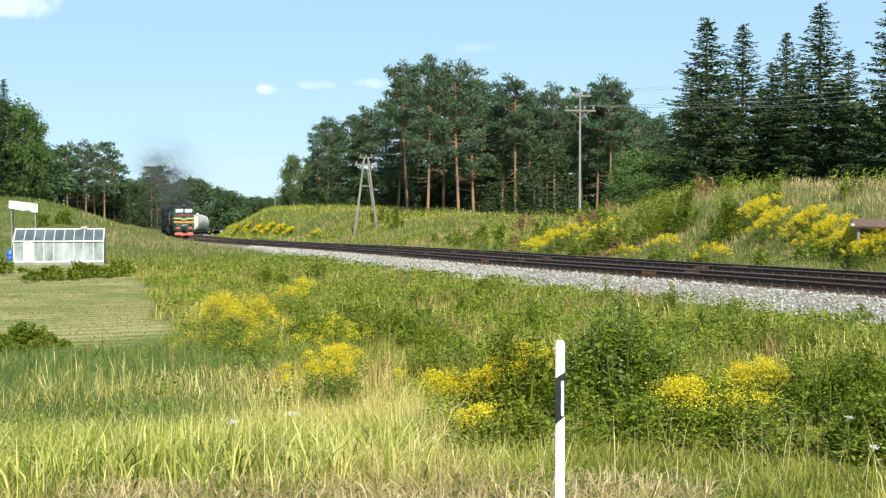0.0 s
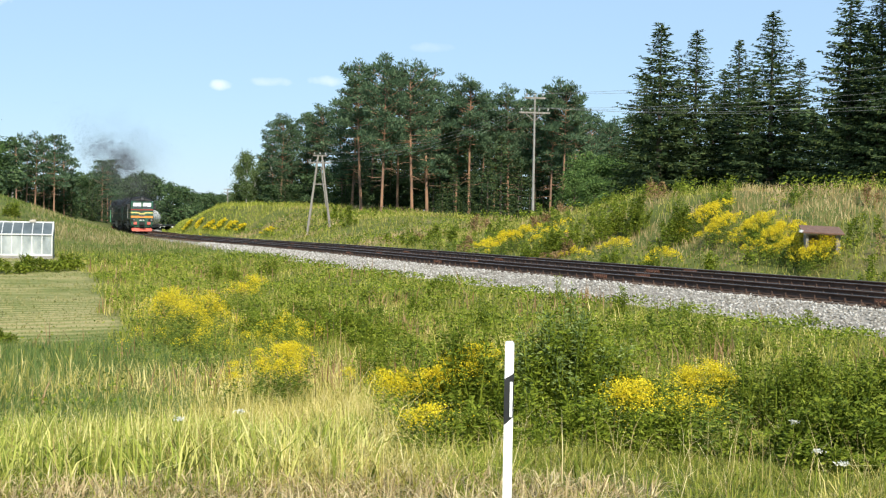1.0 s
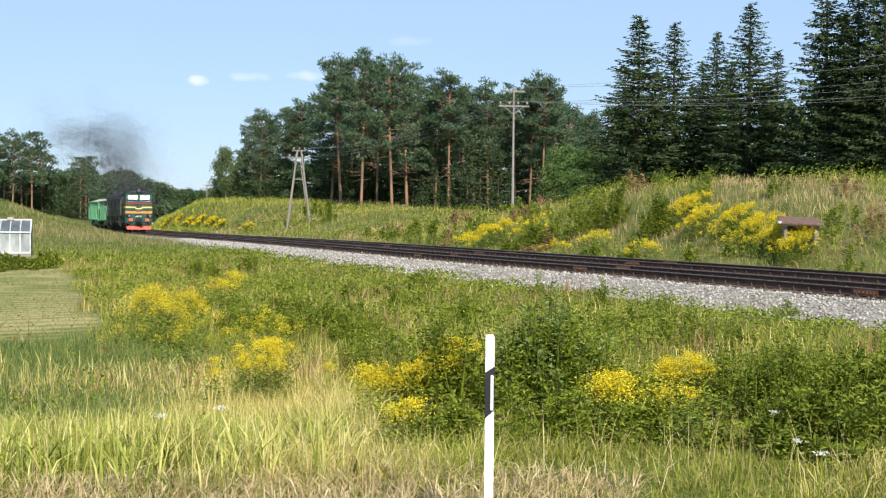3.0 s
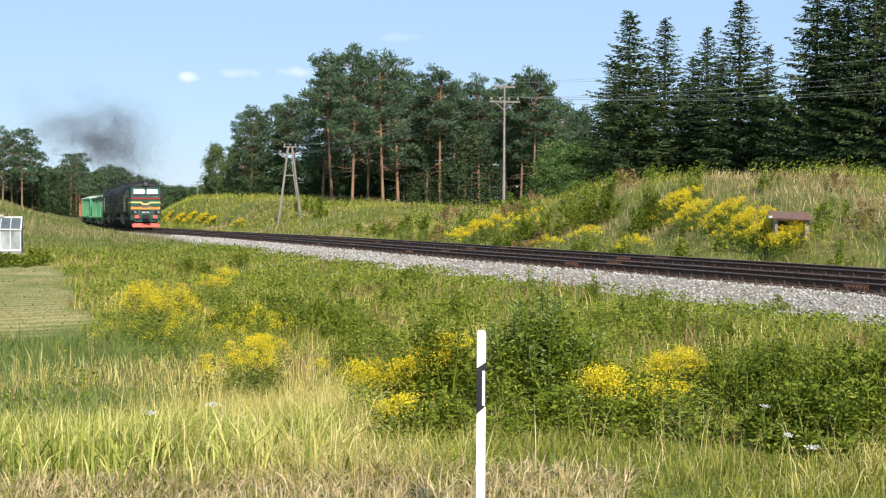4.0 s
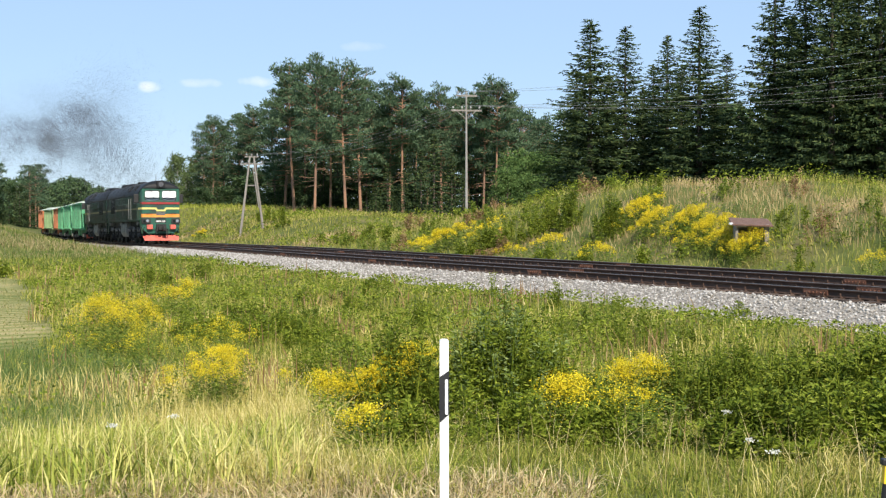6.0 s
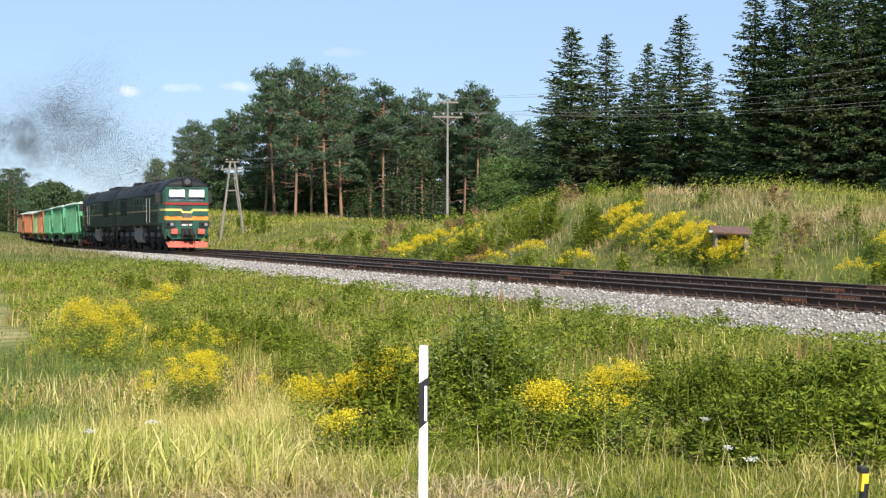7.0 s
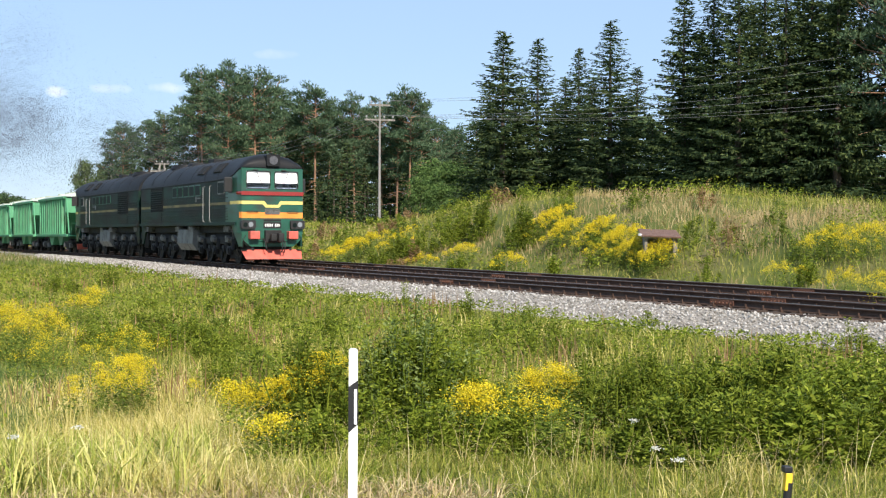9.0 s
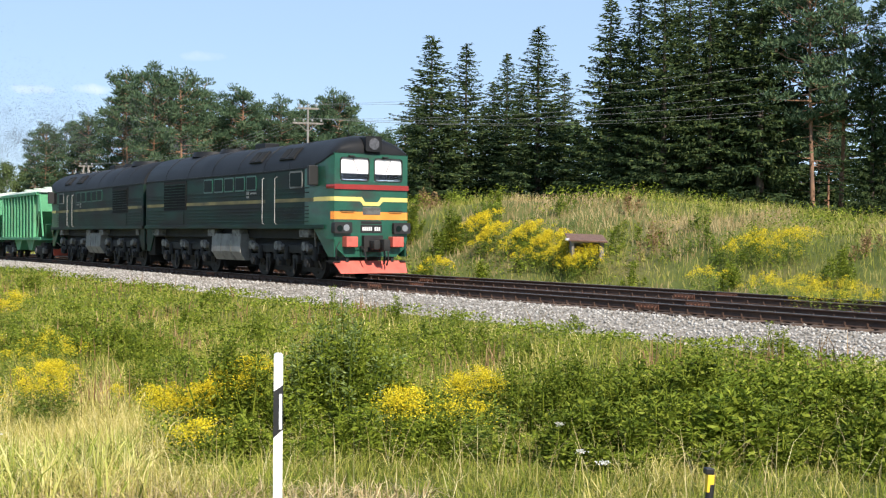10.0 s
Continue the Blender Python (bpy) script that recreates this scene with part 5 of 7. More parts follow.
    for i in range(12):
        tops(-80 + i * 16, random.uniform(240, 300), random.uniform(160, 180), OAKS_FAR, wide=1.3)
    for px, yt, d in [(106, 262, 215), (120, 252, 210), (137, 258, 216), (152, 250, 212), (168, 256, 216), (185, 248, 210), (203, 268, 220), (128, 275, 226), (176, 280, 226), (212, 290, 225)]:
        tops(px, yt, d, PINES_FAR, wide=1.1)
    for i in range(14):
        tops(98 + i * 9, random.uniform(300, 335), random.uniform(215, 240), SPRUCES_FAR if i % 2 else OAKS_FAR, wide=1.3)
    for i in range(12):
        tops(222 + i * 8, 312 + random.uniform(-8, 14), random.uniform(330, 380), OAKS_FAR, wide=1.1)
    for px, yt, d in [(268, 292, 330), (284, 290, 330), (278, 300, 340), (330, 312, 350), (345, 310, 355), (318, 318, 350), (376, 328, 370), (392, 325, 370), (404, 334, 380), (418, 340, 390), (360, 322, 360)]:
        tops(px, yt, d - 55, PINES_FAR if px < 300 else OAKS_FAR, wide=1.15)
    for i in range(16):
        tops(215 + i * 9, 335 + random.uniform(-10, 10), random.uniform(262, 285), SPRUCES_FAR, wide=1.7)
    for i in range(16):
        tops(415 + i * 7, 348 + random.uniform(-5, 6), random.uniform(420, 520), OAKS_FAR, wide=1.4)


build_forest()

# ---- poles, wires, hut, greenhouse, road marker ----
M_POLE = mat("weathered_pole_wood", [(0.16, 0.145, 0.125), (0.30, 0.28, 0.25)], 2, 0.9, bump=0.5, bump_scale=20, stretch=(4, 4, 0.3))
M_CONCRETE = mat("pole_concrete", [(0.20, 0.19, 0.175), (0.30, 0.29, 0.27)], 2, 0.9, bump=0.3)
M_INSUL = mat("insulator_porcelain", [(0.30, 0.30, 0.29)], 3, 0.4)
M_WIRE = mat("wire_metal", [(0.25, 0.25, 0.25)], 3, 0.6, 0.2)
M_POSTW = mat("marker_white", [(0.78, 0.78, 0.77), (0.84, 0.84, 0.83)], 4, 0.45, bump=0.05, dirt=((0.55, 0.53, 0.48), 6, 0.6, 0.85))
M_POSTB = mat("marker_black", [(0.012, 0.012, 0.014), (0.022, 0.022, 0.024)], 4, 0.45)
M_REFLECT = mat("reflector_white", [(0.80, 0.81, 0.83)], 60, 0.25)
M_CAPY = mat("marker_yellow", [(0.72, 0.46, 0.02), (0.80, 0.54, 0.04)], 8, 0.5)
M_BRICK = mat("old_brown_roof_sheet", [(0.10, 0.055, 0.04), (0.19, 0.11, 0.08)], 4, 0.9, bump=0.5)
M_STONEW = mat("hut_masonry", [(0.16, 0.14, 0.12), (0.30, 0.27, 0.23)], 5, 0.95, bump=0.6)
M_GREY_WOOD = mat("grey_board", [(0.34, 0.31, 0.26), (0.46, 0.42, 0.36)], 3, 0.85, bump=0.3, stretch=(1, 1, 0.3))
M_FRAMEW = mat("white_frame_paint", [(0.50, 0.51, 0.51), (0.66, 0.67, 0.67)], 3, 0.6, dirt=((0.45, 0.45, 0.42), 4, 0.55, 0.8))
M_FILM = mat("milky_film", [(0.20, 0.24, 0.25), (0.45, 0.50, 0.51), (0.68, 0.71, 0.71)], 1.6, 0.35, through_light=0.35, stretch=(1, 1, 0.5))
M_ROOFGLASS = mat("dusty_roof_glass", [(0.07, 0.09, 0.10), (0.16, 0.19, 0.20)], 1.5, 0.45, spec=0.4, through_light=0.2)
M_BARREL = mat("blue_barrel_plastic", [(0.03, 0.10, 0.34), (0.05, 0.14, 0.42)], 3, 0.4)


def insulator(parent, x, y, z):
    bm = bmesh.new()
    tube(bm, [(x, y, z), (x, y, z + 0.12)], 0.015, 5)
    tube(bm, [(x, y, z + 0.10), (x, y, z + 0.15), (x, y, z + 0.24)], [0.06, 0.075, 0.035], 8)
    part("insulator", bm, M_INSUL, parent)


def cross_arm(parent, z, half, count, y=0.0):
    arm = part("cross_arm", one_box(-half, half, y - 0.06, y + 0.06, z - 0.06, z + 0.06, 0.01), M_POLE, parent)
    for k in range(count):
        insulator(arm, -half + 0.15 + (2 * half - 0.3) * k / (count - 1), y, z + 0.06)
    return arm


def place(ob, az, d, rot=0.0):
    x, y = polar(az, d)
    ob.matrix_basis = Matrix.Translation((x, y, float(ground_z(x, y)) - 0.05)) @ Matrix.Rotation(radians(rot), 4, "Z")
    return ob


def height_at(px, py, d):
    az = az_of(px)
    return EYE + (390 - py) / 2224 * d * math.cos(radians(az))


def build_poles():
    az, d = az_of(1026), 88
    x, y = polar(az, d)
    base = float(ground_z(x, y))
    top = height_at(1026, 166, d) - base
    p = thing("utility_pole", "tall grey power pole with two cross-arms at the wood's edge", "power pole", "poles along the line")
    part("pole", tube(bmesh.new(), [(0, 0, -0.3), (0, 0, top)], [0.11, 0.06], 10), M_CONCRETE, p, smooth=50)
    cross_arm(p, top - 0.12, 0.75, 3)
    cross_arm(p, top - 1.15, 1.1, 4)
    for s in (-1, 1):
        part("arm_brace", tube(bmesh.new(), [(s * 0.7, 0, top - 1.18), (0, 0, top - 1.75)], 0.03, 5), M_POLE, p)
    place(p, az, d, 8)
    # A-shaped pole
    az, d = az_of(648), 118
    x, y = polar(az, d)
    base = float(ground_z(x, y))
    top = height_at(648, 277, d) - base
    p = thing("a_frame_pole", "weathered grey wooden A-frame pole on the grassy bank", "power pole", "poles along the line")
    foot = 1.12
    for s in (-1, 1):
        part("leg", tube(bmesh.new(), [(s * foot, 0, -0.4), (s * 0.16, 0, top)], [0.13, 0.09], 9), M_POLE, p, smooth=50)
    cross_arm(p, top - 0.08, 0.65, 3)
    cross_arm(p, top - 0.75, 1.05, 4)
    part("stay", tube(bmesh.new(), [(0.1, -0.2, top - 1.1), (0.62, -0.25, top * 0.33)], 0.05, 6), M_POLE, p)
    part("cross_tie", tube(bmesh.new(), [(-0.42, 0, top * 0.62), (0.42, 0, top * 0.62)], 0.06, 6), M_POLE, p)
    place(p, az, d, 4)
    for px, py, d, w in ((562, 280, 185, 0.9), (487, 340, 300, 0.9), (113, 300, 200, 0.0)):
        az = az_of(px)
        x, y = polar(az, d)
        top = height_at(px, py, d) - float(ground_z(x, y))
        p = thing("utility_pole", "distant grey wooden pole with a short cross-arm" if w else "distant bare grey wooden pole", "power pole", "poles along the line")
        part("pole", tube(bmesh.new(), [(0, 0, -0.3), (0, 0, top)], [0.17, 0.11], 8), M_POLE, p, smooth=50)
        if w:
            cross_arm(p, top - 0.2, 0.9, 4)
            cross_arm(p, top - 0.9, 0.9, 4)
        place(p, az, d, 5)


def wire(name, a, b, sag, label):
    pts = [Vector(a).lerp(Vector(b), k / 16) - Vector((0, 0, sag * 4 * (k / 16) * (1 - k / 16))) for k in range(17)]
    me = finish(tube(bmesh.new(), pts, 0.008, 4), name, M_WIRE)
    tagged(new(name, me), label, "power line", "wires along the line")


def build_wires():
    # from the tall pole to the right, behind the spruces, and on
    def at(px, py, d):
        x, y = polar(az_of(px), d)
        return (x, y, height_at(px, py, d))
    for px0, py0, px1, py1 in ((1018, 163, 1900, 62), (1034, 163, 1900, 84), (1005, 188, 1900, 116), (1018, 188, 1900, 132), (1035, 188, 1900, 150), (1047, 188, 1900, 158)):
        wire("overhead_wire", at(px0, py0, 88), at(px1, py1, 74), 0.5, "thin overhead wire strung between poles")
    for px0, py0, px1, py1 in ((636, 275, 1005, 188), (660, 275, 1018, 188), (630, 290, 1035, 188), (664, 290, 1047, 188)):
        wire("overhead_wire", at(px0, py0, 118), at(px1, py1, 88), 0.9, "thin overhead wire strung between poles")


def build_delineator():
    p = thing("delineator_post", "white plastic roadside post with a black slanted band and reflector", "road marker")
    top, w, dp = 1.05, 0.0205, 0.055
    part("post", slab([(-w, -0.25), (w, -0.25), (w, top - 0.008), (w * 0.6, top), (-w * 0.6, top), (-w, top - 0.006)], -dp, dp, "xz"), M_POSTW, p)
    e = 0.0015
    part("black_band", slab([(-w - e, top - 0.375), (w + e, top - 0.335), (w + e, top - 0.135), (-w - e, top - 0.165)], -dp - e, dp + e, "xz"), M_POSTB, p, "black slanted band")
    part("reflector", slab(rounded(0.004, 0.017, top - 0.335, top - 0.175, 0.004), -dp - 0.007, -dp - e, "xz"), M_REFLECT, p, "white reflector strip")
    part("reflector", slab(rounded(-0.017, -0.004, top - 0.335, top - 0.175, 0.004), dp + e, dp + 0.007, "xz"), M_REFLECT, p, "white reflector strip")
    x, y = polar(5.34, 5.75)
    p.matrix_basis = Matrix.Translation((x, y, height_at(992, 604, 5.75) - top)) @ Matrix.Rotation(radians(-5), 4, "Z")


def build_pipe_marker():
    p = thing("pipe_marker", "short black post with a yellow cap hidden in the grass", "marker post")
    part("post", tube(bmesh.new(), [(0, 0, -0.3), (0.02, 0, 0.30)], 0.026, 10), M_POSTB, p, smooth=50)
    part("cap", one_box(-0.010, 0.034, -0.022, 0.022, 0.25, 0.36, 0.006), M_CAPY, p, "bright yellow cap")
    part("top", one_box(-0.026, 0.030, -0.026, 0.026, 0.36, 0.40, 0.008), M_POSTB, p, "black top")
    x, y = polar(24.55, 6.7)
    p.matrix_basis = Matrix.Translation((x, y, float(ground_z(x, y)) + 0.03)) @ Matrix.Rotation(radians(4), 4, "Y") @ Matrix.Scale(0.85, 4)


def build_hut():
    az, d = 18.95, 48.5
    x, y = polar(az, d)
    z0 = 0.76
    h = thing("cellar_hut", "half-buried masonry hut with a rusty brown sheet roof", "hut")
    part("wall", one_box(-0.72, -0.60, -0.4, 1.6, -0.3, 0.52, 0.01), M_STONEW, h)
    part("wall", one_box(0.52, 0.70, -0.4, 1.6, -0.3, 0.50, 0.01), M_STONEW, h)
    part("back_wall", one_box(-0.7, 0.7, 0.6, 0.75, -0.3, 0.5), M_STONEW, h)
    part("lintel", one_box(-0.75, 0.72, -0.42, -0.30, 0.42, 0.54, 0.01), M_GREY_WOOD, h)
    r = bmesh.new()
    box(r, -0.88, 0.85, -0.65, 1.8, 0.0, 0.06, 0.01, m=Matrix.Translation((0, 0, 0.55)) @ Matrix.Rotation(radians(7), 4, "X") @ Matrix.Rotation(radians(2), 4, "Y"))
    part("roof", r, M_BRICK, h, "rusty brown roof sheet")
    part("stone", disc(bmesh.new(), (-0.92, -0.5, 0.58), (0.2, 0.1, 1), 0.09, 0.10, 8), M_FRAMEW, h, "pale stone on the roof edge")
    h.matrix_basis = Matrix.Translation((x, y, z0 + 0.12)) @ Matrix.Rotation(radians(-14), 4, "Z") @ Matrix.Scale(0.86, 4)


def build_greenhouse():
    az, d = az_of(107), 70.0
    x, y = polar(az, d)
    z0 = float(ground_z(x, y)) + 0.02
    g = thing("greenhouse", "old white-framed garden greenhouse with milky panes and dusty glass roof", "greenhouse")
    L, D, E, R = 2.55, 1.5, 1.42, 2.12
    part("base", one_box(-L - 0.05, L + 0.05, -D - 0.05, D + 0.05, -0.15, 0.16, 0.01), M_CONCRETE, g)
    n = 9
    for s in (-1, 1):
        for k in range(n):
            x0, x1 = -L + 2 * L * k / n, -L + 2 * L * (k + 1) / n
            part("wall_pane", one_box(x0 + 0.03, x1 - 0.03, s * D - 0.008, s * D + 0.008, 0.2, E - 0.04), M_FILM, g)
        for k in range(n + 1):
            xx = -L + 2 * L * k / n
            part("stud", one_box(xx - 0.03, xx + 0.03, *sorted((s * (D - 0.03), s * (D + 0.035))), 0.14, E, 0.004), M_FRAMEW, g)
            part("rafter", tube(bmesh.new(), [(xx, s * (D + 0.08), E - 0.02), (xx, 0, R)], 0.03, 4), M_FRAMEW, g)
        for k in range(n):
            x0, x1 = -L + 2 * L * k / n, -L + 2 * L * (k + 1) / n
            q = bmesh.new()
            v = [q.verts.new(p) for p in ((x0 + 0.03, s * (D + 0.06), E - 0.01), (x1 - 0.03, s * (D + 0.06), E - 0.01), (x1 - 0.03, 0, R - 0.01), (x0 + 0.03, 0, R - 0.01))]
            w = [q.verts.new((p.co.x, p.co.y, p.co.z - 0.012)) for p in v]
            q.faces.new(v)
            q.faces.new(w[::-1])
            for i in range(4):
                q.faces.new((v[i], w[i], w[(i + 1) % 4], v[(i + 1) % 4]))
            part("roof_pane", q, M_ROOFGLASS, g)
        part("eave_rail", one_box(-L - 0.06, L + 0.06, *sorted((s * (D - 0.02), s * (D + 0.09))), E - 0.05, E + 0.03, 0.005), M_FRAMEW, g)
        part("bottom_rail", one_box(-L, L, *sorted((s * (D - 0.03), s * (D + 0.045))), 0.14, 0.24, 0.005), M_FRAMEW, g)
    part("ridge", one_box(-L - 0.06, L + 0.06, -0.05, 0.05, R - 0.03, R + 0.05, 0.005), M_FRAMEW, g)
    for s in (-1, 1):
        part("gable", slab([(-D, 0.16), (D, 0.16), (D, E), (0, R - 0.02), (-D, E)], s * L - 0.03, s * L + 0.03), M_GREY_WOOD if s < 0 else M_FILM, g, "grey boarded gable" if s < 0 else "")
        for t in (-1, 1):
            part("barge_board", slab([(t * (D + 0.1), E - 0.10), (t * (D + 0.1), E + 0.05), (0, R + 0.06), (0, R - 0.09)], s * (L + 0.04) - 0.02, s * (L + 0.04) + 0.02), M_FRAMEW, g)
    part("door", one_box(-L + 0.55, -L + 1.1, -D - 0.06, -D - 0.03, 0.16, 1.38, 0.01), M_FRAMEW, g, "white-framed door")
    part("vent_box", one_box(1.2, 1.55, -0.15, 0.15, R, R + 0.16, 0.02), M_GREY_WOOD, g)
    g.matrix_basis = Matrix.Translation((x, y, z0)) @ Matrix.Rotation(radians(13), 4, "Z") @ Matrix.Scale(0.88, 4)
    # lean-to frame with a pale sheet
    az, d = az_of(43), 82.0
    x, y = polar(az, d)
    s = thing("sheeted_frame", "wooden frame with a crumpled pale plastic sheet thrown over it", "garden frame")
    zz = float(ground_z(x, y))
    hi = height_at(43, 354, d) - zz
    for px_, py_ in ((-0.7, -0.5), (0.7, -0.5), (-0.7, 0.5), (0.7, 0.5)):
        part("post", one_box(px_ - 0.04, px_ + 0.04, py_ - 0.04, py_ + 0.04, -0.2, hi - 0.1), M_POLE, s)
    rng = np.random.default_rng(3)
    bm = bmesh.new()
    grid = {}
    for i in range(11):
        for j in range(9):
            u, v = i / 10, j / 8
            z = hi - 0.05 - 0.22 * u - 0.9 * max(0, v * 1.7 - 1.15) + rng.uniform(-0.05, 0.05)
            grid[i, j] = bm.verts.new((-0.85 + 1.7 * u, 0.6 - 1.25 * min(v, 0.72) / 0.72, z))
    for i in range(10):
        for j in range(8):
            bm.faces.new((grid[i, j], grid[i + 1, j], grid[i + 1, j + 1], grid[i, j + 1]))
    part("sheet", bm, M_FRAMEW, s, "crumpled pale sheet")
    s.matrix_basis = Matrix.Translation((x, y, zz)) @ Matrix.Rotation(radians(14), 4, "Z")
    # barrel
    az, d = az_of(18), 72.0
    x, y = polar(az, d)
    b = thing("barrel", "blue plastic water barrel beside the greenhouse", "barrel")
    bm = bmesh.new()
    tube(bm, [(0, 0, 0), (0, 0, 0.1), (0, 0, 0.28), (0, 0, 0.30), (0, 0, 0.32), (0, 0, 0.6), (0, 0, 0.62), (0, 0, 0.64), (0, 0, 0.85), (0, 0, 0.92)], [0.26, 0.29, 0.30, 0.315, 0.30, 0.30, 0.315, 0.30, 0.28, 0.25], 18)
    part("body", bm, M_BARREL, b, smooth=50)
    part("rim", disc(bmesh.new(), (0, 0, 0.93), (0, 0, 1), 0.26, 0.03, 18), M_BARREL, b)
    b.matrix_basis = Matrix.Translation((x, y, float(ground_z(x, y)))) @ Matrix.Scale(0.72, 4)


build_poles()
build_wires()
build_delineator()
build_pipe_marker()
build_hut()
build_greenhouse()

# ---- grass, weeds, goldenrod ----
M_STRAW = leafy("straw_grass", [(0.25, 0.235, 0.045), (0.44, 0.385, 0.10), (0.60, 0.51, 0.185), (0.74, 0.64, 0.29)], 0.5, 0.30)
M_FRESH = leafy("fresh_grass", [(0.11, 0.155, 0.018), (0.20, 0.25, 0.032), (0.33, 0.36, 0.058), (0.48, 0.46, 0.11)], 0.5, 0.35)
M_MOUND = leafy("mound_blades", [(0.13, 0.16, 0.025), (0.23, 0.26, 0.045), (0.35, 0.335, 0.08), (0.48, 0.41, 0.15)], 0.5, 0.3)
M_TAN = leafy("tan_grass", [(0.27, 0.20, 0.085), (0.38, 0.29, 0.14), (0.50, 0.40, 0.22)], 0.5, 0.25)
M_MEADOW = leafy("meadow_grass", [(0.11, 0.15, 0.020), (0.19, 0.235, 0.032), (0.31, 0.315, 0.058), (0.45, 0.39, 0.12)], 0.25, 0.30)
M_BROWN = leafy("withered_stalks", [(0.17, 0.10, 0.05), (0.27, 0.17, 0.08), (0.38, 0.27, 0.14)], 0.5, 0.15)
M_WEED = leafy("weed_leaves", [(0.081, 0.120, 0.011), (0.152, 0.204, 0.020), (0.272, 0.312, 0.039)], 0.9, 0.30)
M_WILLOW = leafy("willow_leaves", [(0.085, 0.13, 0.035), (0.16, 0.22, 0.065), (0.28, 0.34, 0.12)], 0.9, 0.3)
M_DARK = leafy("dark_shrub_leaves", [(0.064, 0.097, 0.010), (0.126, 0.172, 0.018), (0.232, 0.268, 0.036)], 0.9, 0.28)
M_GOLD = leafy("goldenrod_flowers", [(0.48, 0.42, 0.02), (0.70, 0.56, 0.025), (0.80, 0.62, 0.04)], 0.9, 0.3)
M_LIME = leafy("goldenrod_leaves", [(0.07, 0.12, 0.018), (0.14, 0.20, 0.03), (0.27, 0.30, 0.05)], 0.9, 0.3)
M_PALE = leafy("white_umbels", [(0.55, 0.55, 0.48), (0.7, 0.7, 0.64)], 1, 0.2)


def blades(x, y, h, w, rng, lean=0.35, z=None):
    """Curved two-piece grass blades."""
    n = len(x)
    z = ground_z(x, y) - 0.03 if z is None else z
    a, b = rng.uniform(0, 6.283, n), rng.uniform(0, 6.283, n)
    l = np.abs(rng.normal(0, lean, n)) * h
    base = np.stack([x, y, z], -1)
    side = np.stack([np.cos(a), np.sin(a), 0 * a], -1) * (w / 2)[:, None]
    out = np.stack([np.cos(b), np.sin(b), 0 * b], -1)
    mid = base + out * (l * 0.35)[:, None] + np.array([0, 0, 1.0]) * (h * 0.58)[:, None]
    tip = base + out * l[:, None] + np.array([0, 0, 1.0]) * (h * np.clip(1.0 - 0.3 * (l / h) ** 2, 0.4, 1))[:, None]
    V = np.stack([base - side, base + side, mid + side * 0.8, mid - side * 0.8, tip], 1).reshape(-1, 3)
    i = 5 * np.arange(n)[:, None]
    return V, [i + np.array([[0, 1, 2, 3]]), i + np.array([[3, 2, 4]])]


def stuff(name, label, category, V, F, material):
    return tagged(new(name, mesh_np(name, V, F if isinstance(F, list) else [F], material)), label, category, kind="stuff")


def fan(rng, n, r0, r1, a0, a1, power=1.0):
    """Points in a fan before the camera, denser near."""
    u = rng.random(n) ** power
    r = r0 + (r1 - r0) * u
    a = np.radians(rng.uniform(a0, a1, n))
    return r * np.sin(a), r * np.cos(a)


def keep(mask, *arrays):
    return [v[mask] for v in arrays]


def patchy(x, y, k, seed, cut=0.0):
    return wave(x, y, k, seed) + 0.7 * wave(x, y, k * 2.7, seed + 5) > cut


def march(px, py, h):
    """Where the ray through that spot of the first view comes to height h over the ground."""
    az = az_of(px)
    r = np.concatenate([np.arange(9.2 if py > 680 else 12.0, 40, 0.1), np.arange(40, 220, 0.5)])
    a = radians(az)
    x, y = r * math.sin(a), r * math.cos(a)
    z = EYE + (390 - py) / 2224 * y
    hit = np.nonzero(z <= ground_z(x, y) + h)[0]
    i = hit[0] if len(hit) else len(r) - 1
    return float(x[i]), float(y[i])


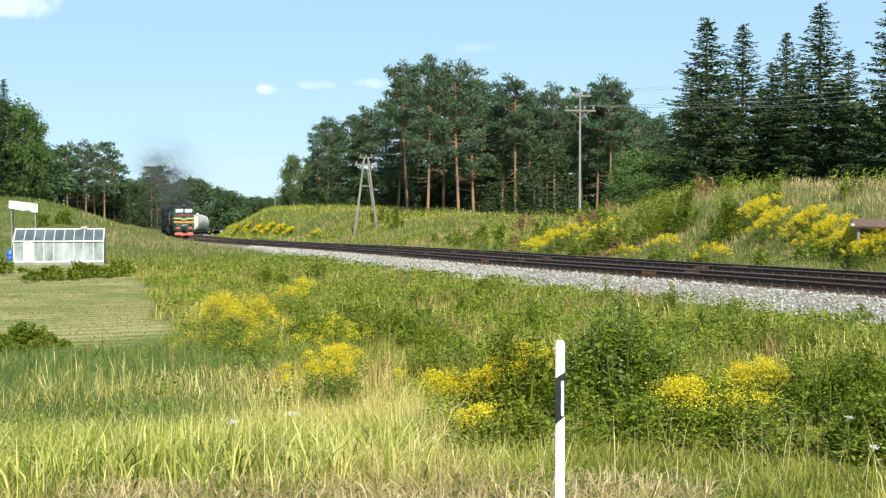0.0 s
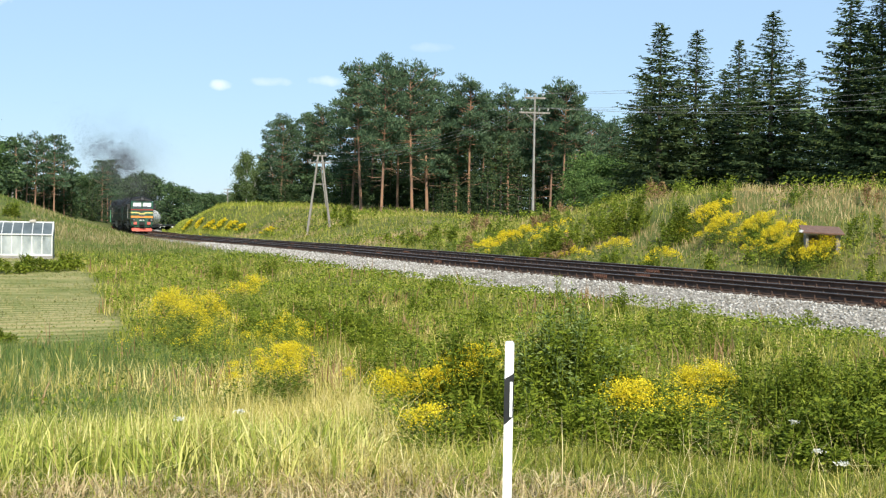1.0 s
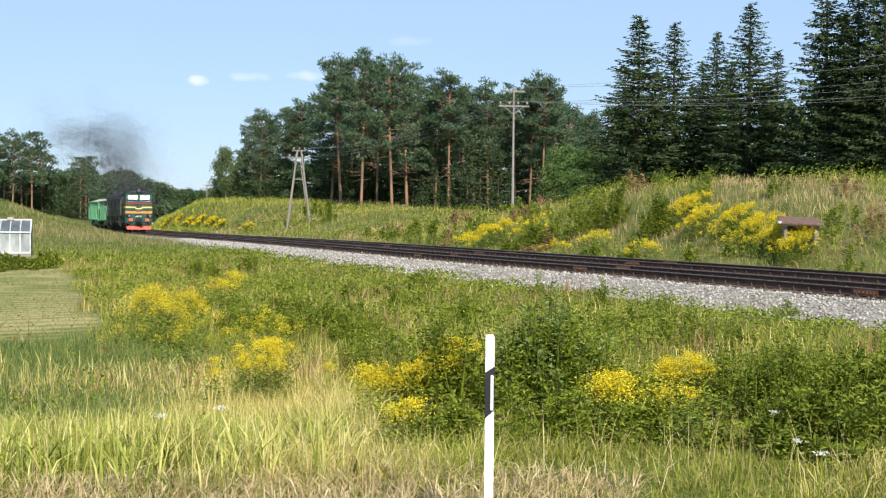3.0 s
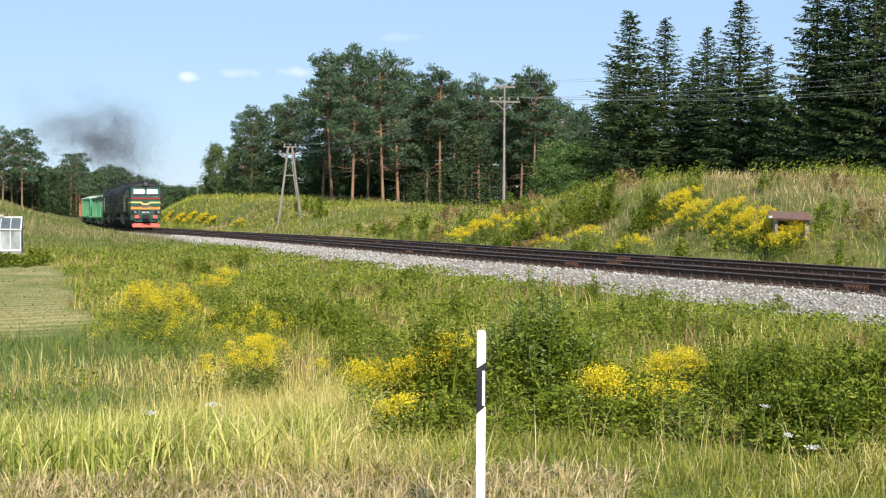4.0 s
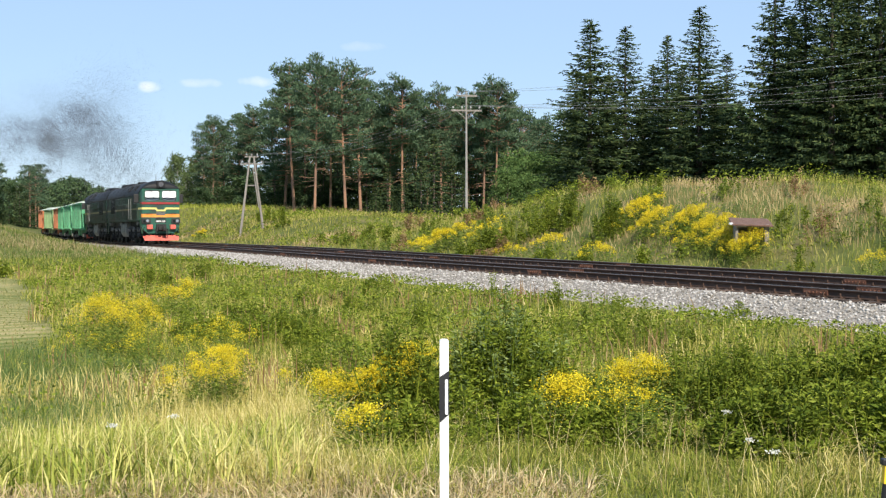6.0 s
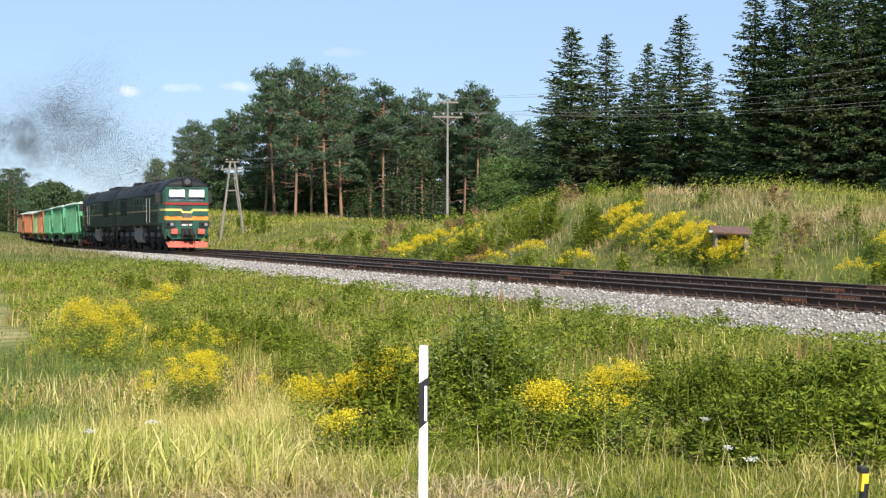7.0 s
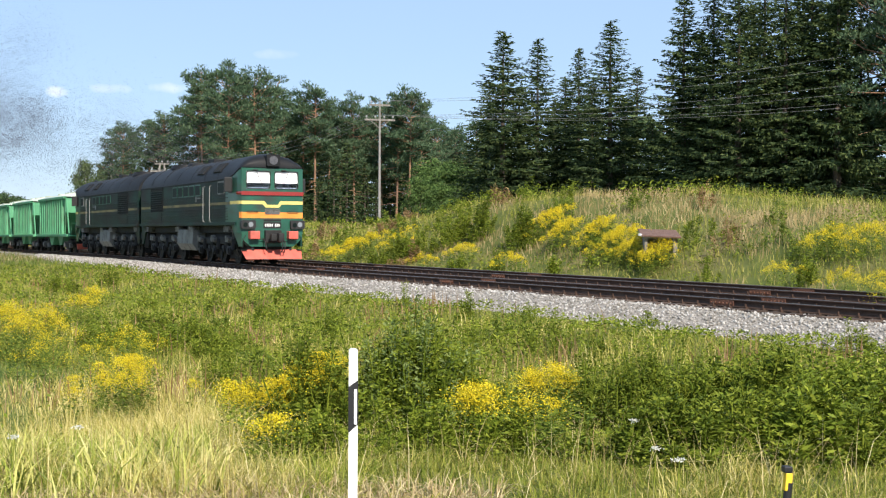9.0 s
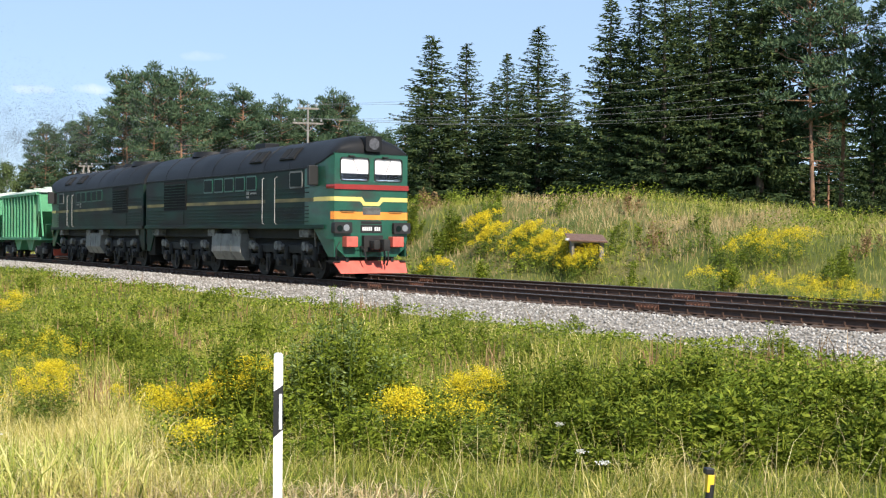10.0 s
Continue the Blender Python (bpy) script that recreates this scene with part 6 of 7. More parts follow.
def goldenrod(px, py, width, count, height=1.1, seed=0, gold=1.0, deep=0.8):
    """A stand of goldenrod: leafy stems with feathery yellow heads; count stems over that width."""
    x0, y0 = march(px, py, height * 0.9)
    height = min(height, max(0.35, (EYE + (390 - py) / 2224 * y0 - float(ground_z(x0, y0))) / 0.95))
    rng = np.random.default_rng(seed + 100)
    sx, sy = x0 + rng.normal(0, width * 0.30, count), y0 + rng.normal(0, width * deep * 0.34, count)
    dome = np.hypot((sx - x0) / width, (sy - y0) / (width * max(deep, 0.2)))
    sh = height * rng.uniform(0.84, 1.06, count) * (np.clip(1.22 - 0.55 * dome, 0.55, 1.2) if width > 0.7 else 1)
    sz = ground_z(sx, sy)
    far = math.hypot(x0, y0)
    coarse = max(1.0, far / 22)
    t = thing("goldenrod_clump", "stand of tall goldenrod in yellow bloom among the grass", "wildflowers", "goldenrod along the bank")
    t.matrix_basis = Matrix.Translation((x0, y0, float(ground_z(x0, y0))))
    off = np.array([x0, y0, float(ground_z(x0, y0))])
    k = 40 if far < 30 else 18
    f = np.tile(np.linspace(0.12, 0.86, k), count)
    ix = np.repeat(np.arange(count), k)
    base = np.stack([sx[ix], sy[ix], sz[ix] + sh[ix] * f], -1) + rng.normal(0, 0.03, (count * k, 3)) - off
    d = rng.normal(size=(count * k, 3)) * np.array([1, 1, 0.3]) + np.array([0, 0, 0.35])
    V, F = sprays(base, d, rng.uniform(0.05, 0.10, len(f)) * coarse ** 0.6, rng.uniform(0.009, 0.017, len(f)) * coarse ** 0.8, rng, 0.05)
    tagged(part("foliage", mesh_np("foliage", V, [F], M_LIME), None, t, "lime-green leafy stems"), kind="stuff")
    k = 400 if far < 20 else 130 if far < 30 else 70
    ix = np.repeat(np.arange(count), k)
    keepers = rng.random(count) < gold
    ix = ix[keepers[ix]]
    u = rng.random(len(ix))
    spread = 0.13 * (1 - u) + 0.03
    base = np.stack([sx[ix], sy[ix], sz[ix] + sh[ix] * (0.86 + 0.17 * u)], -1) + rng.normal(0, 1, (len(ix), 3)) * np.stack([spread, spread, spread * 0.5], -1) * 0.75 - off
    V, F = sprays(base, rng.normal(size=(len(ix), 3)) * np.array([1, 1, 0.5]) + np.array([0, 0, 0.4]), rng.uniform(0.011, 0.024, len(ix)) * coarse, rng.uniform(0.006, 0.012, len(ix)) * coarse, rng)
    tagged(part("bloom", mesh_np("bloom", V, [F], M_GOLD), None, t, "feathery yellow flower heads"), kind="stuff")


def shrub(px, py, width, height, leaves, material, label, seed=0, leaf=0.07, deep=0.8, name="shrub", at=None):
    """An uneven leafy shrub made of upright shoots."""
    x0, y0 = at if at else march(px, py, height * 0.92)
    if not at:
        height = min(height, max(0.4, (EYE + (390 - py) / 2224 * y0 - float(ground_z(x0, y0))) / 0.92))
    rng = np.random.default_rng(seed + 300)
    far = math.hypot(x0, y0)
    leaf = 0.38 * leaf * max(1.0, far / 18) ** 0.6
    z0 = float(ground_z(x0, y0))
    t = thing(name, label, "shrub", "shrubs along the bank")
    t.matrix_basis = Matrix.Translation((x0, y0, z0))
    leaves = int(leaves * (3.6 if far < 30 else 2.0))
    height = height * (0.95 if far < 30 else 1.0)
    shoots = max(8, leaves // 110)
    sx, sy = rng.normal(0, width * 0.36, shoots), rng.normal(0, width * deep * 0.36, shoots)
    edge = np.clip(1.05 - 0.45 * np.hypot(sx / width, sy / width / deep) * 2, 0.35, 1.05)
    sh = height * edge * rng.uniform(0.68, 1.12, shoots)
    tilt = rng.normal(0, 0.16, (shoots, 2))
    bm = bmesh.new()
    gz = ground_z(sx + x0, sy + y0) - z0
    for i in range(shoots):
        tube(bm, [(sx[i], sy[i], gz[i] - 0.05), (sx[i] + tilt[i, 0] * sh[i], sy[i] + tilt[i, 1] * sh[i], gz[i] + sh[i] * 0.97)], [0.012, 0.004], 4, caps=False)
    tagged(part("brushwood", bm, M_WEED, t), kind="stuff")
    ix = rng.integers(0, shoots, leaves)
    f = rng.uniform(0.08, 1.0, leaves) ** 0.8
    base = np.stack([sx[ix] + tilt[ix, 0] * sh[ix] * f, sy[ix] + tilt[ix, 1] * sh[ix] * f, gz[ix] + sh[ix] * f], -1)
    d = rng.normal(size=(leaves, 3)) * np.array([1, 1, 0.45]) + np.array([0, 0, 0.25])
    base = base + d * rng.uniform(0, 0.09, (leaves, 1)) * (1.2 - f)[:, None] * (1 + width * 0.2)
    V, F = sprays(base, d, rng.uniform(0.8, 1.7, leaves) * leaf * 1.5, rng.uniform(0.6, 1.1, leaves) * leaf * 0.75, rng, 0.1)
    tagged(part("foliage", mesh_np("foliage", V, [F], material), None, t), kind="stuff")
    return t


def build_plants():
    rng = np.random.default_rng(77)
    mown = lambda x, y: zone_mown(x, y) > 0.5
    # verge beside the road: straw and fresh blades
    x, y = fan(rng, 150000, 6.8, 17.5, -23, 36, 0.9)
    ok = off_track(x, y) < -4.0
    side = np.degrees(np.arctan2(x, y))
    dry = (0.7 * wave(x, y, 0.45, 3.0) + 0.8 * wave(x, y, 1.7, 8.0) + rng.normal(0, 0.7, len(x)) + 1.9 * np.exp(-((side + 2.0) / 3.2) ** 2) - 0.02 * side - 0.5 * step(-9, -14, side) - 0.55 * step(4, 10, side) + 0.3 * step(9.0, 6.5, y)) > 0.75
    tuft = 0.62 + 0.30 * wave(x, y, 2.1, 5.0) + 0.22 * wave(x, y, 5.3, 1.0)
    ok &= rng.random(len(x)) < 0.25 + tuft
    ok &= np.hypot(x, y) > 7.0 + 0.22 * wave(x, y, 1.9, 2.0) - 0.05 * np.clip(side, 0, 40)
    for name, label, m, mat_, h0, h1 in (("dry_grass", "tall straw-yellow dry grass on the road verge", ok & dry, M_STRAW, 0.10, 0.42), ("verge_grass", "fresh green grass on the road verge", ok & ~dry & (side < 5 + 4 * wave(x, y, 0.7, 9.0)), M_FRESH, 0.08, 0.36),
                                        ("lush_grass", "darker lush grass below the shrubs", ok & ~dry & (side >= 5 + 4 * wave(x, y, 0.7, 9.0)), M_MEADOW, 0.07, 0.34)):
        a, b, tf = keep(m, x, y, tuft)
        near = step(5.5, 8.5, np.hypot(a, b))
        h = rng.uniform(h0, h1, len(a)) * (0.5 + 0.4 * near + (0.12 + 0.55 * np.exp(-((np.degrees(np.arctan2(a, b)) + 2) / 4) ** 2)) * step(9, 13, np.hypot(a, b))) * np.clip(tf * 1.3, 0.3, 1.6) * (1 - 0.3 * step(4, 12, np.degrees(np.arctan2(a, b))))
        V, F = blades(a, b, h, rng.uniform(0.003, 0.008, len(a)), rng, 1.25)
        stuff(name, label, "grass", V, F, mat_)
    # short turf under the taller grass
    x, y = fan(rng, 30000, 6.6, 10.5, -23, 36)
    V, F = blades(x, y, rng.uniform(0.05, 0.17, len(x)), rng.uniform(0.004, 0.009, len(x)), rng, 1.1)
    stuff("verge_turf", "short matted green and yellow turf on the road verge", "grass", V, F, M_MEADOW)
    # broad pale blades, in tufts
    tx, ty = fan(rng, 300, 7.3, 12.0, -23, -1, 0.9)
    ix = rng.integers(0, len(tx), 5200)
    a, b = tx[ix] + rng.normal(0, 0.10, len(ix)), ty[ix] + rng.normal(0, 0.10, len(ix))
    V, F = blades(a, b, rng.uniform(0.14, 0.44, len(a)), rng.uniform(0.009, 0.017, len(a)), rng, 0.8)
    stuff("reed_grass", "broad pale green reed-like grass tufts", "grass", V, F, leafy("reed_blades", [(0.17, 0.23, 0.035), (0.34, 0.375, 0.07), (0.54, 0.52, 0.15), (0.70, 0.65, 0.26)], 0.6, 0.35))
    # cut straw litter at the very edge
    x, y = fan(rng, 7000, 6.4, 7.6, -23, 12)
    V, F = blades(x, y, rng.uniform(0.06, 0.22, len(x)), rng.uniform(0.006, 0.012, len(x)), rng, 1.4)
    stuff("cut_straw", "cut dry straw lying along the road edge", "grass", V, F, mat("cut_straw_dry", [(0.30, 0.21, 0.10), (0.50, 0.39, 0.20), (0.68, 0.57, 0.33)], 0.7, 0.8, random_from="island", through_light=0.2))
    # thin seed stalks
    x, y = fan(rng, 4200, 7.0, 17.5, -22, 36, 0.9)
    V, F = blades(x, y, rng.uniform(0.2, 0.55, len(x)), rng.uniform(0.002, 0.0045, len(x)), rng, 0.7)
    stuff("seed_stalks", "thin dry seed stalks above the grass", "grass", V, F, leafy("dry_stalks", [(0.30, 0.20, 0.09), (0.56, 0.46, 0.22), (0.76, 0.66, 0.38)], 0.6, 0.2))
    # meadow between verge, field and railway
    x, y = fan(rng, 210000, 12.0, 75, -25, 40, 1.5)
    s = off_track(x, y)
    ok = (s < -2.75) & ~mown(x, y)
    x, y, s = keep(ok, x, y, s)
    r = np.hypot(x, y)
    straw = (0.8 * wave(x, y, 0.33, 3.0) + 0.6 * wave(x, y, 0.9, 8.0) + rng.normal(0, 0.5, len(x)) + 2.3 * np.exp(-((np.degrees(np.arctan2(x, y)) + 4.0) / 4.2) ** 2 - ((y - 15) / 5.5) ** 2) - 0.03 * (y - 14)) > 0.85
    for name, label, m, mat_, hh in (("meadow_grass", "rough green meadow grass below the railway bank", ~straw, M_MEADOW, 0.36), ("meadow_straw", "pale straw grass patches in the meadow", straw, M_STRAW, 0.52)):
        a, b, c, e = keep(m, x, y, r, s)
        h = hh * rng.uniform(0.45, 1.15, len(a)) * (0.3 + 0.7 * step(-2.75, -6, e))
        V, F = blades(a, b, h, rng.uniform(0.007, 0.014, len(a)) * (0.6 + c / 30), rng, 0.6)
        stuff(name, label, "grass", V, F, mat_)
    # low broad-leaved weeds
    x, y = fan(rng, 230000, 10.5, 70, -22, 40, 1.45)
    s = off_track(x, y)
    side = np.degrees(np.arctan2(x, y))
    grassy = ((side < -6.5) & (y < 25)) | ((side < -0.8) & (y < 19.5 + 1.5 * wave(x, y, 0.7, 3.0)))
    ok = (s < -3.0) & ~mown(x, y) & (~grassy | (rng.random(len(x)) < 0.08)) & (wave(x, y, 0.55, 11.0) + 0.6 * wave(x, y, 1.5, 2.0) + 0.05 * (x - 1) > -0.35)
    x, y, s = keep(ok, x, y, s)
    r = np.hypot(x, y)
    hgt = (0.32 + 0.30 * np.clip(wave(x, y, 0.8, 6.0), -1, 1)) * (0.35 + 0.65 * step(-3.0, -7, s))
    base = np.stack([x, y, ground_z(x, y) + np.clip(hgt, 0.05, 2) * rng.uniform(0.2, 1.1, len(x)) + 0.1], -1)
    V, F = sprays(base, rng.normal(size=base.shape) * np.array([1, 1, 0.5]), rng.uniform(0.035, 0.075, len(x)) * (0.5 + r / 32), rng.uniform(0.018, 0.036, len(x)) * (0.5 + r / 32), rng, 0.1)
    stuff("meadow_weeds", "low green broad-leaved weeds in the meadow", "weeds", V, F, M_WEED)
    # rusty docks and withered patches on the slope
    x, y = fan(rng, 26000, 14, 60, -16, 38, 1.3)
    ok = (off_track(x, y) < -3.6) & ~mown(x, y) & (wave(x, y, 0.6, 21.0) + 0.7 * wave(x, y, 1.7, 4.0) > 0.95)
    a, b = keep(ok, x, y)
    V, F = blades(a, b, rng.uniform(0.3, 0.8, len(a)), rng.uniform(0.008, 0.02, len(a)) * (0.5 + np.hypot(a, b) / 22), rng, 0.3)
    stuff("withered_weeds", "brown withered weeds and seed heads", "weeds", V, F, M_BROWN)
    # dark lush band between the verge and the hay field
    x, y = fan(rng, 60000, 12.5, 24.5, -24, -6, 1.0)
    side = np.degrees(np.arctan2(x, y))
    ok = ~mown(x, y) & (rng.random(len(x)) < step(-6.5, -11.5, side + 1.5 * wave(x, y, 0.6, 4.0)))
    a, b = keep(ok, x, y)
    V, F = blades(a, b, rng.uniform(0.16, 0.46, len(a)), rng.uniform(0.008, 0.018, len(a)), rng, 0.55)
    stuff("ditch_grass", "dark lush green grass in the dip beside the hay field", "grass", V, F, leafy("ditch_blades", [(0.05, 0.10, 0.028), (0.085, 0.15, 0.04), (0.15, 0.21, 0.06), (0.24, 0.27, 0.09)], 0.5, 0.3))
    # short stubble on the mown field
    x, y = fan(rng, 60000, 18, 72, -26, -4, 1.3)
    a, b = keep(mown(x, y), x, y)
    V, F = blades(a, b, rng.uniform(0.03, 0.09, len(a)), rng.uniform(0.012, 0.03, len(a)) * (0.5 + np.hypot(a, b) / 35), rng, 0.9)
    stuff("hay_stubble", "short mown hay stubble and drying swaths", "grass", V, F, leafy("hay", [(0.12, 0.15, 0.04), (0.23, 0.225, 0.08), (0.36, 0.315, 0.15)], 0.35, 0.25))
    # hillside behind the greenhouse and the bank by the bend
    x, y = fan(rng, 75000, 62, 230, -26, -5, 1.0)
    ok = off_track(x, y) < -3.4
    a, b = keep(ok & ~mown(x, y), x, y)
    V, F = blades(a, b, rng.uniform(0.2, 0.55, len(a)), rng.uniform(0.02, 0.05, len(a)), rng, 0.8)
    stuff("hillside_grass", "rough grass on the hillside behind the greenhouse", "grass", V, F, leafy("hillside_blades", [(0.065, 0.105, 0.020), (0.105, 0.155, 0.030), (0.165, 0.205, 0.048), (0.25, 0.24, 0.09)], 0.15, 0.3))
    x, y = fan(rng, 24000, 80, 175, -16, -8, 1.0)
    s = off_track(x, y)
    ok = (s < -3.6) & (s > -22) & patchy(x, y, 0.2, 3.0, 0.1)
    a, b = keep(ok, x, y)
    V, F = blades(a, b, rng.uniform(0.2, 0.6, len(a)), rng.uniform(0.02, 0.045, len(a)), rng, 0.8)
    stuff("withered_bank_grass", "pinkish-brown seeding grass on the bank by the bend", "grass", V, F, leafy("seeding_grass", [(0.20, 0.16, 0.07), (0.33, 0.27, 0.13), (0.42, 0.36, 0.20)], 0.3, 0.2))
    # beyond the railway: the mounds
    x, y = fan(rng, 190000, 26, 150, -11, 40, 1.0)
    s = off_track(x, y)
    ok = (s > 7.4) & (s < 30)
    x, y, s = keep(ok, x, y, s)
    r = np.hypot(x, y)
    dry = (wave(x, y, 0.22, 5.0) + 0.6 * wave(x, y, 0.7, 1.0) + 2.4 * np.exp(-((x - 18.0) / 4.5) ** 2 - ((y - 53) / 6) ** 2)) > 0.5
    for name, label, m, mat_ in (("mound_grass", "tall green grass on the mounds beyond the track", ~dry, M_MOUND), ("mound_straw", "sun-bleached tan grass on the mounds beyond the track", dry, M_TAN)):
        a, b, c, e = keep(m, x, y, r, s)
        h = rng.uniform(0.15, 0.62, len(a)) * (0.5 + 0.5 * step(7.5, 11, e))
        V, F = blades(a, b, h, rng.uniform(0.010, 0.022, len(a)) * (0.35 + c / 55), rng, 0.65)
        stuff(name, label, "grass", V, F, mat_)
    x, y = fan(rng, 70000, 145, 300, -14, -2, 1.0)
    s = off_track(x, y)
    a, b = keep((s > 6.8) & (s < 34), x, y)
    V, F = blades(a, b, rng.uniform(0.25, 0.75, len(a)), rng.uniform(0.03, 0.07, len(a)), rng, 0.7)
    stuff("cutting_grass", "tall rough grass on the bank along the far curve", "grass", V, F, M_FRESH)
    x, y = fan(rng, 120000, 28, 140, -10, 40, 1.0)
    s = off_track(x, y)
    ok = (s > 8.2) & (s < 26) & (wave(x, y, 0.35, 13.0) + 0.6 * wave(x, y, 1.0, 3.0) > 0.1)
    x, y = keep(ok, x, y)
    r = np.hypot(x, y)
    base = np.stack([x, y, ground_z(x, y) + rng.uniform(0.1, 0.8, len(x))], -1)
    V, F = sprays(base, rng.normal(size=base.shape) * np.array([1, 1, 0.5]), rng.uniform(0.07, 0.14, len(x)) * (0.4 + r / 60), rng.uniform(0.03, 0.06, len(x)) * (0.4 + r / 60), rng, 0.1)
    stuff("mound_weeds", "green weeds on the mounds beyond the track", "weeds", V, F, M_WEED)
    # goldenrod this side
    for i, (px, py, w, n, h) in enumerate([(395, 540, 0.95, 70, 1.15), (445, 545, 0.9, 60, 1.15), (430, 585, 1.4, 50, 0.95), (515, 512, 0.6, 34, 1.0), (535, 498, 0.5, 20, 1.0), (590, 582, 1.0, 40, 0.9), (600, 632, 0.9, 46, 0.9),
                                           (560, 640, 0.8, 30, 0.9), (805, 672, 0.38, 20, 0.8), (862, 668, 0.36, 18, 0.8), (905, 630, 0.26, 14, 1.0), (945, 620, 0.24, 12, 1.0), (1060, 655, 0.3, 7, 1.0), (1180, 676, 0.3, 9, 1.0),
                                           (1205, 690, 0.3, 7, 0.95), (1325, 660, 0.35, 20, 0.9), (1380, 650, 0.4, 24, 0.95), (1345, 690, 0.5, 20, 0.85), (1015, 678, 0.3, 10, 0.95), (850, 735, 0.4, 16, 0.8)]):
        goldenrod(px, py, w, n, h, i, {2: 0.3, 7: 0.25, 15: 0.2, 16: 0.22, 17: 0.15, 19: 0.12, 5: 0.35, 6: 0.35}.get(i, 0.75), 0.8 if w > 0.7 else 0.45)
    # goldenrod beyond
    for i, (px, py, w, n, h) in enumerate([(1335, 365, 2.2, 60, 1.2), (1365, 380, 1.6, 50, 1.2), (1430, 380, 2.0, 60, 1.2), (1470, 395, 2.0, 70, 1.2), (1510, 408, 2.0, 70, 1.2), (1545, 420, 1.6, 50, 1.2), (975, 415, 2.4, 46, 1.2),
                                           (1010, 405, 2.0, 40, 1.2), (1060, 400, 2.0, 36, 1.2), (940, 430, 2.2, 40, 1.1), (1170, 425, 1.6, 30, 1.1), (1260, 440, 1.4, 30, 1.1), (418, 404, 1.3, 30, 0.9), (436, 402, 1.3, 34, 1.0), (455, 403, 1.4, 36, 1.0), (474, 401, 1.4, 36, 1.0), (493, 402, 1.4, 34, 1.0), (512, 405, 1.2, 26, 0.9),
                                           (560, 410, 1.4, 16, 0.9), (1110, 440, 1.6, 24, 1.0), (1880, 392, 2.0, 60, 1.2), (1950, 390, 2.0, 60, 1.2), (2000, 480, 1.6, 40, 1.1), (2080, 490, 1.6, 40, 1.1),
                                           (1910, 470, 1.4, 24, 1.0), (1780, 455, 1.2, 16, 1.0)]):
        goldenrod(px, py, w * 0.85, int(n * (2.0 if 1320 < px < 1560 else 1.4)), h, 50 + i, 0.65, 0.75)
    # shrubs this side
    tall, low = "dense leafy green shrub with upright shoots", "low bushy green undergrowth"
    for i, (px, py, w, h, n, m, lf) in enumerate([(1080, 540, 0.95, 1.7, 3600, M_WEED, 0.075), (1030, 560, 0.8, 1.5, 2200, M_WEED, 0.07), (1130, 570, 0.8, 1.45, 2400, M_WEED, 0.07), (895, 530, 0.36, 1.6, 1300, M_DARK, 0.08),
                                                  (930, 580, 0.5, 1.3, 1100, M_DARK, 0.07), (1090, 650, 0.8, 1.15, 2400, M_WEED, 0.07), (1010, 640, 0.6, 1.1, 1300, M_WEED, 0.07), (1250, 640, 0.7, 0.95, 1300, M_LIME, 0.055),
                                                  (1190, 620, 0.6, 1.1, 1200, M_WEED, 0.06), (1440, 590, 0.7, 1.4, 1900, M_DARK, 0.06), (1520, 600, 0.8, 1.4, 2600, M_DARK, 0.06), (1480, 660, 0.7, 1.0, 1700, M_LIME, 0.055),
                                                  (1260, 690, 0.6, 0.9, 1400, M_WEED, 0.06), (1600, 610, 0.8, 1.3, 2400, M_DARK, 0.06), (1560, 700, 0.7, 0.95, 1800, M_DARK, 0.07), (700, 545, 1.0, 0.8, 1500, M_WEED, 0.07),
                                                  (640, 530, 1.0, 0.8, 1300, M_DARK, 0.07), (480, 465, 0.9, 1.0, 900, M_WEED, 0.07), (560, 450, 0.4, 1.2, 420, M_DARK, 0.07), (760, 560, 1.0, 0.8, 1200, M_WEED, 0.07),
                                                  (930, 720, 0.6, 0.8, 1300, M_WEED, 0.06), (1120, 700, 0.6, 0.8, 1400, M_WEED, 0.06), (560, 545, 1.1, 0.8, 1400, M_WEED, 0.07), (1295, 520, 0.22, 0.6, 200, M_WEED, 0.05),
                                                  (1525, 525, 0.2, 0.6, 180, M_WEED, 0.05), (1075, 485, 0.25, 0.9, 260, M_WEED, 0.06), (830, 520, 0.8, 0.7, 900, M_WEED, 0.07), (1720, 610, 0.9, 1.25, 2200, M_DARK, 0.09),
                                                  (1800, 610, 0.9, 1.35, 2200, M_DARK, 0.09), (1890, 625, 0.8, 1.2, 2000, M_WEED, 0.085), (1980, 640, 0.9, 1.3, 2200, M_DARK, 0.09), (1850, 690, 0.8, 0.9, 1700, M_WEED, 0.10),
                                                  (1950, 710, 0.8, 0.9, 2200, M_DARK, 0.065), (1770, 690, 0.7, 0.85, 1500, M_WEED, 0.06), (1680, 690, 0.7, 0.9, 1600, M_DARK, 0.07),
                                                  (2060, 650, 0.8, 1.2, 2000, M_WEED, 0.085), (2140, 670, 0.8, 1.2, 2000, M_DARK, 0.09),
                                                  (2160, 750, 0.7, 0.8, 1500, M_DARK, 0.09), (1095, 520, 0.75, 1.75, 2600, M_WILLOW, 0.065), (1050, 545, 0.6, 1.6, 1500, M_WILLOW, 0.06)]):
        shrub(px, py, w, h, n, m, tall if h > 1 else low, i, lf)
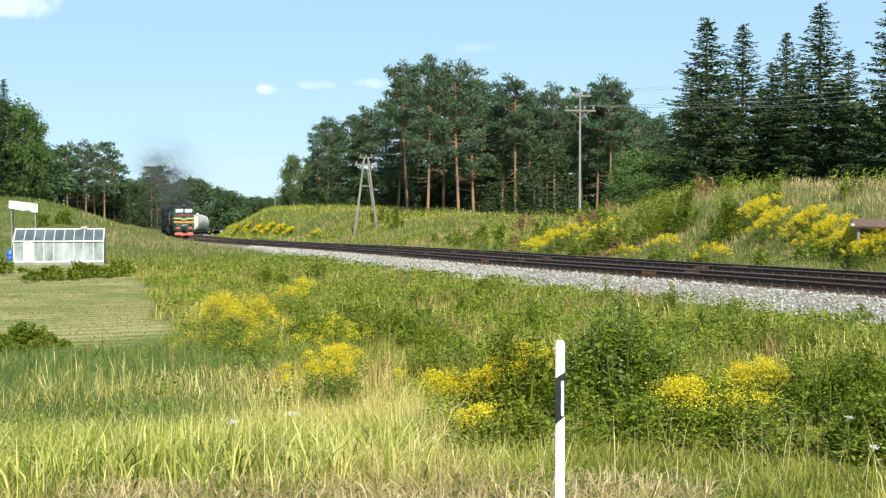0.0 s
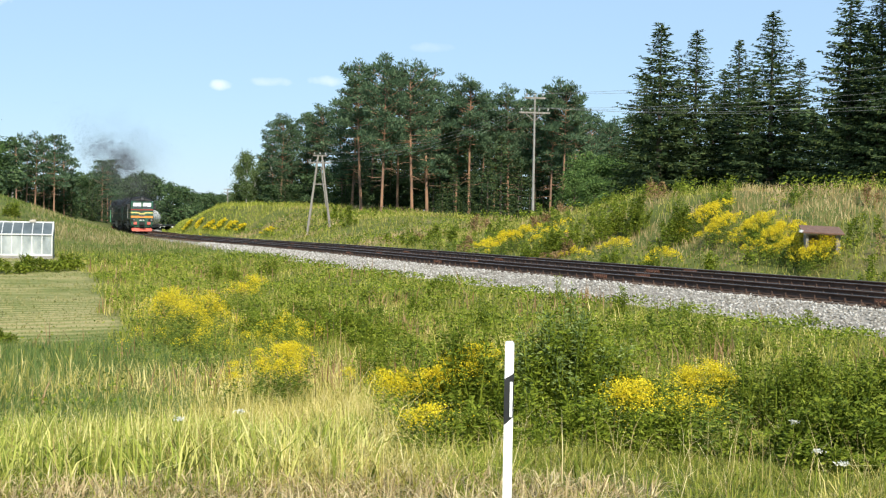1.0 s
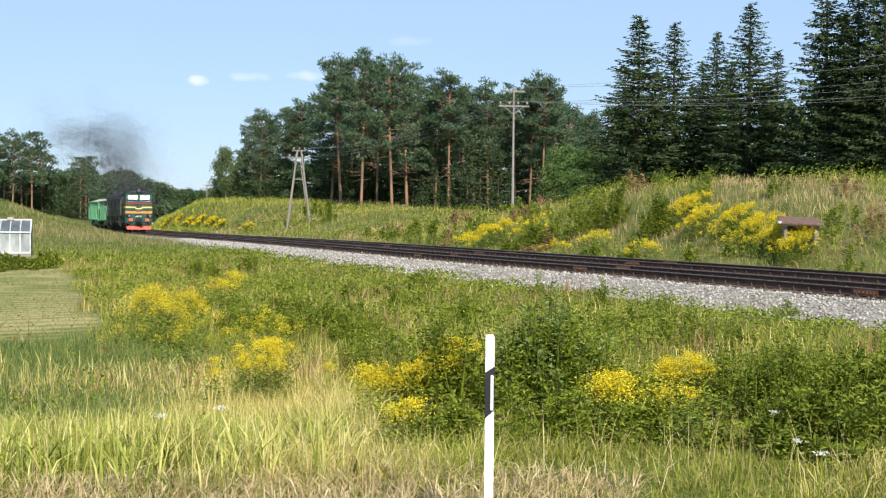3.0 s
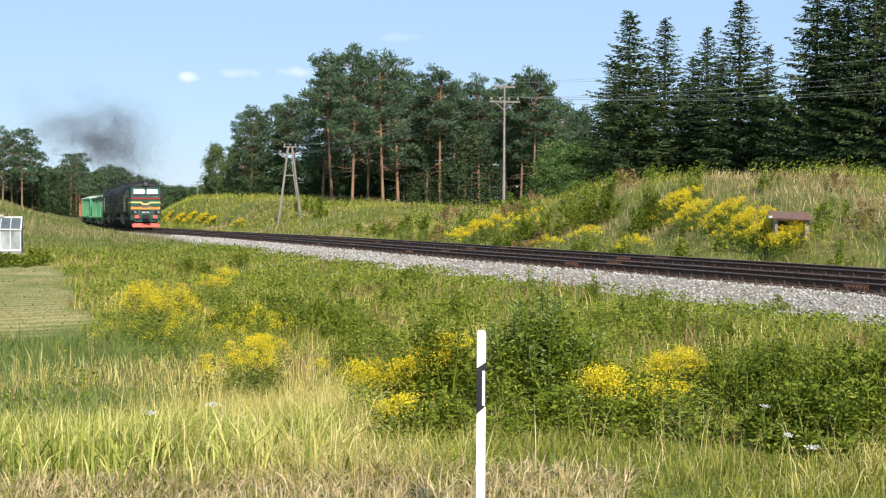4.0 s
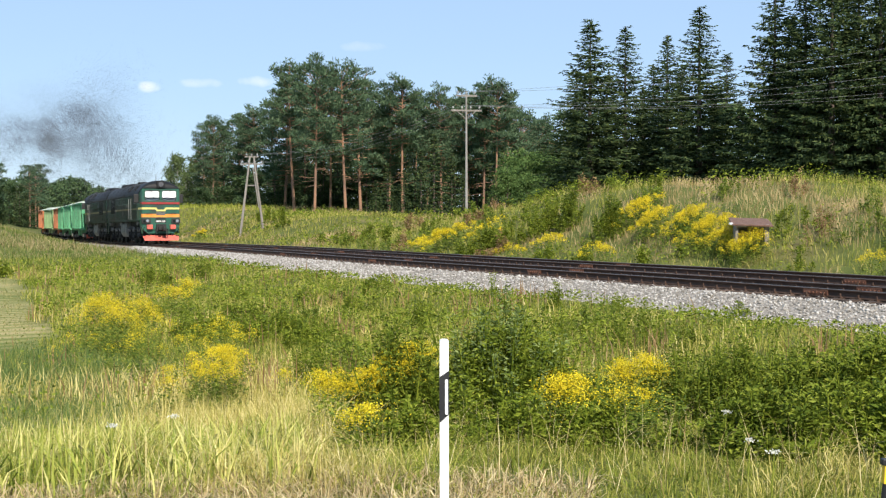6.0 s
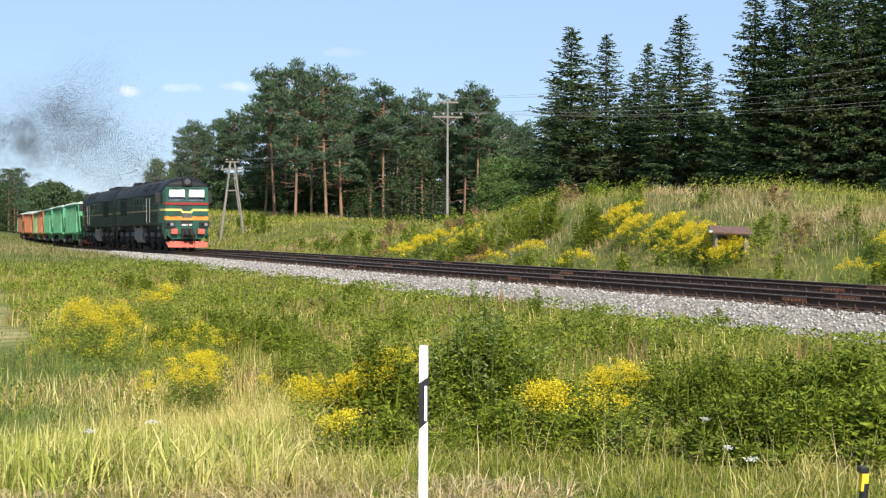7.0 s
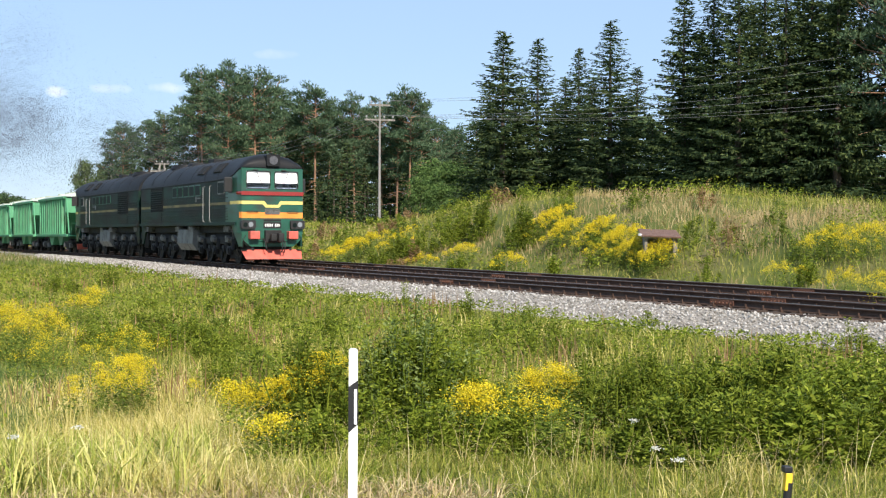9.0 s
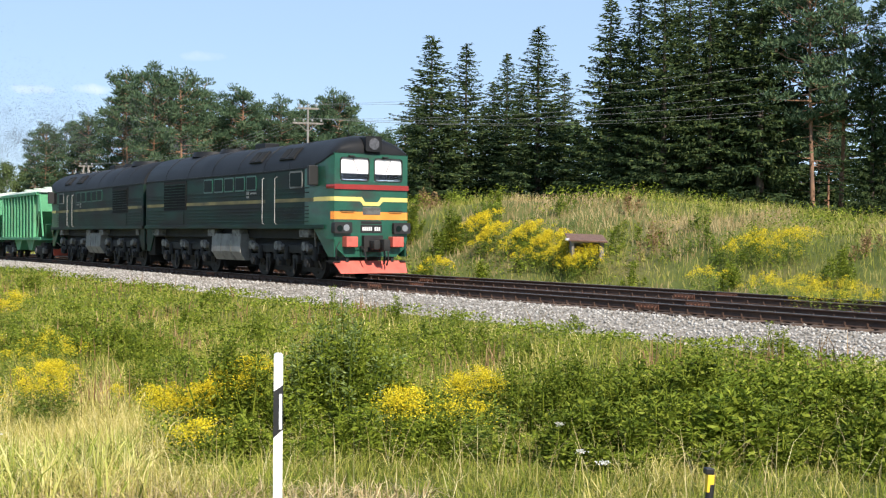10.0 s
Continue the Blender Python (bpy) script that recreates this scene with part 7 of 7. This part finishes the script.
    # scattered weeds that break up both banks
    for i in range(46):
        r, a = 14.5 + 26 * rng.random() ** 1.3, math.radians(rng.uniform(-9, 36))
        x0, y0 = r * math.sin(a), r * math.cos(a)
        if not -30 < float(off_track(x0, y0)) < -4.2:
            continue
        m = (M_WEED, M_LIME, M_DARK, M_WEED)[i % 4]
        shrub(0, 0, rng.uniform(0.5, 1.1), rng.uniform(0.55, 1.05), 420, m, low, 100 + i, 0.07, at=(x0, y0), name="weed_clump")
    for i in range(60):
        y0 = rng.uniform(30, 95)
        s0 = rng.uniform(8.6, 18)
        x0 = float(np.interp(y0, LINE[:, 1], LINE[:, 0])) + s0 * 1.05
        m = (M_WEED, M_LIME, M_DARK, M_BROWN, M_LIME)[i % 5]
        shrub(0, 0, rng.uniform(0.7, 1.5), rng.uniform(0.6, 1.5), 330, m, "tall weeds on the mound beyond the track", 200 + i, 0.08, at=(x0, y0), name="weed_clump")
    # garden plants by the greenhouse, in the field, and on the hill
    for i, (px, py, w, h, n, m) in enumerate([(100, 470, 1.8, 0.7, 1500, M_DARK), (150, 462, 1.6, 0.8, 1500, M_DARK), (205, 460, 1.2, 0.8, 1100, M_WEED), (40, 572, 0.85, 0.65, 1500, M_DARK), (70, 580, 0.5, 0.5, 700, M_DARK),
                                              (10, 600, 0.6, 0.5, 800, M_DARK), (115, 368, 0.9, 1.5, 900, M_DARK), (78, 376, 0.8, 1.2, 700, M_WEED), (5, 460, 1.0, 0.7, 700, M_WEED)]):
        shrub(px, py, w, h, n, m, "dark green leafy garden plants", 40 + i, 0.09, name="garden_plant")
    # bushes beyond the railway
    for i, (px, py, w, h, n, m) in enumerate([(1215, 330, 0.8, 2.3, 1500, M_DARK), (1285, 335, 0.95, 2.6, 1900, M_DARK), (1060, 395, 1.1, 1.8, 1000, M_WEED), (1100, 385, 1.0, 1.8, 1000, M_WEED), (1240, 425, 0.6, 1.4, 600, M_DARK),
                                              (1345, 435, 0.5, 1.1, 400, M_WEED), (1150, 370, 1.2, 1.6, 900, M_WEED), (1180, 350, 1.0, 1.8, 900, M_WEED), (680, 362, 2.0, 1.8, 700, M_WEED), (700, 370, 1.5, 1.6, 500, M_DARK),
                                              (1835, 418, 0.4, 1.5, 520, M_WEED), (1020, 420, 1.0, 1.4, 700, M_DARK), (2060, 400, 1.2, 1.6, 900, M_WEED), (1640, 440, 0.5, 1.1, 300, M_WEED), (1620, 360, 1.2, 1.4, 600, M_WEED)]):
        shrub(px, py, w, h, n, m, "leafy green bush on the mound beyond the track", 60 + i, 0.085)
    # a few white umbels
    for i, (px, py) in enumerate([(1590, 815), (1545, 800), (405, 690), (510, 720), (1500, 800), (1860, 500), (590, 470)]):
        x0, y0 = polar(az_of(px), 7.0 + 0.5 * i if py > 600 else 24.0)
        z0 = float(ground_z(x0, y0))
        t = thing("white_umbel", "tall white flowering umbel above the grass", "wildflower", "white umbels")
        t.matrix_basis = Matrix.Translation((x0, y0, z0))
        part("stem", tube(bmesh.new(), [(0, 0, 0), (0.02, 0, 0.34)], [0.005, 0.003], 5), M_FRESH, t)
        g = np.random.default_rng(i)
        c = g.normal(0, 0.016, (60, 3)) * np.array([1, 1, 0.3]) + np.array([0.02, 0, 0.345])
        V, F = sprays(c, g.normal(size=(60, 3)), np.full(60, 0.012), np.full(60, 0.010), g)
        tagged(part("flower_head", mesh_np("flower_head", V, [F], M_PALE), None, t), kind="stuff")


build_plants()

# ---- smoke ----
M_SMOKE = bpy.data.materials.new("diesel_smoke")
M_SMOKE.use_nodes = True


def smoke_material():
    nt = M_SMOKE.node_tree
    b = nt.nodes["Principled BSDF"]
    b.inputs["Base Color"].default_value, b.inputs["Roughness"].default_value = (0.085, 0.088, 0.098, 1), 1.0
    b.inputs["Specular IOR Level"].default_value = 0.0


smoke_material()


def puff_mesh(seed, n, radius, speck):
    """A loose cloud of tiny soot flecks, thinning outwards."""
    rng = np.random.default_rng(seed)
    c = rng.normal(0, radius * 0.5, (n, 3)) * np.array([1, 1, 0.8])
    V, F = sprays(c, rng.normal(size=(n, 3)), rng.uniform(0.7, 1.4, n) * speck, rng.uniform(0.7, 1.4, n) * speck, rng)
    return mesh_np("smoke_puff", V, [F], M_SMOKE)


PUFFS = []


def build_smoke():
    rng = np.random.default_rng(9)
    plume = thing("smoke_plume", "thin dark diesel exhaust smoke drifting above the locomotive", "smoke")
    small = [puff_mesh(s, 420, 0.75, 0.030) for s in (1, 2, 3)]
    middle = [puff_mesh(s, 1500, 2.1, 0.036) for s in (4, 5, 6)]
    large = [puff_mesh(s, 2900, 4.0, 0.038) for s in (7, 8, 9)]
    thick_middle = [puff_mesh(s, 1500, 2.1, 0.046) for s in (14, 15, 16)]
    thick_large = [puff_mesh(s, 2300, 4.2, 0.048) for s in (17, 18, 19)]
    times = np.arange(0, 10.01, 0.25)
    for stack, strength in ((LOCO_L * 0.5 - 0.7, 1.0), (LOCO_L * 1.5 + 0.7, 0.8)):
        gap = 1.0 if stack < LOCO_L else 1.5
        for te in np.concatenate([np.arange(-3.0, 3.0, 0.24 * gap), np.arange(3.0, 10.0, 0.36 * gap)]):
            te = te + rng.uniform(-0.1, 0.1)
            calm = 1 - 0.66 * float(step(4.5, 8.0, te))
            # three pieces leave the stack together and part from one another
            for kind, drift, rise in ((small, 0.9, 0.9), (middle, 1.2, 1.15), (large, 1.4, 1.3)):
                if (kind is large and (te > 7.0 or rng.random() > 0.75 * strength)) or (kind is middle and te > 8.6):
                    continue
                p, _ = on_line(front_arc(te) + stack)
                wander = rng.normal(0, 1, 3)
                rows = []
                for t in times:
                    age = t - te
                    if age <= 0:
                        q, _ = on_line(front_arc(t) + stack)
                        place = (q[0], q[1], 3.0)
                    else:
                        up = 4.5 + rise * calm * 7.5 * (1 - math.exp(-age / 1.7)) + 0.2 * age
                        go = (1 - math.exp(-age / 1.4)) * (1 + 0.22 * age)
                        place = (p[0] - 0.45 * age + wander[0] * drift * go * 1.6 + 1.8 * (1 - math.exp(-age / 0.5)) * 0.35, p[1] - 3.5 * (1 - math.exp(-age / 0.5)) * 0.6 + wander[1] * drift * go * 1.6,
                                 up + wander[2] * drift * calm * go * 0.9)
                    rows.append((float(t), Matrix.Translation(place) @ Matrix.Rotation(0.12 * max(age, 0) * wander[0], 4, "Z")))
                if all(r[1].translation.z < 3.5 for r in rows):
                    continue
                early = te < 4.2
                shapes = thick_middle if early and kind is middle else thick_large if early and kind is large else kind
                ob = new("smoke_puff", shapes[int(rng.integers(3))])
                ob.parent = plume
                tagged(ob, kind="stuff")
                PUFFS.append((ob, rows))


build_smoke()


# ---- what moves ----


def rail_pose(s, wheelbase, flip=False):
    """Pose of a vehicle whose middle is at arc s, x pointing to the train's front."""
    a, _ = on_line(s - wheelbase / 2)
    b, _ = on_line(s + wheelbase / 2)
    d, c = a - b, (a + b) / 2
    za, zb = float(grade(a[1])), float(grade(b[1]))
    pitch = math.atan2(za - zb, math.hypot(*d)) * (1 if flip else -1)
    return Matrix.Translation((c[0], c[1], (za + zb) / 2)) @ Matrix.Rotation(math.atan2(d[1], d[0]) + (math.pi if flip else 0), 4, "Z") @ Matrix.Rotation(pitch, 4, "Y")


def drive(vehicle, offset, wheelbase, flip=False, spin=True):
    walk(vehicle, [(t, rail_pose(front_arc(t) + offset, wheelbase, flip)) for t in np.arange(0, 10.01, 0.25)])
    if not spin:
        return
    for ws in [c for c in vehicle.children if c.name.startswith("wheelset")]:
        at, r = ws.location.copy(), ws.location.z
        way = -1 if flip else 1
        rows = []
        for f in range(0, 301):
            t = f / FPS
            rows.append((t, Matrix.Translation(at) @ Matrix.Rotation(way * SPEED * t / r, 4, "Y")))
        walk(ws, rows)


def motions():
    drive(LOCO, 8.65, 8.7)
    drive(LOCO_2, LOCO_L + 8.65, 8.7, flip=True)
    for i, w in enumerate(WAGONS):
        drive(w, 2 * LOCO_L + 0.9 + WAGON_L * (i + 0.5), 7.8, spin=i < 6)
    for puff, rows in PUFFS:
        walk(puff, rows)


motions()
